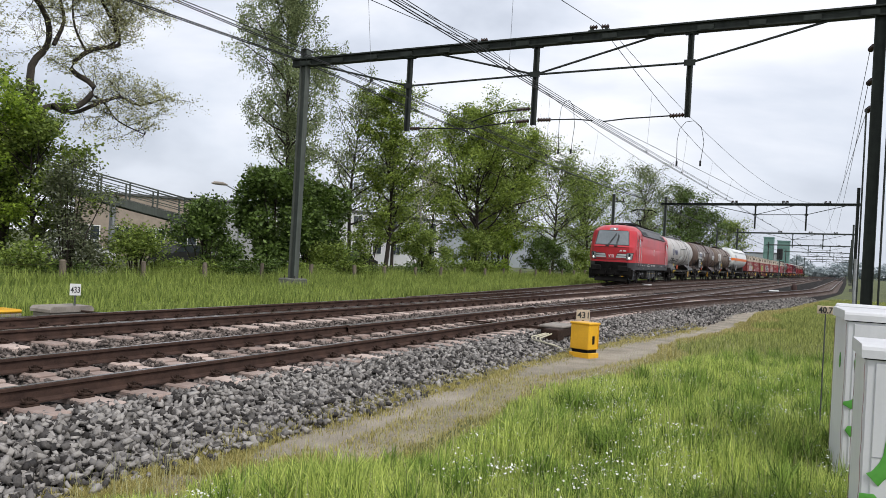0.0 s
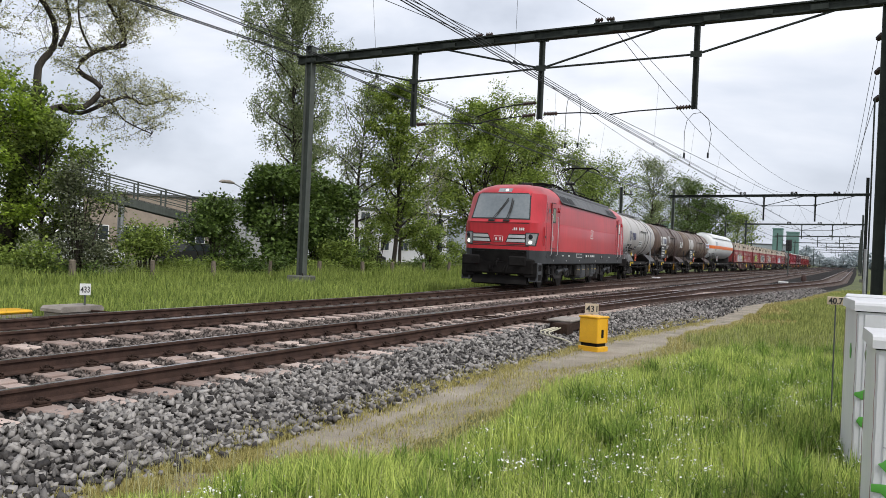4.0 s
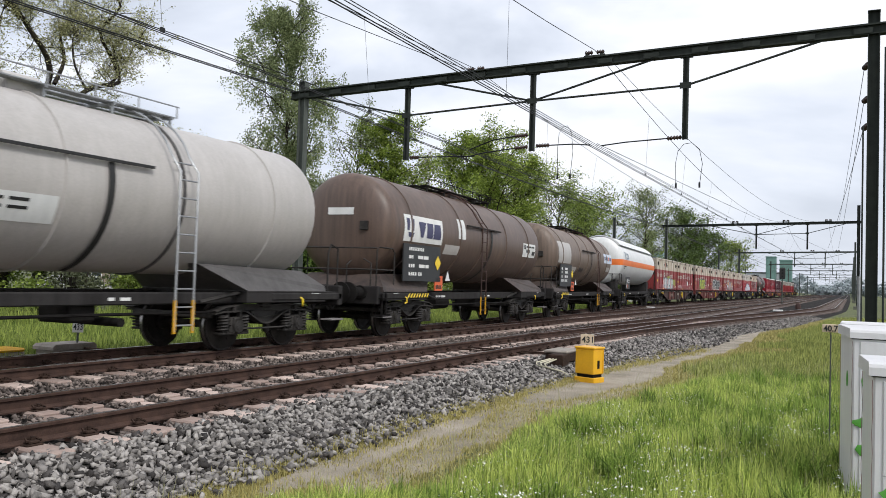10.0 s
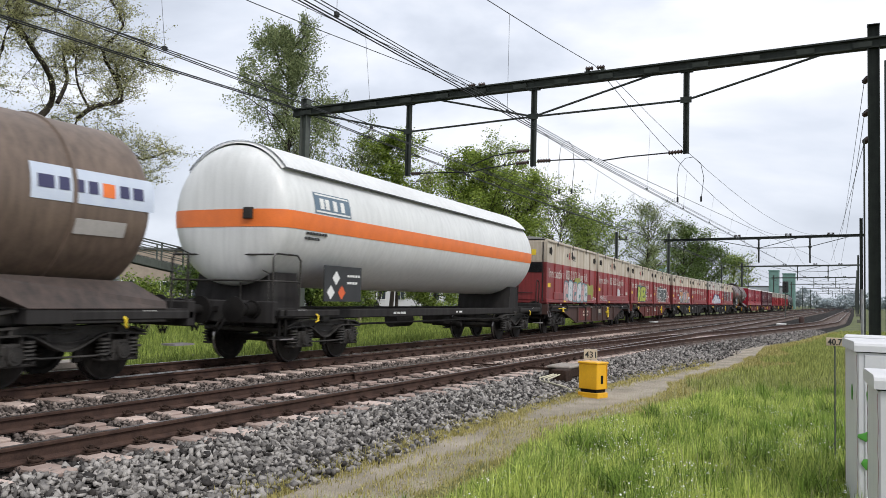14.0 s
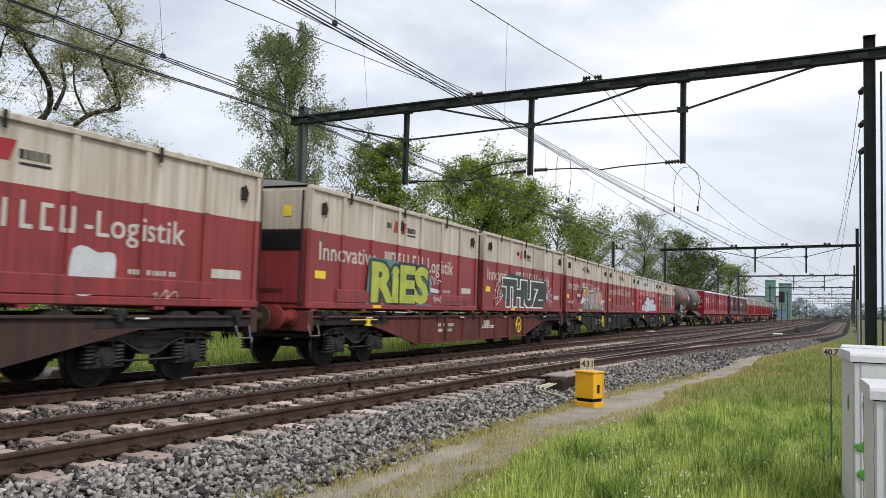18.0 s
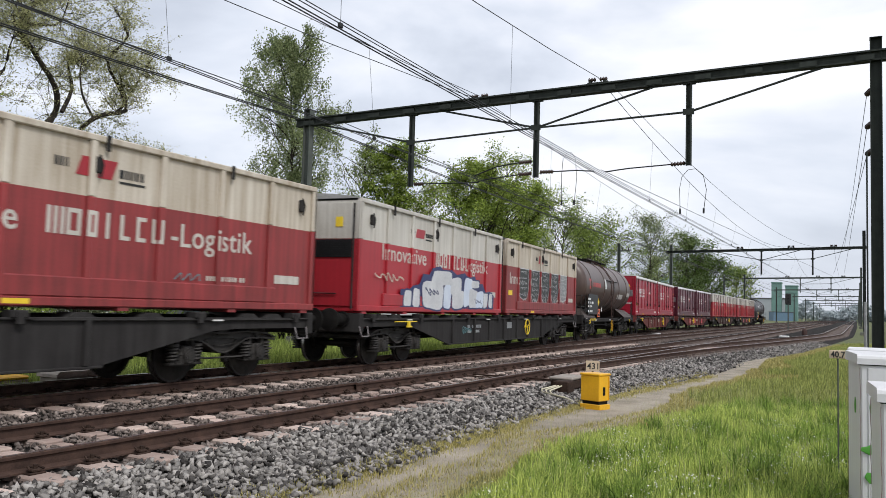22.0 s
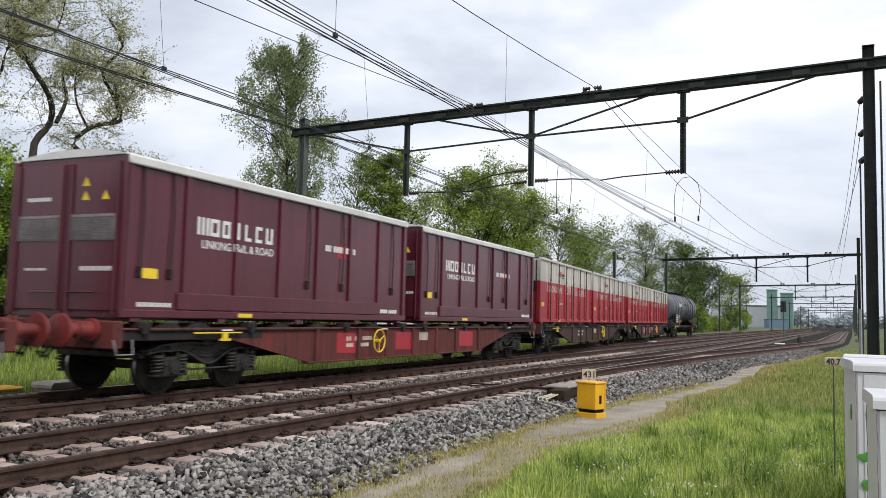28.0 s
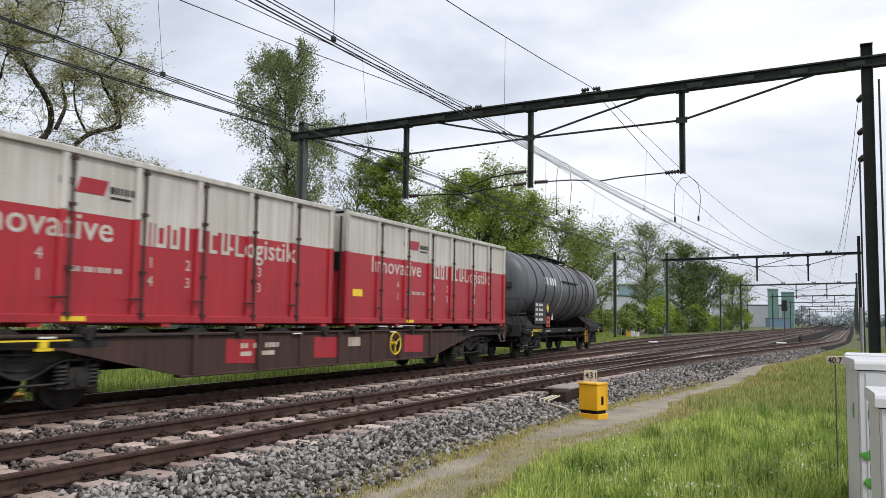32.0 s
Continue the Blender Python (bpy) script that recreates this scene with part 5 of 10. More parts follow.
    for x in (-0.32, 0.0, 0.32):
        g.box(x - 0.11, x + 0.11, yc - 2.6, yc + 2.6, zc + r + 0.115, zc + r + 0.135)
    for y in np.arange(yc - 2.5, yc + 2.6, 1.25):
        g.box(-0.47, 0.47, y - 0.02, y + 0.02, zc + r + 0.07, zc + r + 0.115)
        for x in (-0.4, 0.4):
            g.box(x - 0.02, x + 0.02, y - 0.02, y + 0.02, zc + r - 0.12, zc + r + 0.08)
    part("catwalk", g, M_GALV if kind == "grey" else m_frame, w, "roof walkway of metal grating")
    rail_tube(w, "catwalk_rail", [[(0.5, yc - 2.6, zc + r + 0.30), (0.5, yc + 2.6, zc + r + 0.30)]] + [[(0.5, y, zc + r + 0.1), (0.5, y, zc + r + 0.30)] for y in np.arange(yc - 2.6, yc + 2.7, 0.86)], M_GALV if kind == "grey" else m_frame, 0.014)
    part("dome", Geo().lathe([(-0.3, 0.0), (-0.3, 0.26), (0.3, 0.26), (0.3, 0.0)], 0, zc + r + 0.02, 20), m_shell, w, smooth=40)
    paths = []
    for d in (-0.2, 0.2):
        p = [(1.50, yl + d, 0.45), (1.50, yl + d, zc + 0.35)]
        for k in range(1, 7):
            an = radians(14 + 12 * k)
            p.append(((r + 0.12) * math.cos(an), yl + d * (1 if k < 6 else 1), zc + (r + 0.12) * math.sin(an)))
        paths.append(p)
    lad = rail_tube(w, "ladder", paths, M_GALV if kind == "grey" else M_FRAMEB, 0.02, "side ladder")
    for k in range(10):
        z = 0.55 + k * 0.29
        x = 1.50 if z < zc + 0.35 else (r + 0.12) * math.cos(math.asin(min(0.99, (z - zc) / (r + 0.12))))
        part("rung", Geo().cyl((x, yl - 0.2, z), (x, yl + 0.2, z), 0.014, 6), M_GALV if kind == "grey" else M_FRAMEB, lad, smooth=40)
    for y in (yl - 0.2, yl + 0.2):
        part("lower_stile", Geo().box(1.485, 1.515, y - 0.022, y + 0.022, 0.42, 0.95), M_YELLOW, lad, "yellow lower ladder stile")
    # drip rail and strap
    g = Geo()
    g.box(r * 0.99, r + 0.05, yc - 1.6, yc + 1.3, zc + 0.33, zc + 0.37)
    part("drip_rail", g, M_INK if kind == "grey" else m_frame, w)
    part("strap", Geo().lathe([(yc + 0.45, r + 0.03), (yc + 0.45, r + 0.036), (yc + 0.56, r + 0.036), (yc + 0.56, r + 0.03)], 0, zc, 30, radians(-75), radians(14)), M_INK, w, "dark drip stain strap")

    def skin(name, y0, y1, a0, a1, material, lab="", lift=0.008, n=8):
        return part(name, Geo().lathe([(y0, r + lift), (y1, r + lift)], 0, zc, n, radians(a0), radians(a1)), material, w, lab, smooth=40)

    def skin_bars(parent, y, ang, h, ws, gap, material, lift=0.012):
        g = Geo()
        for q in ws:
            if q > 0:
                g.lathe([(y, r + lift), (y + q, r + lift)], 0, zc, 2, radians(ang), radians(ang + h))
            y += abs(q) + gap
        return part("small_print", g, material, parent, smooth=40)

    def slanted(name, y0, wd, a0, a1, skew, material, lift=0.012):
        """A plain block on the barrel, wider above than below."""
        g = Geo()
        for k in range(6):
            u = k / 5
            an = radians(a0 + (a1 - a0) * u)
            x, z = (r + lift) * math.cos(an), zc + (r + lift) * math.sin(an)
            g.v += [(x, y0 + skew * (1 - u) * wd / 0.3, z), (x, y0 + wd - skew * (1 - u) * wd / 0.3, z)]
        g.f = [(2 * k, 2 * k + 1, 2 * k + 3, 2 * k + 2) for k in range(5)]
        return part(name, g, material, w, smooth=40)

    hz = Geo()
    hz.box(1.30, 1.325, a + 2.75, a + 3.25, 1.12, 1.52)
    plate = part("hazard_plate", hz, M_ORPLATE, w, "orange hazard number plate")
    g = Geo()
    bars(g, a + 2.83, 1.36, 0.1, [0.1, 0.1], 0.06, 1.326)
    bars(g, a + 2.80, 1.17, 0.1, [0.07] * 4, 0.03, 1.326)
    part("figures", g, M_INK, plate)
    for y, mm, sz in ((a + 1.25, M_YELSIGN, 0.17 if kind == "grey" else 0.2), (a + 1.85, M_WHITE, 0.15 if kind == "grey" else 0.18)):
        if kind == "grey":
            x, z = 1.31, 1.52
        else:
            x, z = r * 0.86 + 0.22, 1.85 if mm == M_YELSIGN else 1.5
            y += 1.6 if mm == M_YELSIGN else 1.7
        g = Geo()
        if mm == M_YELSIGN:
            g.add([(x, y, z - sz), (x, y + sz, z), (x, y, z + sz), (x, y - sz, z)], [(0, 1, 2, 3)])
        else:
            g.add([(x, y - sz * 0.9, z - sz * 0.6), (x, y + sz * 0.9, z - sz * 0.6), (x, y, z + sz * 0.9)], [(0, 1, 2)])
        part("hazard_sign", g, mm, w, "yellow flame diamond" if mm == M_YELSIGN else "white warning triangle")
    g = Geo()
    for k in range(8):
        y = -half + 2.2 + k * 0.16
        g.add([(1.328, y, 0.95), (1.328, y + 0.08, 0.95), (1.328, y + 0.16, 1.05), (1.328, y + 0.08, 1.05)], [(0, 1, 2, 3)])
    part("brake_stripes", g, M_YELSIGN, w, "yellow and black striped marker")
    g = Geo()
    bars(g, -0.45, 0.3, 0.09, [0.06, 0.06, -0.03, 0.06, 0.06, -0.03, 0.05, 0.05, 0.05, 0.05], 0.02, 0)
    fr = Geo().add([(-y * 1.0, a + 0.02 - x, zc + z) for x, y, z in g.v], g.f)
    part("end_marks", fr, M_INK if kind == "grey" else M_WHITE, w, "end marking")
    if kind == "grey":
        part("emblem", Geo().lathe([(a + 0.65, r + 0.008), (a + 0.85, r + 0.008)], 0, zc, 3, radians(-9), radians(10)), M_NAVY, w, "navy owner emblem", smooth=40)
        for dy, a0, a1 in ((0.24, 2, 11), (0.10, -14, -9), (0.42, -9, 4), (0.30, -14, -9)):
            part("emblem", Geo().lathe([(a + 0.65 + dy, r + 0.008), (a + 0.83 + dy, r + 0.008)], 0, zc, 3, radians(a0), radians(a1)), M_NAVY, w, "navy owner emblem", smooth=40)
        for y0, top, sk in ((1.45, 0.46, 0.10), (1.99, 0.40, 0.0), (2.49, 0.42, -0.04)):
            slanted("owner_block", a + y0, top, -11, 7, sk, M_NAVY)
        bd = skin("data_board", a + 0.45, a + 1.95, -50, -24, M_BOARD, "black data board with white print")
        skin_bars(bd, a + 0.55, -33, 2.4, [0.08] * 8, 0.02, M_WHITE)
        skin_bars(bd, a + 0.55, -41, 3, [0.08, 0.08, -0.1, 0.07, 0.07, 0.07, 0.07], 0.02, M_WHITE)
        skin_bars(bd, a + 0.55, -48, 2.6, [0.08] * 9, 0.02, M_WHITE)
        for y in (a + 2.05, a + 3.45):
            b2 = skin("data_board", y, y + 1.2, -46 if y < a + 2.9 else -40, -34 if y < a + 2.9 else -29, M_BOARD, "black loading table")
            skin_bars(b2, y + 0.06, -41 if y < a + 2.9 else -36, 3, [0.12] * 6, 0.03, M_WHITE)
        n2 = skin("notice", -1.8, -0.15, -30, -12, M_TANKW, "pale notice panel")
        skin_bars(n2, -1.65, -17, 2, [0.3, 0.3, 0.3], 0.08, M_INK)
        skin_bars(n2, -1.65, -22, 2, [0.3, 0.3, 0.3], 0.08, M_INK)
        g = Geo()
        g.box(1.325, 1.345, a + 0.0, a + 0.32, 1.20, 1.46)
        part("wire_box", g, M_GALV, w, "small wire mesh document box")
    elif kind == "brown":
        em = skin("owner_panel", -5.62, -3.25, -14, 15, M_WHITE, "white panel with navy owner emblem")
        for y0, top, lo, hi, sk in ((-5.51, 0.2, -2, 11, 0.06), (-5.25, 0.2, -2, 11, 0.06), (-5.41, 0.36, -9, -4, 0.05), (-4.81, 0.46, -8, 9, 0.10), (-4.29, 0.38, -8, 9, 0.0), (-3.83, 0.42, -8, 9, -0.03)):
            slanted("owner_block", y0, top, lo, hi, sk, M_NAVY, 0.015)
        g = Geo()
        g.box(1.30, 1.33, -5.65, -3.40, 1.36, 2.28)
        bd = part("data_board", g, M_BOARD, w, "black data board with white print")
        g = Geo()
        for z, ws in ((2.12, [0.06] * 9), (1.92, [0.14, 0.06, -0.2, 0.3, 0.3]), (1.70, [0.08, 0.08, 0.08, -0.2, 0.35, 0.2]), (1.50, [0.08, 0.08, 0.08, 0.08, -0.04, 0.08, 0.08])):
            bars(g, -5.35, z, 0.085, ws, 0.04, 1.332)
        part("small_print", g, M_WHITE, bd)
        skin("notice", -3.0, -1.9, -24, -12, M_TANKG, "pale notice panel")
        skin("notice", -2.1, -1.55, -3, 22, M_TANKW, "narrow white notice")
        lb = skin("notice", 3.95, 5.4, -15, 6, M_WHITE, "white owner label with black print")
        skin_bars(lb, 4.05, -3, 7, [0.16], 0.05, M_INK, 0.014)
        skin_bars(lb, 4.3, -8, 5, [0.1, 0.06, 0.1, 0.08], 0.03, M_INK, 0.014)
        skin_bars(lb, 4.3, 0, 2.5, [0.3, 0.2, 0.35], 0.04, M_INK, 0.014)
        skin_bars(lb, 4.98, -11, 6, [0.34], 0.05, M_INK, 0.014)
        g = Geo()
        g.box(-0.35, 0.35, a - 0.01, a + 0.02, zc + 0.25, zc + 0.42)
        part("end_plate", g, M_WHITE, w, "white end plate")
    elif kind == "dusty":
        skin("pale_panel", -6.0, -3.75, -15, 25, M_TANKG, "blank grey panel over old markings")
        g = Geo()
        g.box(1.30, 1.33, -5.8, -3.75, 1.32, 2.25)
        bd = part("data_board", g, M_BOARD, w, "black data board with white print")
        g = Geo()
        for z, ws in ((1.95, [0.2, -0.3, 0.45]), (1.80, [0.12, -0.4, 0.3, 0.1]), (1.62, [0.05, 0.05, -0.3, 0.25, 0.2]), (1.45, [0.08, 0.08, 0.08, 0.08, -0.04, 0.08, 0.08, 0.08])):
            bars(g, -5.6, z + 0.06, 0.10, ws, 0.06, 1.332)
        part("small_print", g, M_WHITE, bd)
        nt = skin("notice", -3.65, -2.35, -42, -20, M_TANKG, "pale notice panel")
        skin_bars(nt, -3.45, -30, 3, [0.2, 0.2, 0.2], 0.1, M_INK)
        skin_bars(w, -1.7, -30, 9, [0.08, 0.05, 0.1, 0.05, 0.07, 0.09, 0.05], 0.05, M_INK)
        em = skin("owner_panel", 3.85, 6.0, -3, 19, M_PALEBLUE, "pale blue owner panel")
        skin_bars(em, 3.95, 4, 8, [0.26, 0.18, 0.17, 0.17], 0.07, M_NAVY, 0.014)
        skin_bars(em, 5.02, 3, 9, [0.22], 0.07, M_ORANGE, 0.014)
        skin_bars(em, 5.33, 4, 8, [0.18, 0.2], 0.07, M_NAVY, 0.014)
        skin_bars(w, 4.6, -22, 10, [0.9], 0.05, M_TANKG, 0.01)
    elif kind == "dark_brown":
        part("emblem", Geo().lathe([(a + 0.95, r + 0.008), (a + 1.45, r + 0.008)], 0, zc, 4, radians(-8), radians(13)), M_PINK, w, "faded red round emblem", smooth=40)
        part("emblem_field", Geo().lathe([(a + 1.05, r + 0.011), (a + 1.35, r + 0.011)], 0, zc, 4, radians(-3), radians(8)), m_shell, w, smooth=40)
        skin_bars(w, a + 1.75, -3, 9, [0.2, 0.12, 0.3, 0.2, 0.3, 0.2], 0.08, M_PINK)
        g = Geo()
        g.box(1.30, 1.33, a + 0.65, a + 2.75, 1.25, 2.2)
        bd = part("data_board", g, M_BOARD, w, "black data board with white print")
        g = Geo()
        for z, ws in ((1.92, [0.3, 0.2]), (1.75, [0.2, -0.2, 0.1, -0.1, 0.4]), (1.58, [0.2, -0.2, 0.06, 0.06, 0.1]), (1.35, [0.22, -0.1, 0.08, 0.08, 0.08, 0.08, 0.08])):
            bars(g, a + 0.52, z, 0.1, ws, 0.04, 1.332)
        part("small_print", g, M_WHITE, bd)
        skin("notice", a + 4.65, a + 5.05, -4, 18, M_TANKW, "narrow white notice")
        skin("notice", a + 8.3, a + 9.9, -24, -12, M_TANKG, "pale label")
        skin("notice", b - 1.5, b - 0.6, -16, -6, M_TANKG, "pale label")
    else:
        skin_bars(w, a + 2.6, 5, 13, [0.2, 0.2, -0.05, 0.25, 0.22, 0.25], 0.12, M_WHITE)
        part("white_hoop", Geo().lathe([(a + 5.2, r + 0.03), (a + 5.3, r + 0.034)], 0, zc, 56), M_SILVER, w, "pale hoop", smooth=40)
        g = Geo()
        g.box(1.30, 1.33, a + 1.0, a + 2.6, 1.25, 2.05)
        bd = part("data_board", g, M_BOARD, w, "black data board with white print")
        g = Geo()
        for z in (1.9, 1.72, 1.55, 1.36):
            bars(g, a + 1.1, z, 0.09, [0.12, 0.1, -0.1, 0.2, 0.1, 0.12], 0.05, 1.332)
        part("small_print", g, M_WHITE, bd)
    MOVING.append((w, uc, half - 2.85))
    return w


tank_wagon("dusty light grey tank wagon with navy emblem", 25.5, 7.55, (-6.27, 6.15), 2.66, 1.31, M_TANKG, M_FRAME, "grey", 2.08)
tank_wagon("brown tank wagon with white owner panel", 40.6, 7.55, (-6.45, 6.2), 2.66, 1.31, M_TANKB, M_FRAME, "brown", -0.45)
tank_wagon("dusty brown tank wagon with blank grey panel", 55.95, 7.6, (-6.5, 6.2), 2.64, 1.30, M_TANKB2, M_FRAME, "dusty", 1.5)
tank_wagon("white gas tank wagon with orange band", 73.1, 8.95, (-8.3, 7.1), 2.90, 1.40, M_TANKW, M_FRAME, "gas")
tank_wagon("dark brown tank wagon with faded red emblem", 173.35, 7.6, (-6.4, 6.2), 2.64, 1.30, M_TANKE, M_FRAME, "dark_brown", -0.8)
tank_wagon("anthracite tank wagon with dark hoops at the train's end", 274.1, 8.3, (-6.8, 6.6), 2.64, 1.30, M_TANKD, M_FRAME, "dark")

# ---------------------------------------------------------------- flat wagons and containers
def flat_wagon(uc, material, label, yw=2.35):
    half = 10.42
    w = thing("container_wagon", label, "flat wagon", "wagons of the goods train")
    for s in (-1, 1):
        g = Geo()
        poly = [(-half + 0.65, 0.90), (-7.6, 0.90), (-7.0, 0.87), (-4.6, 0.38), (4.6, 0.38), (7.0, 0.87), (7.6, 0.90), (half - 0.65, 0.90), (half - 0.65, 1.07), (-half + 0.65, 1.07)]
        g.prism(poly, s * 1.22 - 0.03, s * 1.22 + 0.03)
        g.box(s * 1.22 - 0.12, s * 1.22 + 0.08, -4.7, 4.7, 0.36, 0.40, 0.01)
        g.box(s * 1.22 - 0.14, s * 1.22 + 0.08, -half + 0.65, half - 0.65, 1.06, 1.095, 0.01)
        part("side_sill", g, material, w, "deep fish-bellied side sill")
    for s in (-1, 1):
        for y in (-4.4, -2.7, -1.4, 0.0, 1.4, 2.7, 4.4):
            g = Geo()
            g.box(s * 1.25 - 0.03, s * 1.25 + 0.06, y - 0.05, y + 0.05, 0.40, 1.06, 0.015)
            part("web_stiffener", g, material, w)
    if material != M_FRAME:
        for y0, y1 in ((-half + 0.66, -6.2), (6.2, half - 0.66)):
            part("sooty_sill_end", Geo().box(1.252, 1.258, y0, y1, 0.91, 1.055), M_FRAME, w, "black end of the sill")
    g = Geo()
    for y in (-half + 0.72, half - 0.72):
        g.box(-1.3, 1.3, y - 0.09, y + 0.09, 0.78, 1.2, 0.02)
    for y in np.arange(-9, 9.1, 1.5):
        g.box(-1.2, 1.2, y - 0.08, y + 0.08, 0.9, 1.05)
    g.box(-0.25, 0.25, -half + 0.7, half - 0.7, 0.75, 1.05)
    part("cross_frame", g, material, w)
    for y in (-9.2, -6.6, -3.3, -0.6, 0.6, 3.3, 6.6, 9.2):
        part("load_pad", Geo().box(1.10, 1.33, y - 0.13, y + 0.13, 1.09, 1.19, 0.01).box(1.31, 1.345, y - 0.06, y + 0.06, 1.0, 1.17, 0.008), M_FRAME, w)
    for y in (-8.6, -7.9, -5.6, -4.3, -2.0, 2.0, 4.3, 5.6, 7.9, 8.6):
        part("slide_bracket", Geo().prism([(y - 0.25, 1.09), (y + 0.25, 1.09), (y + 0.1, 1.17), (y - 0.1, 1.17)], 0.9, 1.27), M_FRAME, w, "dark slide bracket under the containers")
    rail_tube(w, "side_rod", [[(1.29, -9.3, 1.06), (1.29, -3.5, 1.06)], [(1.29, 3.5, 1.06), (1.29, 9.3, 1.06)]], M_FRAME, 0.015)
    for y in (-9.6, 9.4):
        rail_tube(w, "stirrup", [[(1.28, y - 0.18, 0.92), (1.34, y - 0.16, 0.70), (1.34, y + 0.16, 0.70), (1.28, y + 0.18, 0.92)]], M_MESHGREY, 0.014, "steel stirrup step")
    part("air_tank", Geo().tube([(0.7, -1.4, 0.7), (0.7, -1.3, 0.7), (0.7, -0.3, 0.7), (0.7, -0.2, 0.7)], [0.08, 0.2, 0.2, 0.08], 14), M_BOGIE, w, smooth=40)
    for y in (-7.4, -1.7, 2.2, 6.9):
        part("rope_hook", Geo().box(1.27, 1.315, y, y + 0.26, 1.04, 1.065), M_WHITE, w, "white-painted rope hook")
    g = Geo()
    g.box(1.30, 1.33, -8.1, -6.9, 1.0, 1.022)
    g.box(1.30, 1.34, -7.4, -7.28, 0.9, 1.0)
    g.box(1.30, 1.34, -7.46, -7.2, 0.87, 0.91)
    part("jack_mark", g, M_YELSIGN, w, "yellow jacking mark and lever")
    t = Geo()
    for k in range(24):
        w0, w1 = 2 * math.pi * k / 24, 2 * math.pi * (k + 1) / 24
        t.tube([(1.36, yw + 0.26 * math.cos(w0), 0.78 + 0.26 * math.sin(w0)), (1.36, yw + 0.26 * math.cos(w1), 0.78 + 0.26 * math.sin(w1))], 0.017, 5, False)
    for k in range(3):
        w0 = 2 * math.pi * k / 3 + 0.5
        t.tube([(1.36, yw, 0.78), (1.36, yw + 0.26 * math.cos(w0), 0.78 + 0.26 * math.sin(w0))], 0.011, 5)
    t.cyl((1.25, yw, 0.78), (1.38, yw, 0.78), 0.04, 8)
    part("handbrake_wheel", t, M_YELSIGN, w, "thin yellow handbrake wheel", smooth=40)
    g = Geo()
    bars(g, -3.2, 0.80, 0.09, [0.08, 0.08, -0.1, 0.08, 0.08, -0.1, 0.08, 0.08, 0.08, 0.08], 0.03, 1.252)
    bars(g, -3.2, 0.66, 0.08, [0.3, -0.1, 0.5], 0.04, 1.252)
    bars(g, 0.4, 0.75, 0.2, [0.5], 0.03, 1.252)
    part("small_print", g, M_CCREAM if material != M_FRAME else M_GALV, w)["kind"] = "stuff"
    for y in (-7.45, 7.45):
        bogie(w, y)
    buffers(w, half, M_BUFRED if material == M_FRAMER else M_FRAMEB if material != M_FRAME else M_BLACK)
    MOVING.append((w, uc, 7.45))
    return w


CL, CW, C0, C1, CS = 9.56, 1.25, 1.245, 3.74, 2.83


def word_shapes(g, y0, z0, h, width, x):
    """Seven upright stroke groups standing for a brand word."""
    u = width / 7.2
    s = 0.062
    for k, (strokes, cross) in enumerate((((0.05, 0.5, 0.95), 0), ((0.08, 0.8), 2), ((0.1, 0.7), 2), ((0.3,), 0), ((0.1,), 1), ((0.1,), 2), ((0.1, 0.7), 1))):
        a = y0 + k * u * 1.04
        for q in strokes:
            g.box(x, x + 0.004, a + q * u * 0.82, a + q * u * 0.82 + s, z0, z0 + h)
        if cross:
            for z in ((0.0, 1.0) if cross == 2 else (0.0,)):
                g.box(x, x + 0.0035, a + 0.1 * u, a + 0.72 * u, z0 + z * (h - s), z0 + z * (h - s) + s)


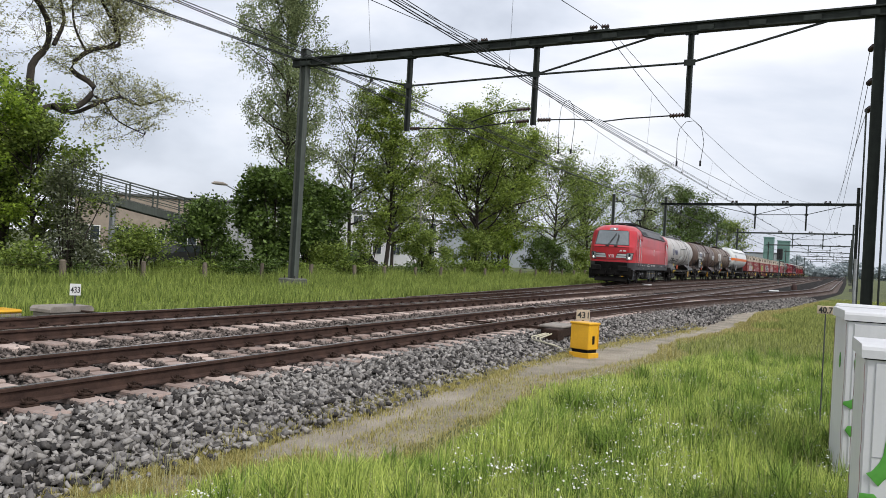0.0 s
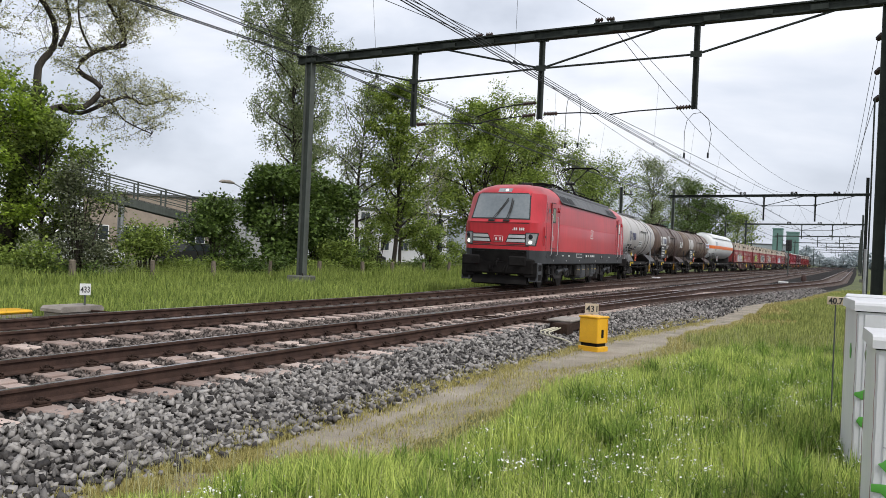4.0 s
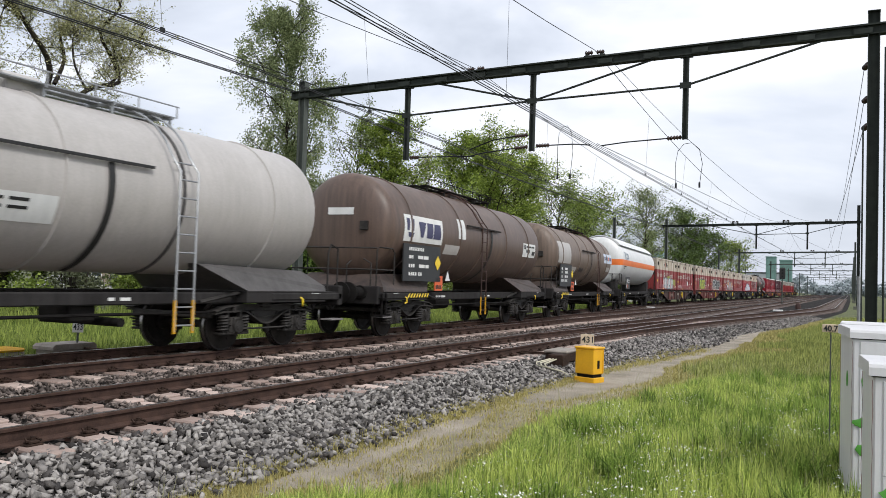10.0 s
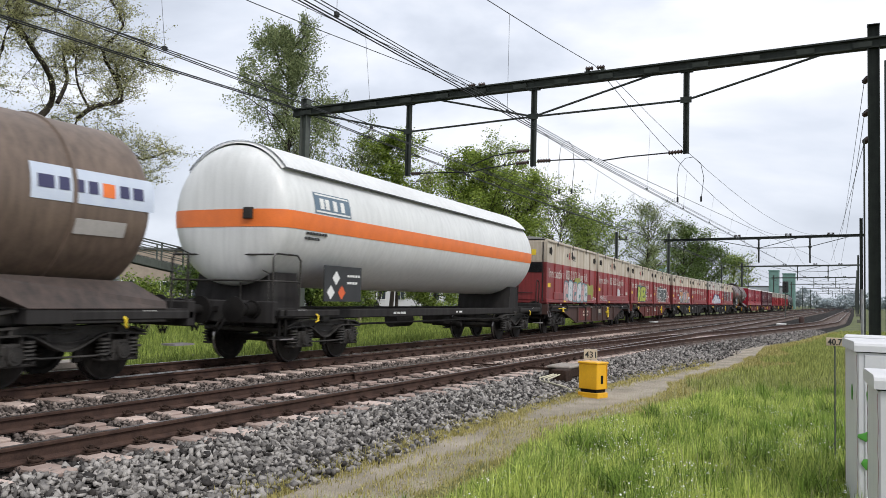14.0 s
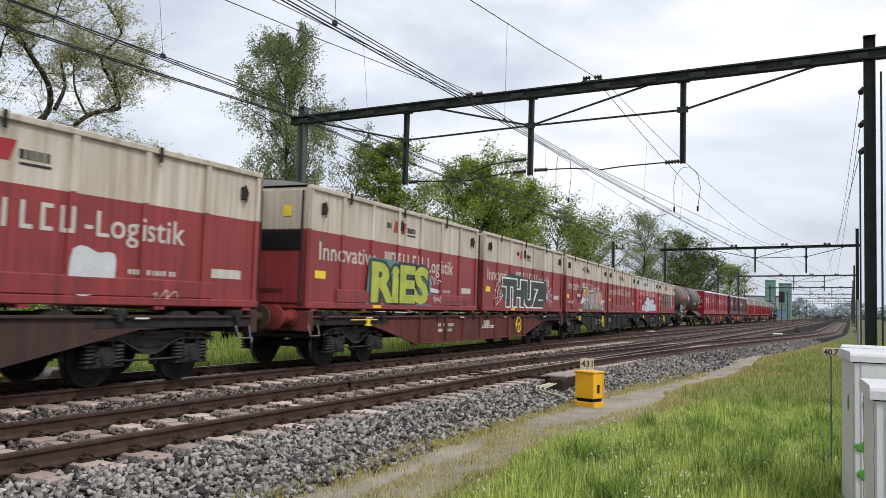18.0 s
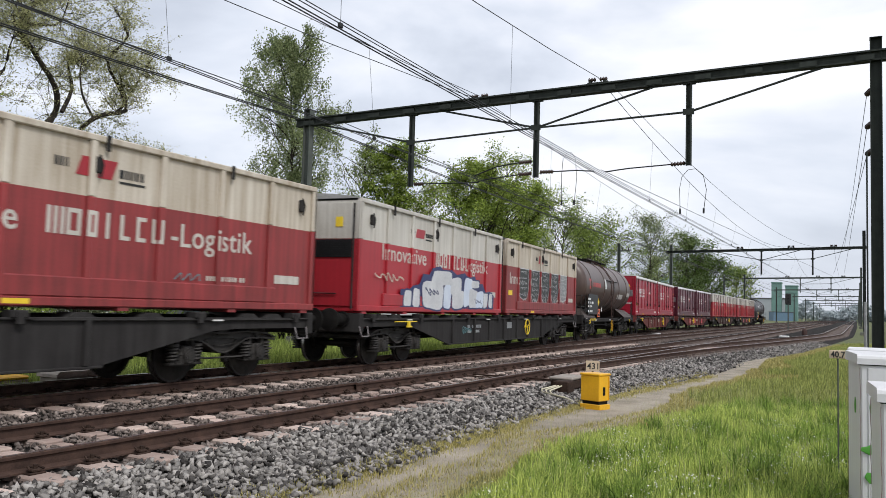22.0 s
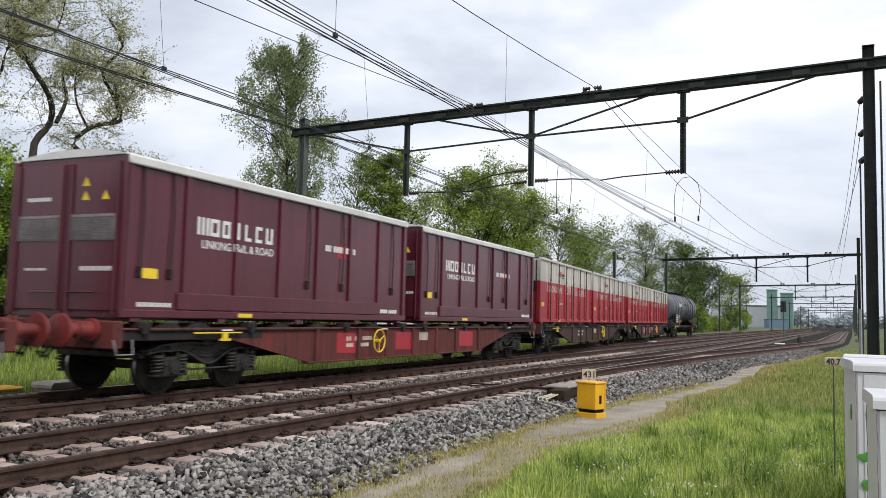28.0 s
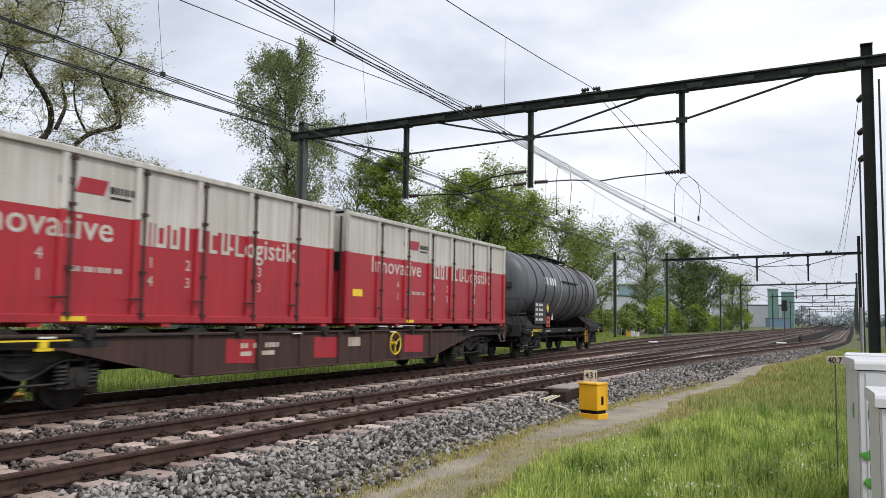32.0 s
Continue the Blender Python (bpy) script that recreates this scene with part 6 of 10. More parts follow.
def container(style, label, m_low, m_up, m_roof, clean=False):
    """A ribbed box with swing doors; its own space has the middle at 0 and the wagon's rails at z = 0."""
    c = thing("swap_container", label, "container", "containers on the train")
    h = 4.6 if style in ("crimson", "purple") else CL / 2
    two = style in ("old", "rods")
    zs = CS if two else C1 - 0.02
    g = Geo()
    g.box(-CW + 0.05, CW - 0.05, -h + 0.04, h - 0.04, C0 + 0.05, zs)
    part("lower_panel", g, m_low, c, "red lower panels" if two else "")
    if two:
        g = Geo()
        g.box(-CW + 0.05, CW - 0.05, -h + 0.04, h - 0.04, zs, C1 - 0.05)
        part("upper_panel", g, m_up, c, "pale upper panels")
    # posts, rails
    nribs = 7
    ys = [-h + 0.06 + (2 * h - 0.12) * k / nribs for k in range(nribs + 1)]
    for s in (-1, 1):
        for k, y in enumerate(ys):
            wd = 0.08 if k in (0, nribs) else 0.06
            xa, xb = (CW - 0.055, CW) if s > 0 else (-CW, -CW + 0.055)
            g = Geo()
            g.box(xa, xb, y - wd, y + wd, C0 + 0.04, zs, 0.014)
            r = part("rib", g, m_low, c)
            if two:
                g = Geo()
                g.box(xa, xb, y - wd, y + wd, zs, C1 - 0.06, 0.014)
                part("rib_top", g, m_up, r)
        g = Geo()
        xa, xb = (CW - 0.07, CW + 0.01) if s > 0 else (-CW - 0.01, -CW + 0.07)
        g.box(xa, xb, -h, h, C0, C0 + 0.13, 0.015)
        if style in ("old", "crimson", "purple"):
            g.box(xa, xb - 0.004, -h + 1.2, h - 1.2, C0 + 0.13, C0 + 0.42, 0.02)
        part("bottom_rail", g, m_low, c)
        g = Geo()
        g.box(xa, xb, -h, h, C1 - 0.10, C1, 0.015)
        part("top_rail", g, m_up if two else m_roof, c)
    g = Geo()
    g.box(-CW + 0.02, CW - 0.02, -h + 0.02, h - 0.02, C0, C0 + 0.06)
    for y in (-h + 0.3, -h / 2, 0, h / 2, h - 0.3):
        g.box(-CW + 0.02, CW - 0.01, y - 0.1, y + 0.1, C0 - 0.055, C0)
    part("floor_frame", g, m_low, c)
    # arched tarpaulin roof
    g = Geo()
    k = 10
    for y in (-h + 0.01, h - 0.01):
        for i in range(k + 1):
            x = -CW + 2 * CW * i / k
            g.v.append((x, y, C1 - 0.01 + 0.13 * (1 - (x / CW) ** 2)))
    for i in range(k):
        g.f.append((i, i + 1, k + 2 + i, k + 1 + i))
    g.f.append(tuple(range(k + 1))[::-1])
    g.f.append(tuple(range(k + 1, 2 * k + 2)))
    if not two:
        for s in (-1, 1):
            g.box(s * CW - 0.035, s * CW + 0.035, -h, h, C1 - 0.16, C1 - 0.02, 0.02)
    part("tarpaulin", g, m_roof, c, smooth=40)
    # end doors
    for e in (-1, 1):
        for s in (-1, 1):
            g = Geo()
            ya, yb = (-h - 0.0, -h + 0.05) if e < 0 else (h - 0.05, h)
            x0, x1 = (0.02, CW - 0.10) if s > 0 else (-CW + 0.10, -0.02)
            g.box(x0, x1, ya, yb, C0 + 0.1, zs if two else C1 - 0.1, 0.01)
            d = part("end_door", g, m_low, c)
            if two:
                g = Geo()
                g.box(x0, x1, ya, yb, zs, C1 - 0.1, 0.01)
                part("upper_field", g, m_up, d)
            yo = ya - 0.02 if e < 0 else yb - 0.02
            g = Geo()
            g.box(x0 + 0.10, x1 - 0.10, yo, yo + 0.04, 2.42, 2.82, 0.0)
            for q in range(9):
                g.box(x0 + 0.12, x1 - 0.12, yo - 0.012 if e < 0 else yo + 0.03, yo + 0.01 if e < 0 else yo + 0.052, 2.45 + 0.04 * q, 2.465 + 0.04 * q)
            part("door_grille", g, M_GRILLE if two else M_MESHGREY, d, "dark louvred panel" if two else "grey mesh panel")
        for x in (-0.10, 0.10, -CW + 0.16, CW - 0.16):
            g = Geo().cyl((x, e * (h + 0.02), C0 + 0.05), (x, e * (h + 0.02), C1 - 0.12), 0.022, 6)
            if abs(x) < 0.2:
                g.tube([(x, e * (h + 0.03), 1.62), (x * 7, e * (h + 0.03), 1.62)], 0.014, 5)
            part("locking_bar", g, m_low if not two else M_FRAME, c, smooth=40)
        for s in (-1, 1):
            xa, xb = (CW - 0.10, CW) if s > 0 else (-CW, -CW + 0.10)
            ya, yb = (h - 0.055, h + 0.012) if e > 0 else (-h - 0.012, -h + 0.055)
            post = part("corner_post", Geo().box(xa, xb, ya, yb, C0, zs if two else C1 - 0.03, 0.014), m_low, c)
            if two:
                part("post_top", Geo().box(xa, xb, ya, yb, zs, C1 - 0.03, 0.014), m_up, post)
        if not two and e < 0:
            for x, z in ((0.40, 3.32), (0.40, 3.10), (0.82, 3.10)):
                part("warning_label", Geo().add([(x - 0.085, -h - 0.008, z - 0.06), (x + 0.085, -h - 0.008, z - 0.06), (x, -h - 0.008, z + 0.09)], [(0, 1, 2)]), M_YELSIGN, c, "yellow warning triangle")
            g = Geo()
            for k in range(9):
                g.box(-0.88 + 0.06 * k, -0.84 + 0.06 * k, -h - 0.008, -h, 3.05, 3.11)
                g.box(0.36 + 0.075 * k, 0.41 + 0.075 * k, -h - 0.008, -h, 1.95, 2.02)
                g.box(-0.86 + 0.055 * k, -0.825 + 0.055 * k, -h - 0.008, -h, 1.95, 1.99)
            part("end_print", g, M_WHITE, c, "small white print on the doors")["kind"] = "stuff"
        if two:
            g = Geo()
            g.box(0.62, 0.80, -h - 0.012, -h + 0.01, 3.1, 3.32) if e < 0 else g.box(0.62, 0.8, h - 0.01, h + 0.012, 3.1, 3.32)
            part("warning_label", g, M_YELSIGN, c, "yellow warning label")
    if style == "rods":
        for k in (1, 2, 3, 4, 5, 6):
            y = ys[k] + 0.12
            g = Geo()
            g.cyl((CW + 0.015, y, C0 + 0.05), (CW + 0.015, y, C1 - 0.1), 0.022, 6)
            for z in (1.35, 2.0, 2.9, 3.55):
                g.box(CW - 0.02, CW + 0.04, y - 0.05, y + 0.05, z, z + 0.05)
            g.tube([(CW + 0.03, y, 1.62), (CW + 0.05, y - 0.32, 1.60)], 0.016, 5)
            part("locking_rod", g, M_FRAMEB, c, "vertical locking rod", smooth=40)
        for y, pair in ((-2.42, "41"), (-0.40, "14"), (0.42, "23"), (2.30, "33")):
            for k, ch in enumerate(pair):
                lettering("figure", ch, 0.24, Matrix.Translation((CW - 0.046, y, 2.12 - 0.29 * k)) @ SIDE, M_CWHITE2, c, "small white figure")
    if style == "old":
        for y in (-h + 0.55, -0.6, h - 0.5):
            g = Geo().box(CW - 0.05, CW + 0.03, y - 0.05, y + 0.05, 3.18, 3.42, 0.015)
            g.tube([(CW + 0.02, y, 3.45), (CW + 0.04, y + 0.05, 3.30), (CW + 0.02, y + 0.03, 3.12)], 0.016, 5)
            part("tarpaulin_catch", g, M_FRAME, c, "rusty tarpaulin catch")
        for k in (1, 3, 5):
            part("roof_clasp", Geo().box(CW + 0.0, CW + 0.03, ys[k] + 0.18, ys[k] + 0.26, C1 - 0.22, C1 + 0.02, 0.01), M_FRAME, c)
        g = Geo()
        g.box(CW - 0.052, CW - 0.040, ys[6] + 0.2, ys[6] + 0.95, 1.74, 1.90)
        part("number_label", g, M_CWHITE2, c, "pale number label")
    if style in ("crimson", "purple"):
        for y in (-h + 0.35, -h + 1.0, 0.3, 1.6, 3.9):
            g = Geo()
            g.tube([(CW - 0.03, y, C1 - 0.15), (CW - 0.01, y + 0.03, 2.9), (CW - 0.01, y, 2.05)], 0.014, 5)
            g.box(CW - 0.05, CW + 0.01, y - 0.035, y + 0.035, 1.86, 2.04, 0.01)
            part("lashing_strap", g, M_FRAME, c, "dark lashing strap")
    if not clean:
        g = Geo()
        g.box(CW - 0.06, CW - 0.042, -h + 0.35, -h + 0.75, 1.86, 2.02)
        g.box(CW - 0.0, CW + 0.014, 0.8 - h / 2 - 0.4, 0.8 - h / 2, C0 + 0.03, C0 + 0.10)
        part("yellow_label", g, M_YELSIGN, c, "yellow weight label")
    xw = CW - 0.046
    if two:
        g = Geo()
        e0 = -1.30 if style == "old" and not clean else -2.1
        k = 1.0 if style == "old" and not clean else 0.8
        bars(g, e0, 3.2, 0.13 * k, [0.055, 0.05, 0.02, 0.025], 0.025, xw)
        bars(g, e0 + 1.12 * k, 3.17, 0.13 * k, [0.08, 0.05, 0.04, 0.03, 0.045, 0.02, 0.05], 0.025, xw)
        bars(g, e0 + 1.12 * k, 3.09, 0.035, [0.5 * k], 0.025, xw)
        part("owner_word", g, M_INK, c, "small black owner lettering")
        g = Geo()
        g.prism([(e0 + 0.35 * k, 3.12), (e0 + 0.98 * k, 3.12), (e0 + 1.08 * k, 3.12 + 0.28 * k), (e0 + 0.45 * k, 3.12 + 0.28 * k)], xw - 0.004, xw + 0.004)
        part("owner_emblem", g, M_CRED2, c, "small red slanted emblem")
        zb, ya, yb, yc = (2.25, -4.3, -1.38, 0.92) if style == "old" and not clean else (2.45, -3.62, -0.6, 1.45)
        mt = M_CWHITE2 if style == "old" else m_up
        RW, RH, RL = ys[1:-1], 0.06, CW - 0.001 - xw
        so = lettering("slogan", "Innovative", 0.54, Matrix.Translation((xw, ya, zb)) @ SIDE, mt, c, "pale slogan lettering", 0.004, 1.04, width=2.5)
        over_ribs(so, RW, RH, RL)
        g = Geo()
        word_shapes(g, yb, zb, 0.38, 2.15, xw)
        so = part("brand_word", g, mt, c, "pale brand lettering as plain strokes")
        so["kind"] = "stuff"
        over_ribs(so, RW, RH, RL)
        so = lettering("slogan", "-Logistik", 0.54, Matrix.Translation((xw, yc, zb)) @ SIDE, mt, c, "pale slogan lettering", 0.004, 1.04, width=1.98)
        over_ribs(so, RW, RH, RL)
        g = Geo()
        bars(g, 1.75 if style == "old" else -1.9, 1.72 if style == "old" else 1.98, 0.08, [0.055, 0.05, 0.05, -0.02, 0.05, 0.05, 0.02, 0.02, 0.05, 0.05, 0.05, -0.02, 0.05, 0.05], 0.03, xw)
        part("small_print", g, mt, c, "small pale line of lettering")["kind"] = "stuff"
    else:
        g = Geo()
        word_shapes(g, -3.0, 2.66, 0.30, 2.15, xw)
        over_ribs(part("brand_bars", g, M_WHITE, c, "white brand lettering as bars"), ys[1:-1], 0.06, CW - 0.001 - xw)
        over_ribs(lettering("slogan", "LINKING RAIL & ROAD", 0.2, Matrix.Translation((xw, -2.86, 2.44)) @ SIDE, M_WHITE, c, "white slogan lettering", 0.002, width=2.0), ys[1:-1], 0.06, CW - 0.001 - xw)
        g = Geo()
        bars(g, 0.95, 2.70, 0.13, [0.07, 0.06, 0.02, 0.02, -0.05, 0.08, 0.06, 0.05, 0.07, 0.07, -0.05, 0.08, 0.05, 0.06, 0.06, 0.07], 0.02, xw)
        part("owner_word", g, M_WHITE, c, "white owner lettering as bars")
        g = Geo()
        g.box(xw - 0.006, xw + 0.001, 1.42, 1.78, 2.58, 2.88)
        part("owner_emblem", g, M_CRED2, c, "small bright red square")
        g = Geo()
        bars(g, -h + 0.35, 1.42, 0.07, [0.05] * 10, 0.025, CW - 0.046)
        bars(g, h - 1.3, 1.42, 0.09, [0.07] * 4 + [-0.03] + [0.05] * 6, 0.02, CW + 0.012)
        part("small_print", g, M_WHITE, c)
    return c


old = container("old", "weathered red and cream swap container with ribbed sides", M_CRED, M_CCREAM, M_TARP)
rods = container("rods", "bright red and off-white container with locking rods", M_CRED2, M_CWHITE2, M_TARP)
crim = container("crimson", "crimson ribbed container with white tarpaulin edge", M_CRIMSON, M_CRIMSON, M_TARPW)
purp = container("purple", "aubergine ribbed container with white tarpaulin edge", M_PURPLE, M_PURPLE, M_TARPW)
newer = container("old", "red and white swap container with ribbed sides", M_CRED2, M_CWHITE2, M_TARP, True)
FRAMES = (M_FRAMEB, M_FRAMER, M_FRAME, M_FRAME, M_FRAMER, M_FRAMER, M_FRAMEB, M_FRAMEB)
FLABEL = ("rusty brown container wagon", "rusty red container wagon", "dark grey container wagon", "black container wagon", "red and brown container wagon", "red and brown container wagon", "reddish brown container wagon", "reddish brown container wagon")
used = set()
CONT = {}
for i in range(8):
    uc = 92.65 + 21.06 * i + (15.06 if i > 3 else 0) + (-0.1, -0.25, -0.58, -0.6, 0.05, 0.02, -0.2, -0.15)[i]
    flat_wagon(uc, FRAMES[i], FLABEL[i] + " with fish-bellied sill", (2.35, 3.6, -1.85, 2.35, 2.35, -1.9, 2.35, 2.35)[i])
    for j, dy in enumerate((-5.04, 5.05)):
        proto = old if i < 3 else (newer if (i, j) == (3, 0) else old) if i == 3 else crim if i == 4 else purp if i == 5 else rods
        c = proto if proto.name not in used else copy_thing(proto, pose(0, 0, 0))
        used.add(proto.name)
        CONT[(i, j)] = c
        MOVING.append((c, uc, 7.45, dy - (0.32 if (i, j) == (4, 1) else 0.0)))

# ---------------------------------------------------------------- spray paint on the containers
SX = CW + 0.006
M_GREYSPRAY = mat("grey_spray", (0.30, 0.31, 0.31), (0.2, 0.21, 0.21), 0.55, bump=0)
M_TEAL = mat("teal_spray", (0.10, 0.22, 0.24), (0.07, 0.17, 0.19), 0.55, bump=0)
M_OLIVE = mat("olive_spray", (0.30, 0.30, 0.045), (0.22, 0.22, 0.035), 0.55, bump=0)
M_ORSPRAY = mat("orange_spray", (0.62, 0.30, 0.12), (0.5, 0.23, 0.09), 0.55, bump=0)
M_WSPRAY = mat("white_spray", (0.62, 0.63, 0.64), (0.46, 0.47, 0.49), 0.55, 0, 1.5, 20, 0)


def patch(c, name, outline, x, material, label=""):
    """A flat sprayed field; outline in (y, z)."""
    g = Geo()
    g.prism(outline, x, x + 0.003)
    return part(name, g, material, c, label)


def blob(cy, cz, w, h, wob, seed, n=26, square=5.5, shear=0.12):
    r = random.Random(seed)
    ph = [r.uniform(0, 6.28) for _ in range(3)]
    out = []
    for k in range(n):
        a = 2 * math.pi * k / n
        ca, sa = math.cos(a), math.sin(a)
        q = (abs(ca) ** square + abs(sa) ** square) ** (-1 / square)
        q *= 1 + wob * (math.sin(2 * a + ph[0]) + 0.7 * math.sin(3 * a + ph[1]) + 0.4 * math.sin(5 * a + ph[2]))
        z = cz + h / 2 * q * sa
        out.append((cy + w / 2 * q * ca + shear * (z - cz), z))
    return out


def piece(c, shapes, edge, seed, label, rim=0.05, notched=True):
    """Rounded letter-like fields, each over a wider outline field."""
    for k, (cy, cz, w, h, m) in enumerate(shapes):
        o = patch(c, "graffiti_outline", blob(cy, cz, w + 2 * rim, h + 2 * rim, 0.05, seed + k), SX + 0.0006 * k, edge, label)
        patch(o, "graffiti_fill", blob(cy, cz, w, h, 0.05, seed + k), SX + 0.0036 + 0.0006 * k, m)
        if not notched:
            continue
        # inner strokes and a light glint make each field read as a letter
        x = SX + 0.0072 + 0.0006 * k
        q = random.Random(seed + 7 * k)
        d = q.choice((-1, 1)) * 0.12 * w
        g = Geo().tube([(x, cy + d, cz + h * 0.5), (x, cy + d * 1.3, cz + h * 0.24), (x, cy - d * 0.6, cz + h * 0.12)], 0.03, 6)
        g.tube([(x, cy - d, cz - h * 0.5), (x, cy - d * 1.3, cz - h * 0.26), (x, cy + d * 0.6, cz - h * 0.14)], 0.03, 6)
        g.v = [(x + (v[0] - x) * 0.1, v[1], v[2]) for v in g.v]
        part("graffiti_stroke", g, edge, o)
        g = Geo().tube([(x, cy - w * 0.36, cz + h * 0.1), (x, cy - w * 0.33, cz + h * 0.3), (x, cy - w * 0.16, cz + h * 0.38)], 0.014, 5)
        g.v = [(x + (v[0] - x) * 0.1, v[1], v[2]) for v in g.v]
        part("graffiti_glint", g, M_WHITE, o)


def scrawl(c, y0, y1, z0, z1, n, seed, material, rad=0.012, x=None, label="sprayed scribble"):
    r = random.Random(seed)
    pts = []
    xx = SX if x is None else x
    n = n * 4
    w0, w1, p0, p1, p2 = r.uniform(2.2, 3.0), r.uniform(1.1, 1.7), r.uniform(0, 6), r.uniform(0, 6), r.uniform(0, 6)
    for k in range(n):
        u = k / (n - 1)
        a = u * n / 4
        swing = 0.5 + 0.5 * (0.75 * math.sin(w0 * a + p0) + 0.45 * math.sin(w1 * a * 1.9 + p1)) / 1.2
        pts.append((xx, y0 + (y1 - y0) * u + 0.09 * (z1 - z0) / 0.3 * math.sin(w0 * a + p2), z0 + (z1 - z0) * swing))
    g = Geo().tube(pts, rad, 4)
    g.v = [(xx + (v[0] - xx) * 0.25, v[1], v[2]) for v in g.v]
    return part("scribble", g, material, c, label)


# first wagon
A, B = CONT[(0, 0)], CONT[(0, 1)]
patch(A, "graffiti_cloud", blob(0.6, 2.12, 1.2, 0.5, 0.08, 3), SX - 0.004, M_OLIVE, "olive sprayed cloud")
patch(A, "graffiti_cloud", blob(3.2, 1.75, 1.5, 0.8, 0.12, 4), SX - 0.004, M_OLIVE, "olive sprayed cloud")
piece(A, [(-1.6, 1.72, 0.7, 0.8, M_ROSE), (-0.8, 1.75, 0.75, 0.85, M_WSPRAY), (0.05, 1.73, 0.7, 0.8, M_ROSE), (0.9, 1.72, 0.75, 0.82, M_WSPRAY), (1.65, 1.72, 0.6, 0.78, M_ROSE), (2.3, 1.70, 0.62, 0.75, M_WSPRAY)], M_TEAL, 11, "pink and white sprayed letters with teal shadows", 0.06)
for k, y in enumerate((-1.4, 0.1, 1.0, 2.35)):
    patch(A, "graffiti_shade", blob(y, 1.55 + 0.1 * (k % 2), 0.32, 0.16, 0.1, 30 + k), SX + 0.011, M_TEAL)
scrawl(A, 3.9, 4.7, 1.33, 1.55, 9, 5, M_WHITE)
scrawl(B, -4.3, -2.4, 1.33, 1.65, 15, 6, M_WHITE, 0.016)
patch(B, "paint_smear", blob(1.05, 1.72, 0.75, 0.7, 0.09, 7), SX - 0.004, M_WSPRAY, "whitish smear of paint")
scrawl(B, 2.2, 2.8, 1.33, 1.5, 7, 8, M_CCREAM)
# second wagon
C, D = CONT[(1, 0)], CONT[(1, 1)]
patch(C, "graffiti_cloud", [(-2.35, 1.36), (1.35, 1.36), (1.3, 2.0), (1.0, 2.36), (-0.4, 2.42), (-2.2, 2.45)], SX - 0.004, M_TEAL, "blue-grey sprayed edge")
letters_apart(lettering("graffiti", "RiES", 1.22, Matrix.Translation((SX + 0.001, -2.2, 1.46)) @ SIDE, M_DARKSPRAY, C, "lime-green sprayed letters with black outlines", 0.13, 1.0, 0.0, 3.4))
letters_apart(lettering("graffiti_fill", "RiES", 1.22, Matrix.Translation((SX + 0.004, -2.1, 1.46)) @ SIDE, M_LIME, C, "", 0.055, 1.0, 0.0, 3.2))
scrawl(C, 1.2, 1.9, 1.9, 2.15, 8, 21, M_PALEBLUE)
scrawl(C, 1.45, 2.0, 1.45, 1.65, 8, 22, M_PALEBLUE)
patch(C, "white_bar", [(1.25, 1.72), (1.75, 1.70), (1.75, 1.80), (1.25, 1.84)], SX, M_WSPRAY)
scrawl(C, 2.3, 3.3, 1.4, 1.55, 9, 23, M_DARKSPRAY)
scrawl(C, 3.6, 4.1, 1.4, 1.55, 7, 24, M_DARKSPRAY)
patch(D, "graffiti_cloud", [(-3.0, 1.38), (2.35, 1.40), (2.25, 2.45), (0.4, 2.40), (-2.2, 2.55), (-3.0, 2.2)], SX - 0.004, M_DARKSPRAY, "black sprayed field")
letters_apart(lettering("graffiti", "THUZ", 1.15, Matrix.Translation((SX + 0.001, -3.0, 1.48)) @ SIDE, M_WHITE, D, "black sprayed letters with white outlines", 0.125, 1.0, 0.0, 5.0))
letters_apart(lettering("graffiti_fill", "THUZ", 1.15, Matrix.Translation((SX + 0.004, -2.95, 1.48)) @ SIDE, M_DARKSPRAY, D, "", 0.07, 1.0, 0.0, 4.9))
for sgn, y0 in ((-1, -2.9), (1, 2.3)):
    g = Geo()
    for k in range(5):
        a = radians(-35 + 26 * k)
        g.tube([(SX, y0, 1.75), (SX, y0 + sgn * 0.9 * math.cos(a), 1.75 + 0.9 * math.sin(a) * 0.7)], 0.008, 4)
    for q in (0.3, 0.55, 0.8):
        g.tube([(SX, y0 + sgn * q * math.cos(radians(-35 + 26 * k)), 1.75 + q * 0.7 * math.sin(radians(-35 + 26 * k))) for k in range(5)], 0.007, 4)
    part("sprayed_web", g, M_WHITE, D, "white sprayed cobweb")
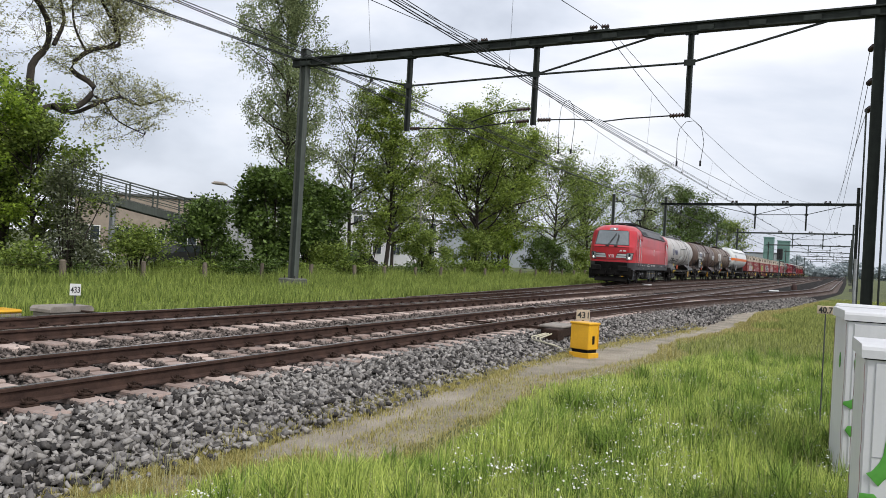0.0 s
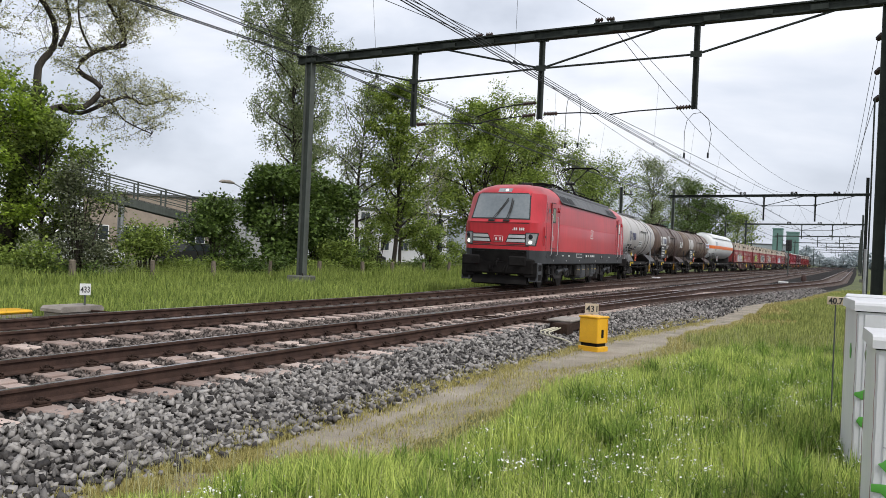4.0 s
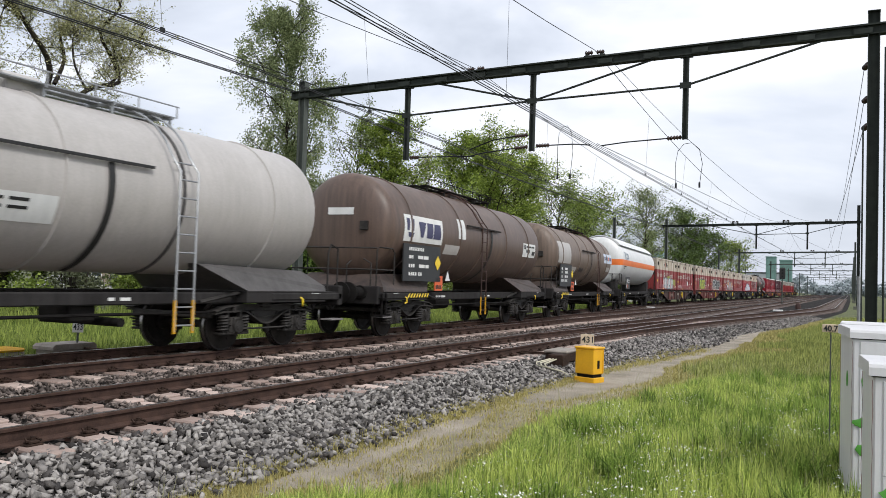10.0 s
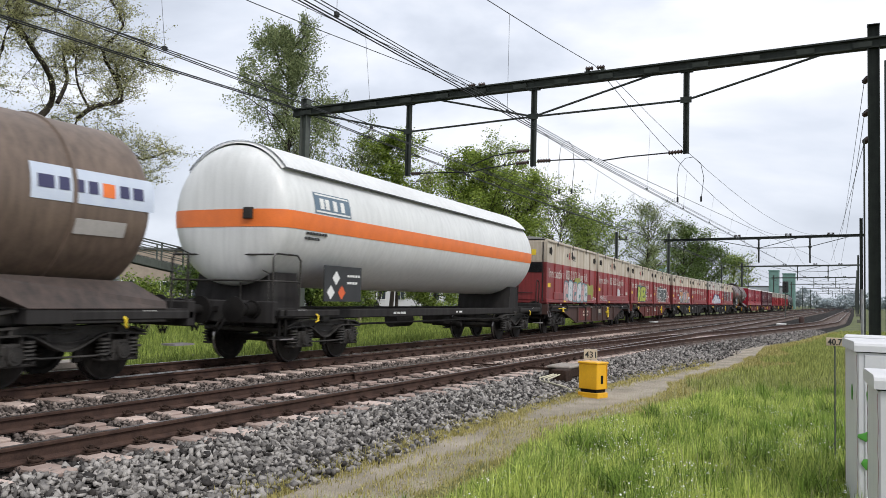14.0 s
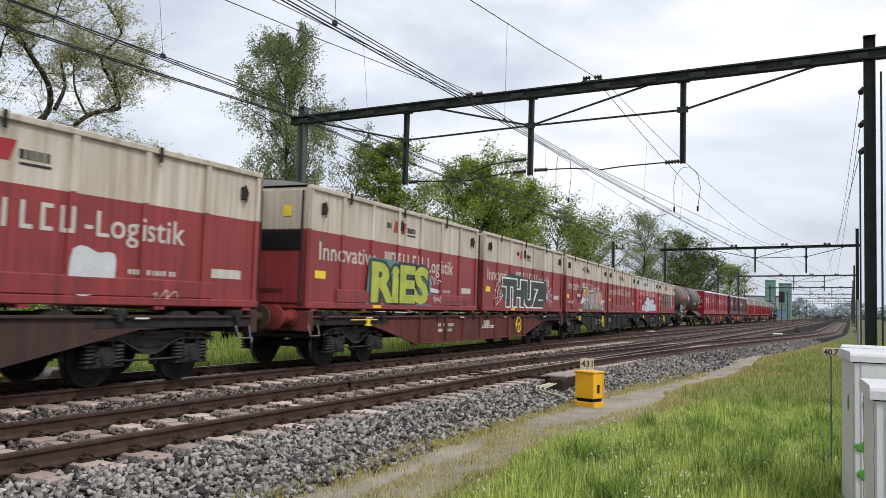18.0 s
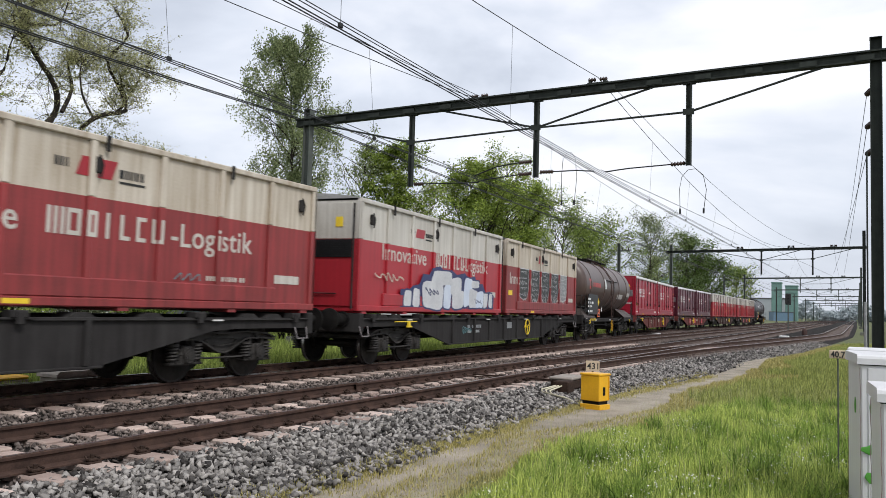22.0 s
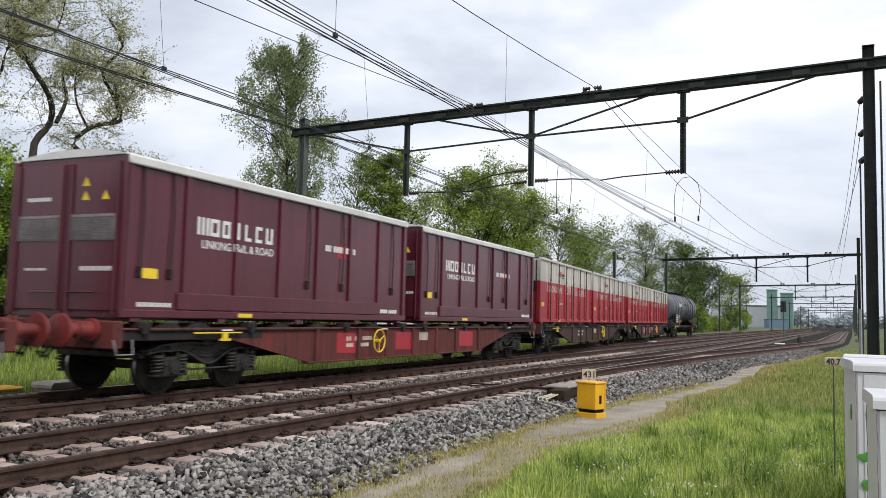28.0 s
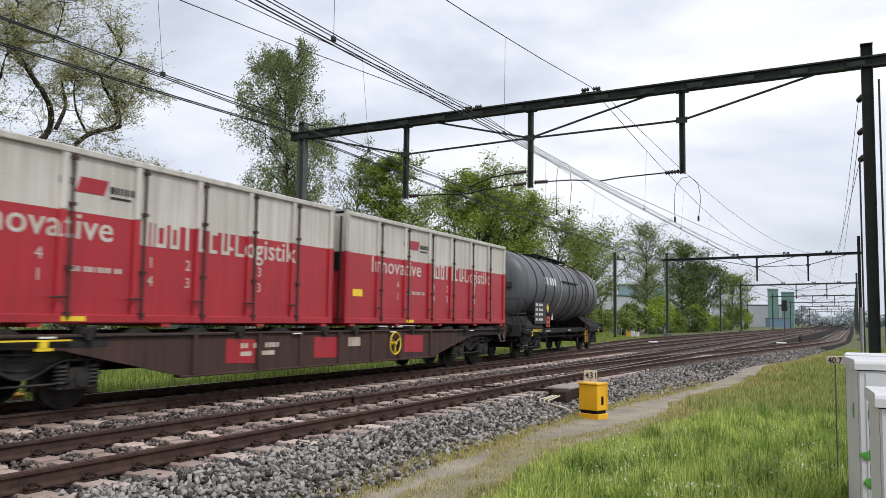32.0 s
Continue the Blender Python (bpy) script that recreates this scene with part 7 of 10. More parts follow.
# third wagon
E = CONT[(2, 0)]
patch(E, "graffiti_cloud", [(-2.3, 1.36), (3.8, 1.37), (3.7, 1.6), (3.4, 1.8), (3.35, 2.25), (2.9, 2.36), (1.8, 2.28), (0.6, 2.30), (0.0, 2.22), (-0.3, 2.44), (-1.3, 2.45), (-1.5, 1.9), (-2.0, 1.6)], SX - 0.004, M_PALEBLUE, "pale blue sprayed cloud")
piece(E, [(-0.70, 2.16, 1.25, 0.36, M_ORSPRAY), (-0.62, 1.85, 0.42, 0.42, M_ORSPRAY), (-0.72, 1.55, 1.1, 0.30, M_GREYSPRAY), (0.22, 1.78, 0.55, 0.78, M_GREYSPRAY), (0.78, 1.80, 0.56, 0.80, M_ROSE), (1.38, 1.84, 0.62, 0.85, M_GREYSPRAY), (1.75, 1.52, 0.5, 0.25, M_LIME), (2.05, 1.84, 0.66, 0.82, M_ROSE), (2.85, 2.10, 0.85, 0.34, M_ORSPRAY), (2.72, 1.82, 0.42, 0.36, M_ORSPRAY), (2.78, 1.52, 0.8, 0.28, M_GREYSPRAY)], M_DARKSPRAY, 50, "orange, rose and grey sprayed letters", 0.05)
scrawl(E, -4.4, -3.3, 1.5, 1.85, 9, 33, M_WHITE)
patch(E, "number_label", [(-2.6, 1.95), (-1.95, 1.95), (-1.95, 2.08), (-2.6, 2.08)], SX - 0.002, M_WSPRAY)
F = CONT[(2, 1)]
scrawl(F, 1.0, 1.6, 1.7, 1.82, 7, 34, M_TEAL)
# fourth wagon
G_, H = CONT[(3, 0)], CONT[(3, 1)]
patch(G_, "graffiti_cloud", [(-2.7, 1.36), (4.0, 1.36), (4.05, 1.78), (3.6, 1.92), (3.35, 1.8), (3.0, 2.12), (2.5, 2.1), (2.35, 2.32), (1.8, 2.25), (1.5, 2.38), (0.9, 2.3), (0.5, 2.42), (0.0, 2.35), (-0.3, 2.48), (-0.8, 2.4), (-1.0, 2.22), (-1.4, 2.22), (-1.6, 1.95), (-2.0, 1.9), (-2.2, 1.8), (-2.7, 1.8)], SX - 0.004, M_BLUEINK, "blue sprayed shadow")
piece(G_, [(-2.3, 1.58, 0.4, 0.4, M_WSPRAY), (-1.8, 1.60, 0.4, 0.46, M_WSPRAY), (-0.15, 2.16, 1.3, 0.40, M_WSPRAY), (-0.75, 1.70, 1.35, 0.72, M_WSPRAY), (0.22, 1.68, 0.55, 0.62, M_PALEBLUE), (0.85, 1.98, 0.75, 0.5, M_WSPRAY), (1.0, 1.62, 0.9, 0.5, M_WSPRAY), (1.75, 1.84, 0.62, 0.84, M_PALEBLUE), (2.2, 1.66, 0.7, 0.55, M_WSPRAY), (2.75, 1.64, 0.62, 0.5, M_PALEBLUE), (2.35, 2.08, 0.6, 0.22, M_WSPRAY), (3.25, 1.62, 0.35, 0.45, M_WSPRAY), (3.7, 1.62, 0.3, 0.45, M_WSPRAY)], M_BLUEINK, 80, "white and pale blue bubble letters with blue outlines", 0.045, False)
scrawl(G_, -1.2, -0.4, 1.6, 1.95, 8, 41, M_BLUEINK, 0.016, SX + 0.012)
scrawl(G_, 2.35, 2.9, 1.5, 1.66, 8, 42, M_BLUEINK, 0.014, SX + 0.012)
scrawl(G_, -4.0, -2.6, 1.95, 2.15, 13, 43, M_CCREAM, 0.02)
for k, y in enumerate((-2.73, -1.365, 0.0, 1.365, 2.73)):
    lo = 1.42 if k in (1, 2, 3) else 1.72
    w = 0.57
    sh = [(y - w, 2.84), (y - w, 2.1), (y - w * 0.72, 1.8), (y, lo), (y + w * 0.72, 1.8), (y + w, 2.1), (y + w, 2.84)]
    o = patch(H, "shield_outline", sh, CW - 0.047, M_WSPRAY, "dark sprayed shield with white drawing")
    inner = [(y + (a - y) * 0.93, 2.2 + (b_ - 2.2) * 0.95) for a, b_ in sh]
    patch(o, "shield_field", inner, CW - 0.0425, (M_DARKSPRAY, M_DARKSPRAY, M_DARKSPRAY, M_DARKSPRAY, M_GREYSPRAY)[k])
    for q in range(5):
        scrawl(o, y - w * 0.7, y + w * 0.6, 1.85 + 0.19 * q, 2.02 + 0.19 * q, 9, 60 + 7 * k + q, M_WSPRAY, 0.009, CW - 0.036)
    scrawl(o, y - w * 0.3, y + w * 0.3, 1.62, 1.85, 7, 160 + k, M_WSPRAY, 0.009, CW - 0.036)
# scribbles on the wagon sills
WAG = [m[0] for m in MOVING if m[0].name.startswith("container_wagon")]
for k, y0, y1, m in ((0, -2.2, -1.5, M_DARKSPRAY), (0, 0.3, 1.2, M_DARKSPRAY), (1, -2.8, -2.0, M_DARKSPRAY), (1, 0.2, 0.9, M_WSPRAY), (1, 1.0, 1.3, M_WSPRAY), (1, -1.2, -0.3, M_DARKSPRAY), (3, -3.6, -2.9, M_TEAL)):
    scrawl(WAG[k], y0, y1, 0.6, 0.9, 10, 90 + k, m, 0.014, 1.256)
for k, y0, y1 in ((0, -4.3, -2.8), (0, -2.6, -1.5), (1, -4.3, -2.8), (1, -1.3, -0.1), (1, 1.5, 2.6)):
    patch(WAG[k], "repaint_patch", [(y0, 0.46), (y1, 0.46), (y1, 1.08), (y0, 1.08)], 1.2525, M_FRAMER, "rusty red panel of the sill")
for k in (5, 7):
    for y0, y1 in ((-3.6, -2.8), (-0.9, 0.1), (3.0, 4.0)):
        patch(WAG[k], "repaint_patch", [(y0, 0.55), (y1, 0.52), (y1, 0.95), (y0, 0.98)], 1.2525, M_CRED2, "fresh red repaint patch")

# ---------------------------------------------------------------- overhead line
M_FOOT = mat("mossy_concrete", (0.17, 0.17, 0.145), (0.075, 0.08, 0.06), 0.95, 0, 3, 40, 0.5, 0.01)


def insulator(a, b, r=0.075, n=5):
    """Ribbed insulator between two points."""
    a, b = Vector(a), Vector(b)
    g = Geo()
    pts, rs = [a], [0.02]
    for k in range(n):
        for q, rr in ((0.15, r * 0.55), (0.5, r), (0.85, r * 0.55)):
            pts.append(a.lerp(b, (k + q) / n))
            rs.append(rr)
    pts.append(b)
    rs.append(0.02)
    return g.tube(pts, rs, 8)


def h_mast(parent, name, x, y, z0, z1, w, d, material, label, lean=0.0):
    g = Geo()
    a, b, f, q = w / 2, d / 2, 0.022, 0.012
    prof = [(-a, -b), (-a + f, -b), (-a + f, -q), (a - f, -q), (a - f, -b), (a, -b), (a, b), (a - f, b), (a - f, q), (-a + f, q), (-a + f, b), (-a, b)]
    n = len(prof)
    g.v = [(x_, y_, z_) for z_ in (0.0, z1 - z0) for x_, y_ in prof]
    g.f = [(k, (k + 1) % n, n + (k + 1) % n, n + k) for k in range(n)]
    m = part(name, g, material, parent, label, at=pose(x, y, z0, 0, lean, 0))
    g = Geo()
    g.box(-w / 2 - 0.01, w / 2 + 0.01, -d / 2 - 0.01, d / 2 + 0.01, z1 - z0, z1 - z0 + 0.02)
    part("cap_plate", g, material, m)
    return m


def portal(y, xl, xr, zl, zr, arms, tops, near=False, ltop=0.35, rtop=0.75):
    # far portals take the paler steel: distance haze put into the colour
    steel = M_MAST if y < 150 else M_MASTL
    p = thing("catenary_portal", "dark green steel portal spanning the tracks with drop arms", "catenary portal", "portals over the line")
    bz = lambda x: zl + (zr - zl) * (x - xl) / (xr - xl)
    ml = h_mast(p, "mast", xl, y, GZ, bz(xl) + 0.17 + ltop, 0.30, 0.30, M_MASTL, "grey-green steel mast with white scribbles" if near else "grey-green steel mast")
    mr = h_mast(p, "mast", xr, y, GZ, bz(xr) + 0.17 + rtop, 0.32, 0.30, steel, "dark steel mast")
    for m in (ml, mr):
        g = Geo()
        g.box(-0.42, 0.42, -0.42, 0.42, -0.05, 0.46, 0.04)
        part("concrete_foot", g, M_FOOT, m, "mossy concrete foot")
        if near:
            for sx in (-1, 1):
                for sy in (-1, 1):
                    g = Geo().cyl((sx * 0.24, sy * 0.24, 0.44), (sx * 0.24, sy * 0.24, 0.56), 0.02, 6)
                    part("anchor_bolt", g, M_CLIP, m)
    # beam: two chords with a web and stiffening battens
    d = 0.31 if near else 0.28
    xa, xb = xl - 0.55, xr + (0.75 if near else 0.35)
    g = Geo()
    slope = (zr - zl) / (xr - xl)
    sh = Matrix(((1, 0, 0, 0), (0, 1, 0, 0), (slope, 0, 1, zl - slope * xl), (0, 0, 0, 1)))
    g.box(xa, xb, y - 0.10, y + 0.08, -d / 2 + 0.045, d / 2 - 0.05, 0, sh)
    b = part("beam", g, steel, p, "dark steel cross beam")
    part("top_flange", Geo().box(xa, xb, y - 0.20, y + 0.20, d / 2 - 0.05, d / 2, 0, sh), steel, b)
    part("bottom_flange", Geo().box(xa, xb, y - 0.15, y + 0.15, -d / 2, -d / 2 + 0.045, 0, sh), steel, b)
    if near:
        x = xa + 0.4
        while x < xb - 0.3:
            g = Geo().box(x, x + 0.5, y - 0.175, y - 0.10, -d / 2 + 0.03, d / 2 - 0.12, 0, sh)
            part("batten_plate", g, steel, b)
            x += 1.55
    nodes = []
    for x, zb, zn in arms:
        zt = bz(x) - d / 2
        g = Geo()
        for s in (-1, 1):
            g.box(x - 0.085 if s < 0 else x + 0.05, x - 0.05 if s < 0 else x + 0.085, y - 0.08, y + 0.08, zb, zt)
        g.box(x - 0.06, x + 0.06, y - 0.012, y + 0.012, zb, zt)
        g.box(x - 0.2, x + 0.2, y - 0.1, y + 0.1, zt - 0.05, zt)
        a = part("drop_arm", g, steel, p, "hanging drop arm")
        g = Geo().box(x - 0.18, x + 0.18, y - 0.09, y - 0.075, zn - 0.10, zn + 0.10)
        part("gusset", g, steel, a)
        nodes.append((x, zn))
    ties = [((nodes[k][0], nodes[k][1]), (nodes[k + 1][0], nodes[k + 1][1])) for k in range(len(nodes) - 1)]
    if len(nodes) == 3:
        ties += [((xl + 0.65, bz(xl + 0.6) - d / 2), nodes[0]), ((-13.87, bz(-13.87) - d / 2), nodes[1]), (nodes[1], (-5.91, bz(-5.91) - d / 2)), (nodes[2], (-0.81, bz(-0.81) - d / 2))]
    else:
        ties += [((xl + 5.2, bz(xl + 5.2) - d / 2), nodes[0]), (nodes[0], (nodes[1][0] - 1.2, bz(nodes[1][0]) - d / 2)), (nodes[1], (xr - 1.2, bz(xr - 1.2) - d / 2))]
    for (x0, z0), (x1, z1) in ties:
        part("tie_rod", Geo().cyl((x0, y - 0.04, z0), (x1, y - 0.04, z1), 0.038, 8), steel, p, smooth=40)
    for x, z in tops:
        s = part("messenger_bracket", Geo().box(x - 0.3, x - 0.22, y - 0.09, y + 0.09, bz(x) + d / 2, z - 0.06).box(x + 0.22, x + 0.3, y - 0.09, y + 0.09, bz(x) + d / 2, z - 0.06).box(x - 0.36, x + 0.36, y - 0.05, y + 0.05, z - 0.16, z - 0.1), steel, p)
        for q in (-1, 1):
            part("insulator", insulator((x + q * 0.34, y, z), (x + q * 0.06, y, z), 0.085 if near else 0.11, 3), M_INSUL, s, "dark ribbed insulator", smooth=50)
    return p, b, nodes


P0 = portal(27.0, -20.0, 0.54, 8.75, 9.2, ((-15.15, 5.92, 7.61), (-10.1, 6.04, 7.81), (-4.85, 6.20, 7.95)), ((-12.35, 9.16), (-7.91, 9.34)), True, 0.35, 0.36)[0]
FARP = [97, 167, 237, 307, 377, 447, 520]
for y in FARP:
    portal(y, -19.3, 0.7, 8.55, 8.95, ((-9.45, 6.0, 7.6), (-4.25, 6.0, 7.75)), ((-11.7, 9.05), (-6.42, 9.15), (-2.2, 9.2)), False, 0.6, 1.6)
# white scribbles on the near mast
g = Geo()
rr = random.Random(4)
for k in range(9):
    z = 0.35 + 0.21 * k
    pts = [(0.152, -0.06 + 0.12 * rr.random(), z + 0.03 * q + 0.05 * rr.random()) for q in range(6)]
    g.tube(pts, 0.012, 4)
    pts = [(-0.1 + 0.2 * rr.random(), -0.152, z + 0.03 * q + 0.05 * rr.random()) for q in range(7)]
    g.tube(pts, 0.012, 4)
part("sprayed_scribble", g, M_WHITE, P0.children[0], "white sprayed scribble", at=pose(0, 0, -GZ))
# fittings on the near portal: registration arms, insulators, pipes beside the mast
for a, b_ in (((-9.95, 27, 6.22), (-9.45, 27, 6.22)), ((-5.42, 27, 6.26), (-4.95, 27, 6.28)), ((-10.25, 27, 6.20), (-10.75, 27, 6.17)), ((-10.25, 27, 6.62), (-10.75, 27, 6.60)), ((-15.0, 27, 6.0), (-14.6, 27, 6.0))):
    part("insulator", insulator(a, b_, 0.085, 5), M_INSUL, P0, "dark ribbed insulator", smooth=50)
for pts in ([(-9.45, 27, 6.22), (-8.6, 27, 6.22), (-7.98, 27, 6.16)], [(-7.6, 27, 6.12), (-6.8, 27, 6.2), (-5.42, 27, 6.26)], [(-10.75, 27, 6.17), (-12.0, 27, 6.05), (-12.5, 27, 5.95)], [(-10.75, 27, 6.60), (-11.6, 27, 6.5), (-12.5, 27, 6.2)], [(-14.6, 27, 6.0), (-13.5, 27, 5.98), (-12.3, 27, 5.95)]):
    part("registration_arm", Geo().tube(pts, 0.022, 6), M_WIRE, P0, smooth=40)
for dx, z1, r in ((-0.32, 1.9, 0.05), (-0.26, 6.3, 0.025), (0.30, 8.6, 0.03)):
    part("mast_pipe", Geo().tube([(0.54 + dx, 26.8, -0.4), (0.54 + dx, 26.8, z1)], r, 7), M_GALV if z1 < 3 else M_MAST, P0, "pale cable pipe" if z1 < 3 else "", smooth=40)
for z in (8.21, 7.2, 6.38):
    part("insulator", insulator((0.40, 27.12, z), (0.30, 27.5, z - 0.02), 0.09, 4), M_INSUL, P0, "dark ribbed insulator", smooth=50)
# masts with feeder arms that stand by themselves beside the line
for x, y, z1 in ((-20.2, 77, 7.9), (-20.3, 147, 8.0), (-25.0, 230, 8.0)):
    p = thing("line_mast", "slim grey-green steel mast beside the line", "mast", "masts beside the line")
    h_mast(p, "mast", x, y, GZ, z1, 0.26, 0.26, M_MASTL, "")
    part("cross_arm", Geo().box(x - 0.06, x + 1.1, y - 0.05, y + 0.05, z1 - 0.75, z1 - 0.65), M_MASTL, p)
    for q in (0.3, 0.9):
        part("insulator", insulator((x + q, y, z1 - 0.65), (x + q, y, z1 - 0.35), 0.09, 3), M_INSUL, p, smooth=50)
    part("concrete_foot", Geo().box(x - 0.35, x + 0.35, y - 0.35, y + 0.35, GZ - 0.05, GZ + 0.2, 0.03), M_CONC, p)


# wires: rows of (y, x, z); sag pulls the middle of each span down
def wire(name, rows, sag, r, label, pair=0.0, category="wire", drops=None):
    w = thing(name, label, category, "wires of the overhead line")
    for s in ((-1, 1) if pair else (0,)):
        pts = []
        for (y0, x0, z0), (y1, x1, z1) in zip(rows, rows[1:]):
            n = 14 if abs(y1 - y0) > 20 else 4
            for k in range(n):
                u = k / n
                pts.append((x0 + (x1 - x0) * u + s * pair / 2, y0 + (y1 - y0) * u, z0 + (z1 - z0) * u - 4 * sag * u * (1 - u) * min(1, abs(y1 - y0) / 70)))
        pts.append((rows[-1][1] + s * pair / 2, rows[-1][0], rows[-1][2]))
        part("wire", Geo().tube(pts, r, 5, False), M_WIRE, w, smooth=60)
    if drops:
        low, top = drops
        for (y0, x0, z0), (y1, x1, z1) in zip(rows, rows[1:]):
            if y0 > 100:
                continue
            for k in range(1, 9):
                u = k / 9
                y = y0 + (y1 - y0) * u
                if y < 2:
                    continue
                x = x0 + (x1 - x0) * u
                z = z0 + (z1 - z0) * u - 4 * sag * u * (1 - u)
                d = part("dropper", Geo().cyl((x, y, z), (low(y), y, top), 0.0045, 4), M_WIRE, w)
                part("clamp", Geo().box(low(y) - 0.03, low(y) + 0.03, y - 0.05, y + 0.05, top - 0.02, top + 0.07, 0.01), M_WIRE, d)
    return w


YP = [-43, 27] + FARP
c_near = [(y, x, 5.98 if y < 0 else 6.12) for y, x in zip(YP, (-7.75, -7.94, -7.1, -7.5, -7.1, -7.5, -7.1, -7.5, -7.1))]
c_far = [(-43, -11.0, 6.0), (27, -12.1, 5.98), (97, -13.9, 5.9), (167, -15.4, 5.9), (377, -15.3, 5.9), (520, -15.3, 5.9)]
c_main = [(27, -12.0, 6.2)] + [(y, x, 5.9) for y, x in zip(FARP, (-11.2, -10.9, -11.2, -10.9, -11.2, -10.9, -11.2))]
c_loop = [(27, -7.75, 6.2)] + [(y, x, 5.95) for y, x in zip(FARP, (-2.4, -1.8, -2.2, -1.8, -2.2, -1.8, -2.2))]
at = lambda rows: (lambda y: float(np.interp(y, [r[0] for r in rows], [r[1] for r in rows])))
wire("contact_wire", c_near, 0.02, 0.013, "twin copper contact wires over the nearer track", 0.09)
wire("contact_wire", c_far, 0.02, 0.011, "twin copper contact wires over the farther track", 0.09)
wire("contact_wire", c_main, 0.02, 0.011, "copper contact wire over the straight track")
wire("contact_wire", c_loop, 0.02, 0.011, "copper contact wire over the loop track")
tz = lambda y: 9.42 if y < 60 else 9.15
wire("messenger_wire", [(y, -7.91 if y < 60 else -6.42, tz(y)) for y in YP], 1.85, 0.012, "sagging messenger wire with droppers over the nearer track", drops=(at(c_near), 6.14))
wire("messenger_wire", [(-43, -11.6, 9.1), (27, -12.35, 9.16)] + [(y, -11.7, 9.05) for y in FARP], 1.2, 0.011, "sagging messenger wire with droppers over the farther track", drops=(at(c_far), 6.0))
wire("messenger_wire", [(27, -7.6, 9.3)] + [(y, -2.2, 9.2) for y in FARP], 2.0, 0.010, "sagging messenger wire over the loop track")
wire("messenger_wire", [(-43, -11.8, 8.9), (27, -12.25, 8.98)], 1.75, 0.011, "second sagging messenger wire over the farther track")
# auxiliary carrier just above the near contact wires
wire("carrier_wire", [(-43, -7.95, 6.4), (27, -8.0, 6.27), (60, -7.4, 6.3)], 0.03, 0.010, "stranded carrier wire close above the contact wires", 0.10)
wire("feeder_wire", [(-43, -20.35, 8.6), (27, -20.3, 8.88), (97, -19.6, 8.5), (167, -19.6, 8.5), (377, -19.6, 8.5)], 0.45, 0.022, "pair of dark feeder wires past the portal masts", 0.16)
wire("feeder_wire", [(-43, -20.2, 9.4), (27, -19.48, 9.12), (97, -19.4, 9.0), (167, -19.4, 9.0)], 0.3, 0.017, "single dark feeder wire past the portal masts")
for z in (8.21, 7.2, 6.38):
    wire("stay_wire", [(27.5, 0.30, z), (97, -2.2 if z < 7 else -1.2, 8.9 if z > 8 else 6.2)], 0.25, 0.010, "dark cable strung off the mast")
# jumper hoops between messenger and contact wires
for x0, x1, zt, zb in ((-5.2, -4.35, 6.15, 4.75), (-9.28, -8.72, 6.95, 5.15)):
    y = 27.4
    j = thing("jumper_loop", "thin curved jumper cable hanging below the portal", "jumper cable")
    pts = [(x0 + 0.02, y, zb), (x0, y, zb + 0.55 * (zt - zb)), (x0 + 0.08 * (x1 - x0), y, zt - 0.25), (x0 + 0.3 * (x1 - x0), y, zt - 0.03), (x0 + 0.6 * (x1 - x0), y, zt), (x0 + 0.88 * (x1 - x0), y, zt - 0.22), (x1, y, zb + 0.5 * (zt - zb)), (x1 - 0.08, y, zb)]
    part("cable", Geo().tube(pts, 0.010, 5), M_WIRE, j, smooth=60)
    for x in (x0 + 0.02, x1 - 0.08):
        part("clamp", Geo().box(x - 0.03, x + 0.03, y - 0.02, y + 0.02, zb - 0.08, zb + 0.1, 0.01), M_WIRE, j)

# ---------------------------------------------------------------- trees, shrubs
M_L_OAK = leaf_mat("fresh_oak_leaves", (0.46, 0.60, 0.085), (0.09, 0.15, 0.024), 0.5)
M_L_FRESH = leaf_mat("green_oak_leaves", (0.37, 0.47, 0.085), (0.065, 0.105, 0.02), 0.42)
M_L_BIRCH = leaf_mat("birch_leaves", (0.33, 0.38, 0.18), (0.10, 0.135, 0.055), 0.38)
M_L_MID = leaf_mat("mid_green_leaves", (0.33, 0.42, 0.09), (0.07, 0.11, 0.025), 0.42)
M_L_DARK = leaf_mat("dark_hazel_leaves", (0.16, 0.24, 0.055), (0.035, 0.06, 0.014), 0.25, 0.45)
M_L_GREY = leaf_mat("grey_green_leaves", (0.19, 0.21, 0.12), (0.08, 0.095, 0.05), 0.25)
M_L_SPARSE = leaf_mat("young_grey_leaves", (0.56, 0.56, 0.30), (0.26, 0.26, 0.13), 0.45)
M_BLOSSOM = mat("hawthorn_blossom", (0.8, 0.8, 0.76), (0.66, 0.68, 0.6), 0.8, bump=0)


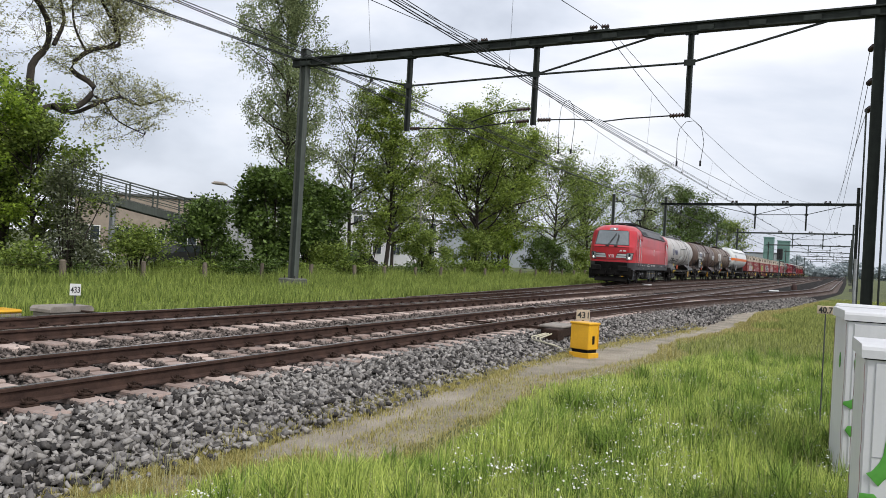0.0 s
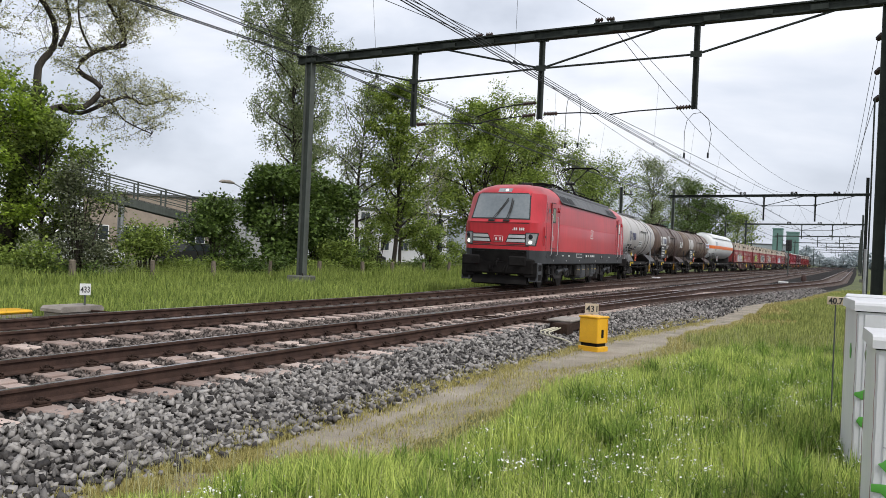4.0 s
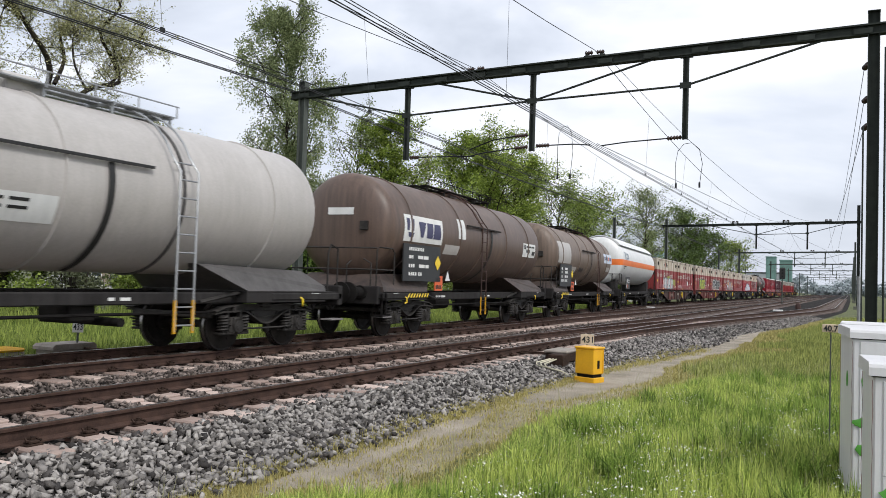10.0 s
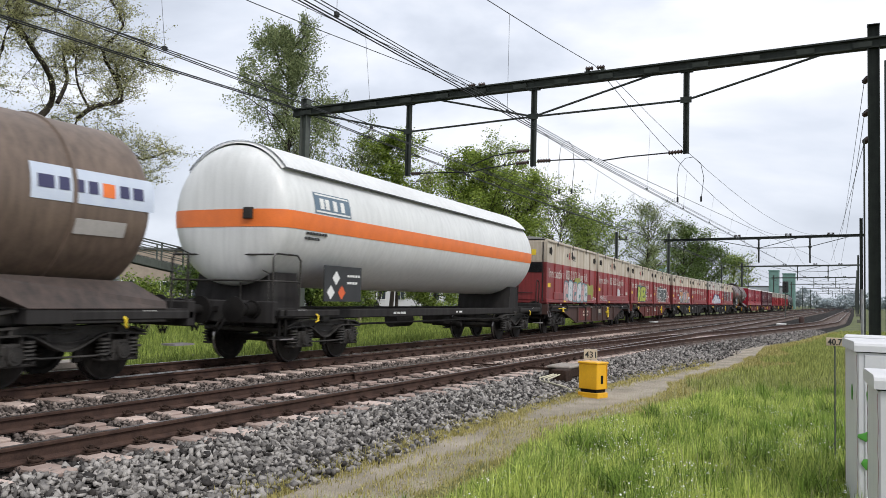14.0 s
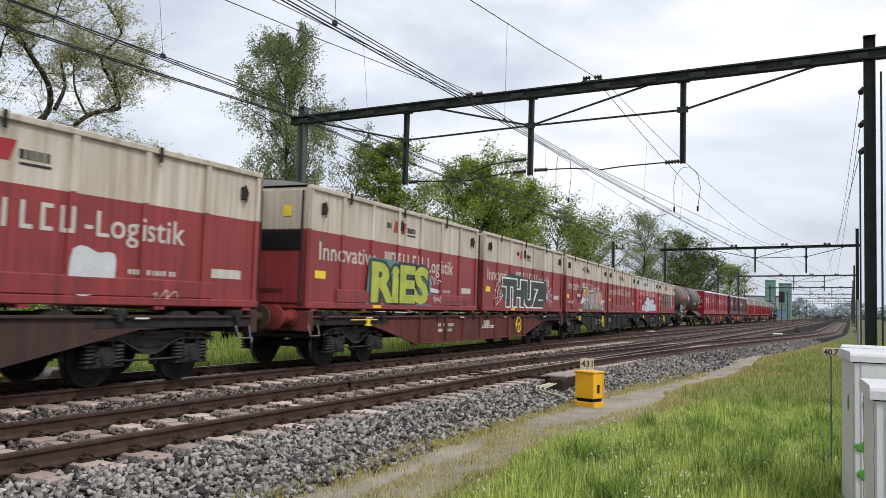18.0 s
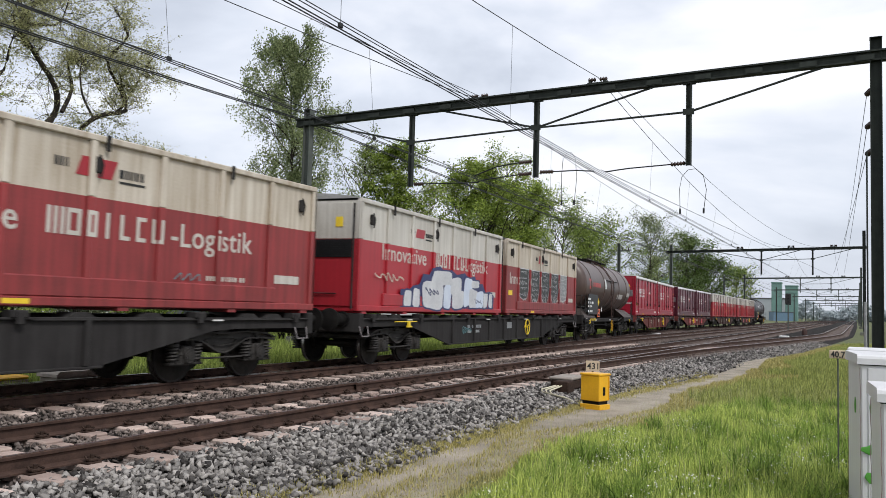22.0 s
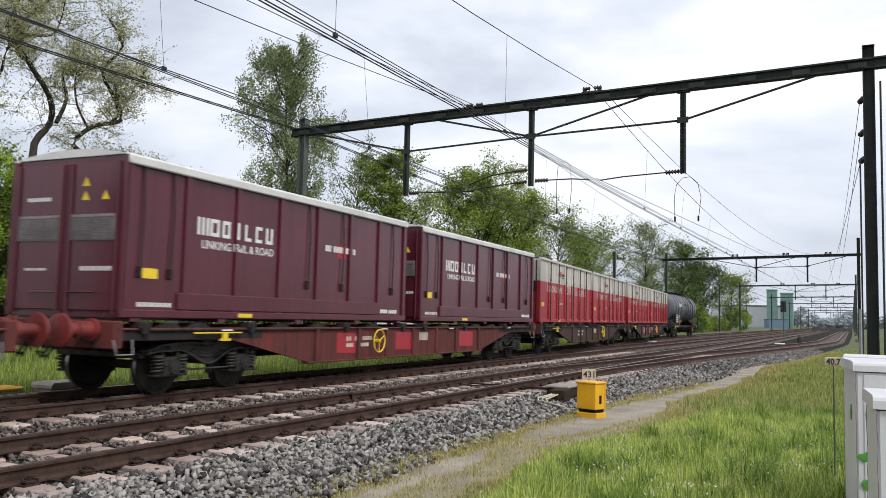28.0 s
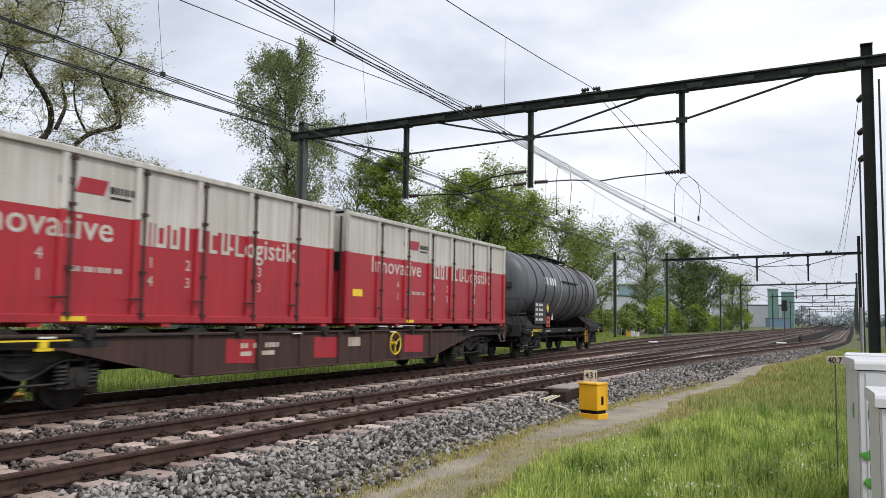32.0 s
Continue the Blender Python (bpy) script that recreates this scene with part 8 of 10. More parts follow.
def leaves(name, centres, spread, per, size, material, parent, label="", droop=0.0, seed=1, flat=0.35, hang=0.0):
    """Small bent leaves in layered sprays round the twig ends; hang turns the sprays upright."""
    r = np.random.default_rng(seed)
    c = np.repeat(np.asarray(centres, float), per, axis=0)
    k = len(c)
    lie = r.normal(0, 1, (len(centres), 3)) * np.array((0.45 + hang, 0.45 + hang, 0.25)) + np.array((0, 0, 1.0 - hang))
    lie /= np.linalg.norm(lie, axis=1)[:, None]
    lie = np.repeat(lie, per, axis=0)
    off = r.normal(0, 1, (k, 3)) * np.array(spread)
    off -= (1 - flat) * (off * lie).sum(1)[:, None] * lie
    off[:, 2] -= droop * np.abs(r.normal(0, 1, k))
    c = c + off
    a = r.normal(0, 1, (k, 3))
    a -= 0.8 * (a * lie).sum(1)[:, None] * lie
    a[:, 2] -= 0.25
    a /= np.linalg.norm(a, axis=1)[:, None]
    b = np.cross(a, lie + r.normal(0, 0.45, (k, 3)))
    b /= np.linalg.norm(b, axis=1)[:, None] + 1e-9
    n = np.cross(a, b)
    s = size * r.uniform(0.6, 1.45, (k, 1))
    w = s * r.uniform(0.30, 0.48, (k, 1))
    v = np.stack([c - a * s * 0.5, c + b * w + n * s * 0.12, c + a * s * 0.55, c - b * w + n * s * 0.12], 1).reshape(-1, 3)
    f = np.array(((0, 1, 2), (0, 2, 3)))[None] + (np.arange(k) * 4)[:, None, None]
    ob = new(name, fast(name, v, f.reshape(-1, 3), material))
    ob.parent = parent
    if label:
        ob["label"] = label
    return ob


def bough(g, r, p, d, length, rad, bend, steps=6, lift=0.15):
    """A crooked tapering branch; gives back its points and directions."""
    pts, dirs = [p.copy()], [d.copy()]
    for k in range(steps):
        d = (d + Vector((r.uniform(-1, 1), r.uniform(-1, 1), r.uniform(-1, 1) * 0.8 + lift)) * bend).normalized()
        p = p + d * (length / steps)
        pts.append(p.copy())
        dirs.append(d.copy())
    g.tube(pts, [rad * (1 - 0.78 * k / steps) for k in range(steps + 1)], 7 if rad > 0.06 else 5 if rad > 0.025 else 3, False)
    return pts, dirs


def tree(name, label, x, y, h, crown0, width, leaf, bark, seed, per=9, size=0.13, bend=0.22, limbs=26, lift=0.15, spread=0.34, droop=0.0, top=1.0, trunk_r=None, group="trees behind the fence", twist=0.0, foot=GZ, gaps=0.36, hang=0.0):
    r = random.Random(seed)
    t = thing(name, label, "tree", group)
    g = Geo()
    tr = trunk_r or h * 0.016
    pts, dirs = [Vector((x, y, foot - 0.1))], []
    d = Vector((0, 0, 1))
    n = 12
    for k in range(n):
        d = (d + Vector((r.uniform(-1, 1), r.uniform(-1, 1), 0)) * (0.09 + twist)).normalized()
        d = (d + Vector((0, 0, 0.4))).normalized()
        pts.append(pts[-1] + d * (h * 0.94 / n))
    g.tube(pts, [tr * 1.35] + [tr * (1 - 0.9 * k / n) for k in range(1, n + 1)], 9, False)
    ends, wood = [], Geo()
    for k in range(limbs):
        u = crown0 + (0.97 - crown0) * ((k + r.random()) / limbs)
        q = u * n
        i = min(n - 1, int(q))
        p = pts[i].lerp(pts[i + 1], q - i)
        c = (u - crown0) / (1 - crown0)
        prof = (math.sin(math.pi * min(1, 0.16 + 0.80 * c ** 0.85)) ** 0.75) * top + (1 - top) * (1 - c)
        length = max(0.5, width * prof * r.uniform(0.55, 1.3))
        a = k * 2.4 + r.uniform(-0.5, 0.5)
        dd = Vector((math.cos(a), math.sin(a), 0.25 + 0.75 * c + lift)).normalized()
        bp, bd = bough(wood, r, p, dd, length, max(0.018, tr * 0.42 * (1 - 0.75 * c) + 0.01), bend, 6, lift)
        for s in range(6):
            w = 1 + int(r.random() * 5.4)
            sd = (bd[w] + Vector((r.uniform(-1, 1), r.uniform(-1, 1), r.uniform(-0.5, 0.9))) * 0.9).normalized()
            sp, sdn = bough(wood, r, bp[w], sd, length * r.uniform(0.28, 0.5), max(0.010, tr * 0.13), bend * 1.2, 4, lift)
            bare = r.random() < gaps
            for s2 in range(3):
                w2 = 1 + int(r.random() * 3.4)
                ed = (sdn[w2] + Vector((r.uniform(-1, 1), r.uniform(-1, 1), r.uniform(-0.6, 0.6)))).normalized()
                ep, _ = bough(wood, r, sp[w2], ed, length * r.uniform(0.12, 0.26), 0.008, bend, 2, 0)
                if not bare:
                    ends += ep[1:]
            if not bare:
                ends += sp[2:]
        ends += bp[5:]
    part("trunk", g, bark, t, smooth=60)
    part("branching", wood, bark, t, smooth=60)
    leaves("crown", ends, (spread, spread, spread), per, size, leaf, t, droop=droop, seed=seed, hang=hang)
    return t


# the gnarled oak: a forked trunk, crooked bare limbs, few young leaves, an ivy-clad foot
def gnarled_oak():
    r = random.Random(31)
    t = thing("oak_tree", "gnarled old oak with twisted bare limbs and sparse young leaves", "tree", "trees behind the fence")
    base = Vector((-30.0, 20.9, GZ))
    g = Geo()
    g.tube([base, base + Vector((0.1, 0.3, 2.5)), base + Vector((0.2, 0.7, 5.0)), base + Vector((0.2, 1.2, 7.0))], [0.42, 0.36, 0.32, 0.28], 10, False)
    part("trunk", g, M_BARK, t, smooth=60)
    ends = []
    fork = base + Vector((0.2, 1.2, 6.9))
    low = base + Vector((0.2, 0.7, 5.2))
    plans = (  # start, way points (dy, dz), radius
        (fork, ((0.3, 1.6), (0.9, 2.6), (0.6, 3.6), (-0.6, 4.6), (-1.0, 5.8), (-0.3, 6.9), (0.6, 8.0)), 0.20),
        (low, ((1.4, 1.7), (2.8, 2.0), (3.2, 2.9), (2.6, 3.6), (3.1, 4.5), (4.3, 5.0), (4.3, 6.2), (3.7, 7.2), (4.2, 8.4), (3.8, 9.6)), 0.18),
        (low + Vector((0, 1.5, 1.75)), ((1.4, 0.0), (2.3, 0.6), (3.6, 1.1), (5.0, 1.0), (6.2, 1.6)), 0.13),
        (low + Vector((0, 3.6, 2.6)), ((0.9, -0.2), (1.7, -0.8), (2.5, -1.3)), 0.07),
        (low, ((-1.2, 1.8), (-2.3, 3.4), (-2.0, 4.6), (-2.9, 6.0), (-2.2, 7.2), (-2.5, 9.0)), 0.20),
        (fork + Vector((0, 0.9, 2.6)), ((0.6, 1.2), (0.4, 2.2), (1.5, 2.8), (2.2, 3.0)), 0.11),
        (fork + Vector((0, -0.8, 4.8)), ((-0.8, 1.1), (-0.5, 2.4), (-1.4, 3.2)), 0.09),
        (low + Vector((0, 4.2, 4.9)), ((0.5, 0.7), (0.4, 1.8), (0.8, 2.6)), 0.09),
        (low, ((-2.6, 1.2), (-4.4, 2.6), (-5.6, 2.4), (-6.6, 4.0)), 0.15),
        (low + Vector((0, -2.0, 4.6)), ((1.0, 0.9), (0.7, 2.0), (1.8, 2.7), (1.4, 4.0)), 0.08),
        (fork + Vector((0, -1.0, 5.8)), ((1.2, 0.3), (2.1, 1.2), (1.8, 2.2)), 0.07),
        (low + Vector((0, 4.3, 6.2)), ((0.9, 0.2), (1.7, 1.1), (2.5, 0.9)), 0.06),
        (low + Vector((0, 3.0, 4.4)), ((-0.9, 0.8), (-1.1, 1.9), (-0.3, 2.7)), 0.07),
    )
    for p0, way, rad in plans:
        pts = [p0] + [p0 + Vector((r.uniform(-0.5, 0.5), a, b)) for a, b in way]
        fine = []
        for k in range(len(pts) - 1):
            a = pts[max(0, k - 1)]
            b, c, d = pts[k], pts[k + 1], pts[min(len(pts) - 1, k + 2)]
            for q in (0, 0.33, 0.66):
                fine.append(0.5 * ((2 * b) + (c - a) * q + (2 * a - 5 * b + 4 * c - d) * q * q + (3 * b - a - 3 * c + d) * q ** 3))
        fine.append(pts[-1])
        g = Geo()
        m = len(fine)
        g.tube(fine, [rad * 0.84 * (1 - 0.72 * k / m) for k in range(m)], 8, False)
        part("limb", g, M_BARK, t, smooth=60)
        twigs = Geo()
        for k in range(m // 4, m):
            for _ in range(3 if k > m * 0.45 else 1):
                d = Vector((r.uniform(-1, 1), r.uniform(-1, 1), r.uniform(-0.5, 1.0))).normalized()
                sp, sd = bough(twigs, r, fine[k], d, r.uniform(0.7, 1.9), 0.021, 0.45, 5, 0.12)
                for j in (1, 2, 3, 4, 5):
                    for _ in range(2):
                        e = (sd[j] + Vector((r.uniform(-1, 1), r.uniform(-1, 1), r.uniform(-0.6, 0.8)))).normalized()
                        ep, _d = bough(twigs, r, sp[j], e, r.uniform(0.35, 0.9), 0.0065, 0.4, 3, 0.05)
                        ends += ep[1:]
        part("twig_spray", twigs, M_BARK, t, "fine dark twigs")
    leaves("crown", ends, (0.13, 0.13, 0.10), 5, 0.075, M_L_SPARSE, t, "sparse young grey-green leaves", seed=5)
    # ivy and young shoots round the trunk
    cs = []
    for k in range(520):
        a, z = r.uniform(0, 6.283), r.uniform(0.5, 7.6)
        q = 0.35 + 0.5 * r.random() * (1.4 - z / 8)
        cs.append((base.x + 0.2 + q * math.cos(a), base.y + 0.9 * z / 7 + q * math.sin(a), GZ + z))
    leaves("ivy", cs, (0.16, 0.16, 0.2), 10, 0.13, M_L_MID, t, "ivy climbing the trunk", seed=6)
    return t


gnarled_oak()
tree("maple_tree", "yellow-green young maple in fresh leaf below the oak", -29.2, 18.0, 8.6, 0.14, 3.1, M_L_OAK, M_BARK, 12, 22, 0.14, limbs=32, spread=0.25, trunk_r=0.11, gaps=0.4)
tree("ash_tree", "mid-green young ash with loose compound leaves below the oak", -28.6, 21.6, 6.6, 0.2, 2.3, M_L_MID, M_BARK, 13, 18, 0.13, limbs=24, spread=0.22, trunk_r=0.10, gaps=0.4)
tree("birch_tree", "tall birch with fine drooping grey-green foliage", -28.7, 37.6, 18.2, 0.26, 3.3, M_L_BIRCH, M_BARK, 21, 24, 0.095, bend=0.27, limbs=52, lift=0.08, spread=0.16, droop=0.38, trunk_r=0.15, hang=0.8, gaps=0.3)
tree("birch_tree", "slender birch with fine grey-green foliage", -28.8, 44.6, 13.2, 0.25, 2.9, M_L_BIRCH, M_BARK, 22, 8, 0.11, hang=0.8, bend=0.28, limbs=30, lift=0.1, spread=0.26, droop=0.25, trunk_r=0.14)
tree("oak_tree", "upright young oak in yellow-green leaf", -26.4, 45.2, 12.6, 0.16, 3.3, M_L_FRESH, M_BARK, 23, 22, 0.12, limbs=32, spread=0.26, trunk_r=0.16)
tree("birch_tree", "thin nearly bare birch with fine twigs", -27.2, 51.2, 12.2, 0.35, 1.8, M_L_SPARSE, M_BARKB, 24, 2, 0.09, bend=0.35, limbs=22, lift=0.2, spread=0.25, trunk_r=0.11)
tree("oak_tree", "broad oak in full fresh green leaf", -27.8, 62.0, 13.3, 0.2, 6.0, M_L_FRESH, M_BARK, 25, 26, 0.15, limbs=44, spread=0.32, trunk_r=0.24)
tree("oak_tree", "broad oak in full fresh green leaf", -28.2, 70.5, 12.7, 0.2, 5.4, M_L_FRESH, M_BARK, 26, 24, 0.15, limbs=40, spread=0.34, trunk_r=0.22)
tree("ash_tree", "loosely leaved ash with visible branches", -28.0, 83.0, 12.2, 0.28, 5.4, M_L_MID, M_BARK, 27, 9, 0.15, limbs=32, spread=0.42, trunk_r=0.18)
tree("oak_tree", "rounded oak in mid-green leaf", -27.6, 95.0, 11.6, 0.2, 6.0, M_L_MID, M_BARK, 28, 13, 0.19, limbs=28, spread=0.5, trunk_r=0.18)
tree("poplar_tree", "tall loose poplar with grey-green foliage", -28.2, 126.0, 16.6, 0.25, 4.8, M_L_BIRCH, M_BARK, 29, 8, 0.2, limbs=32, spread=0.5, trunk_r=0.22)
tree("oak_tree", "dense rounded oak in dark green leaf", -28.5, 158.0, 16.4, 0.15, 6.6, M_L_DARK, M_BARK, 30, 13, 0.27, limbs=32, spread=0.7, trunk_r=0.26)
tree("oak_tree", "dense rounded oak in dark green leaf", -29.0, 182.0, 13.5, 0.15, 6.0, M_L_DARK, M_BARK, 32, 13, 0.3, limbs=28, spread=0.7, trunk_r=0.25)
tree("oak_tree", "rounded oak in mid-green leaf", -28.0, 221.0, 13.8, 0.12, 6.2, M_L_MID, M_BARK, 33, 8, 0.33, limbs=26, spread=0.8, trunk_r=0.25)
for k, (x, y, h) in enumerate(((-31.5, 55, 10.5), (-31.5, 75, 11.0), (-32, 104, 11.5), (-31, 141, 11.5), (8.0, 118, 9.5), (13.0, 160, 11.0), (-34, 66, 9.0))):
    tree("lime_tree", "loose green lime tree behind the fence", x, y, h, 0.2, 3.4, M_L_MID, M_BARK, 50 + k, 7, 0.18, limbs=24, spread=0.45, trunk_r=0.15)


def shrub(label, x, y, rx, ry, h, material, seed, count=5200, size=0.12, blobs=15, blossom=0.0, name="shrub"):
    r = random.Random(seed)
    s = thing(name, label, "shrub", "shrubs along the fence")
    g = Geo()
    cs = []
    for k in range(blobs):
        a, q = r.uniform(0, 6.283), math.sqrt(r.random())
        u = r.random() ** 0.8
        wide = math.sqrt(max(0.05, 1 - (u * 0.95) ** 2.2)) * 0.85 + 0.1
        cx, cy, cz = x + rx * q * wide * math.cos(a), y + ry * q * wide * math.sin(a), GZ + 0.25 + (h - 0.7) * u
        rad = r.uniform(0.45, 0.95) * min(rx, ry, h) * 0.48
        cs.append((cx, cy, cz, rad))
        b = Vector((x + (cx - x) * 0.25, y + (cy - y) * 0.25, GZ - 0.05))
        m = Vector((x + (cx - x) * 0.55, y + (cy - y) * 0.55, GZ + (cz - GZ) * 0.6))
        g.tube([b, m, Vector((cx, cy, cz)), Vector((cx + (cx - x) * 0.15, cy + (cy - y) * 0.15, cz + rad * 0.9))], [0.035, 0.025, 0.014, 0.005], 5, False)
    part("stem_clump", g, M_BARK, s, smooth=60)
    pts = []
    for cx, cy, cz, rad in cs:
        for _ in range(count // blobs // 6):
            d = Vector((r.gauss(0, 1), r.gauss(0, 1), r.gauss(0, 1))).normalized() * rad * (0.45 + 0.62 * r.random() ** 0.6)
            pts.append((cx + d.x, cy + d.y, max(GZ + 0.05, cz + d.z)))
    leaves("foliage", pts, (0.17, 0.17, 0.15), 6, size, material, s, seed=seed, droop=0.10 if name == "hazel_shrub" else 0.0)
    if blossom:
        top = [p for p in pts if r.random() < blossom]
        leaves("blossom", top, (0.12, 0.12, 0.1), 3, 0.09, M_BLOSSOM, s, "white blossom", seed=seed + 1)
    return s


shrub("grey-green leafy shrub at the fence", -26.0, 21.2, 1.6, 1.7, 4.5, M_L_GREY, 101, 9000, 0.10, 22)
shrub("low dark green shrub at the fence", -25.2, 17.8, 1.3, 1.7, 1.7, M_L_MID, 102, 4200, 0.11)
shrub("low dark green shrub at the fence", -25.4, 14.6, 1.3, 1.7, 1.9, M_L_DARK, 103, 3000, 0.11)
shrub("rounded green shrub at the fence", -25.2, 23.7, 1.4, 1.9, 2.35, M_L_MID, 104, 6500, 0.10, 18)
shrub("tall green hazel shrub", -26.4, 29.0, 1.6, 2.5, 3.7, M_L_DARK, 105, 11000, 0.13, 22)
shrub("large dark green hazel shrub with drooping leaves", -27.4, 35.2, 2.4, 2.6, 6.2, M_L_DARK, 106, 17000, 0.19, 40, name="hazel_shrub")
shrub("large dark green hazel shrub with drooping leaves", -27.2, 38.6, 2.0, 2.6, 5.4, M_L_DARK, 107, 12000, 0.19, 30, name="hazel_shrub")
shrub("low green shrub at the fence", -25.4, 37.0, 1.2, 2.4, 2.3, M_L_MID, 108, 5000, 0.12)
shrub("loose small-leaved green bush at the fence", -26.4, 43.2, 1.2, 2.0, 3.9, M_L_MID, 109, 3800, 0.12, 16)
shrub("loose small-leaved green bush at the fence", -26.6, 50.6, 1.5, 3.4, 3.6, M_L_MID, 110, 7000, 0.13, 22)
shrub("light green bush under the oaks", -26.2, 59.0, 1.6, 5.0, 3.8, M_L_MID, 111, 9000, 0.15, 26)
shrub("light green bush under the oaks", -27.2, 67.0, 1.6, 4.2, 4.6, M_L_OAK, 112, 6500, 0.15, 22)
shrub("dense dark green bush at the fence", -25.8, 74.5, 1.8, 4.6, 3.9, M_L_DARK, 113, 9000, 0.15, 26)
shrub("green hawthorn shrub dotted with white blossom", -25.2, 83.0, 1.8, 3.8, 3.0, M_L_MID, 114, 6000, 0.16, 20, 0.25, "hawthorn_shrub")
shrub("green hawthorn shrub dotted with white blossom", -25.6, 91.5, 1.8, 3.6, 3.2, M_L_MID, 115, 5200, 0.17, 20, 0.22, "hawthorn_shrub")
for k, y in enumerate((101, 112, 124, 137, 150, 166, 184, 205, 230)):
    shrub("bank of green bushes beside the line", -25.8 - 0.8 * (k % 2), y, 2.2, 7.0 + k * 0.8, 3.4 + (k % 3), (M_L_MID, M_L_DARK, M_L_OAK)[k % 3], 120 + k, 5000, 0.24, 24, 0.15 if k in (0, 3) else 0)
for k, (y, h) in enumerate(((19.5, 1.0), (26.2, 1.2), (31.0, 1.3), (41.0, 1.2), (46.0, 1.3), (54.5, 1.6), (29.0, 1.0), (34.5, 1.1))):
    shrub("low bramble scrub along the fence", -24.9, y, 0.8, 2.2, h, (M_L_DARK, M_L_MID)[k % 2], 140 + k, 3000, 0.10, 12, name="bramble")
# woods closing the distance; haze is put into their pale blue-grey leaf colour
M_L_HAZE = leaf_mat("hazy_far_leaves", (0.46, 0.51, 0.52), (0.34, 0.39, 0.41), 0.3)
r = np.random.default_rng(77)
pts = []
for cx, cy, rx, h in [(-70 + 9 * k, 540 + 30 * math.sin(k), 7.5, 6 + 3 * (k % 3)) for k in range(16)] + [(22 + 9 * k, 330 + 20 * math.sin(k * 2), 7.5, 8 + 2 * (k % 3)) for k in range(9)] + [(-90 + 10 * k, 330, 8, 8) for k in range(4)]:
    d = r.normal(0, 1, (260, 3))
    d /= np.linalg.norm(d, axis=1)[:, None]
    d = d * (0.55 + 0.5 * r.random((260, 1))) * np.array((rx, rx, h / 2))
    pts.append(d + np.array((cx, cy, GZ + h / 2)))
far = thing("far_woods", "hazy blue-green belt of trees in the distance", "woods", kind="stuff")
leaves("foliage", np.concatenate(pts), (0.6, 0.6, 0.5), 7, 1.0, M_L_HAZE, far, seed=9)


# ---------------------------------------------------------------- grass and flowers
def blades(name, xyz, h, wd, material, label, seed, lean=0.35, segs=2):
    """Grass: each blade a narrow bent strip that ends in a point."""
    r = np.random.default_rng(seed)
    p = np.asarray(xyz, float)
    k = len(p)
    a = r.uniform(0, 6.283, k)
    side = np.stack([np.cos(a), np.sin(a), np.zeros(k)], 1)
    b = r.uniform(0, 6.283, k)
    over = np.stack([np.cos(b), np.sin(b), np.zeros(k)], 1)
    hh = (np.asarray(h) * r.uniform(0.55, 1.35, k))[:, None]
    ww = (wd * r.uniform(0.6, 1.3, k))[:, None]
    ln = (np.abs(r.normal(0, lean, k)))[:, None]
    up = np.array((0, 0, 1.0))
    p1 = p + hh * (0.55 * up + 0.22 * ln * over)
    p2 = p + hh * ((1 - 0.35 * np.minimum(ln, 1.2)) * up + 0.95 * ln * over)
    v = np.stack([p - side * ww, p + side * ww, p1 + side * ww * 0.8, p1 - side * ww * 0.8, p2], 1).reshape(-1, 3)
    f = np.array(((0, 1, 2), (0, 2, 3), (3, 2, 4)))[None] + (np.arange(k) * 5)[:, None, None]
    ob = new(name, fast(name, v, f.reshape(-1, 3), material))
    return tagged(ob, label, "grass", kind="stuff")


M_BLADE_V = leaf_mat("verge_blades", (0.44, 0.52, 0.13), (0.09, 0.14, 0.03), 0.38)
M_STALK = leaf_mat("pale_seed_stalks", (0.55, 0.52, 0.30), (0.36, 0.36, 0.18), 0.3)
M_BLADE_D = leaf_mat("deep_green_blades", (0.36, 0.50, 0.10), (0.06, 0.11, 0.022), 0.38)


def edge_x(y):
    """Right edge of the sandy path."""
    a = toe(y) + 0.68 + 0.3 * noise.noise((y * 0.5, 3, 0)) + 0.12 * noise.noise((y * 2.1, 5, 0)) + 0.55 * ease(y, 10.5, 13.5) * (1 - ease(y, 15, 19))
    return a - 0.7 * (1 - ease(y, 4.6, 6.4)) + 0.35 * ease(y, 13, 17) - 0.9 * ease(y, 27, 38)


def field(seed, n, y0, y1, xr, keep):
    r = np.random.default_rng(seed)
    out = []
    y = y0 + (y1 - y0) * r.random(n) ** 1.25
    for k in range(n):
        x = xr(y[k], r.random())
        if keep(x, y[k], r.random()):
            out.append((x, y[k], ground_z(x, y[k]) - 0.01))
    return out


wide = lambda y: min(2.2, 0.12 * y + 0.35)
near_pts = field(1, 135000, 3.6, 16, lambda y, u: edge_x(y) + (wide(y) - edge_x(y)) * u, lambda x, y, u: True)
lush = [min(1.0, max(0.12, (p[0] - edge_x(p[1])) * 0.75)) * (0.78 + 0.5 * noise.noise((p[0] * 1.3, p[1] * 0.9, 0)) + 0.35 * noise.noise((p[0] * 4.5, p[1] * 4.0, 5))) for p in near_pts]
tall = np.array(lush)
A = np.array(near_pts)
m = tall > 0.30
blades("meadow_grass", A[m], 0.27 * tall[m] + 0.035, 0.0056, M_BLADE, "lush green meadow grass", 11)
blades("trodden_grass", A[~m], 0.16 * tall[~m] + 0.03, 0.0050, M_BLADE_DRY, "short yellowish grass along the path", 12, 0.6)
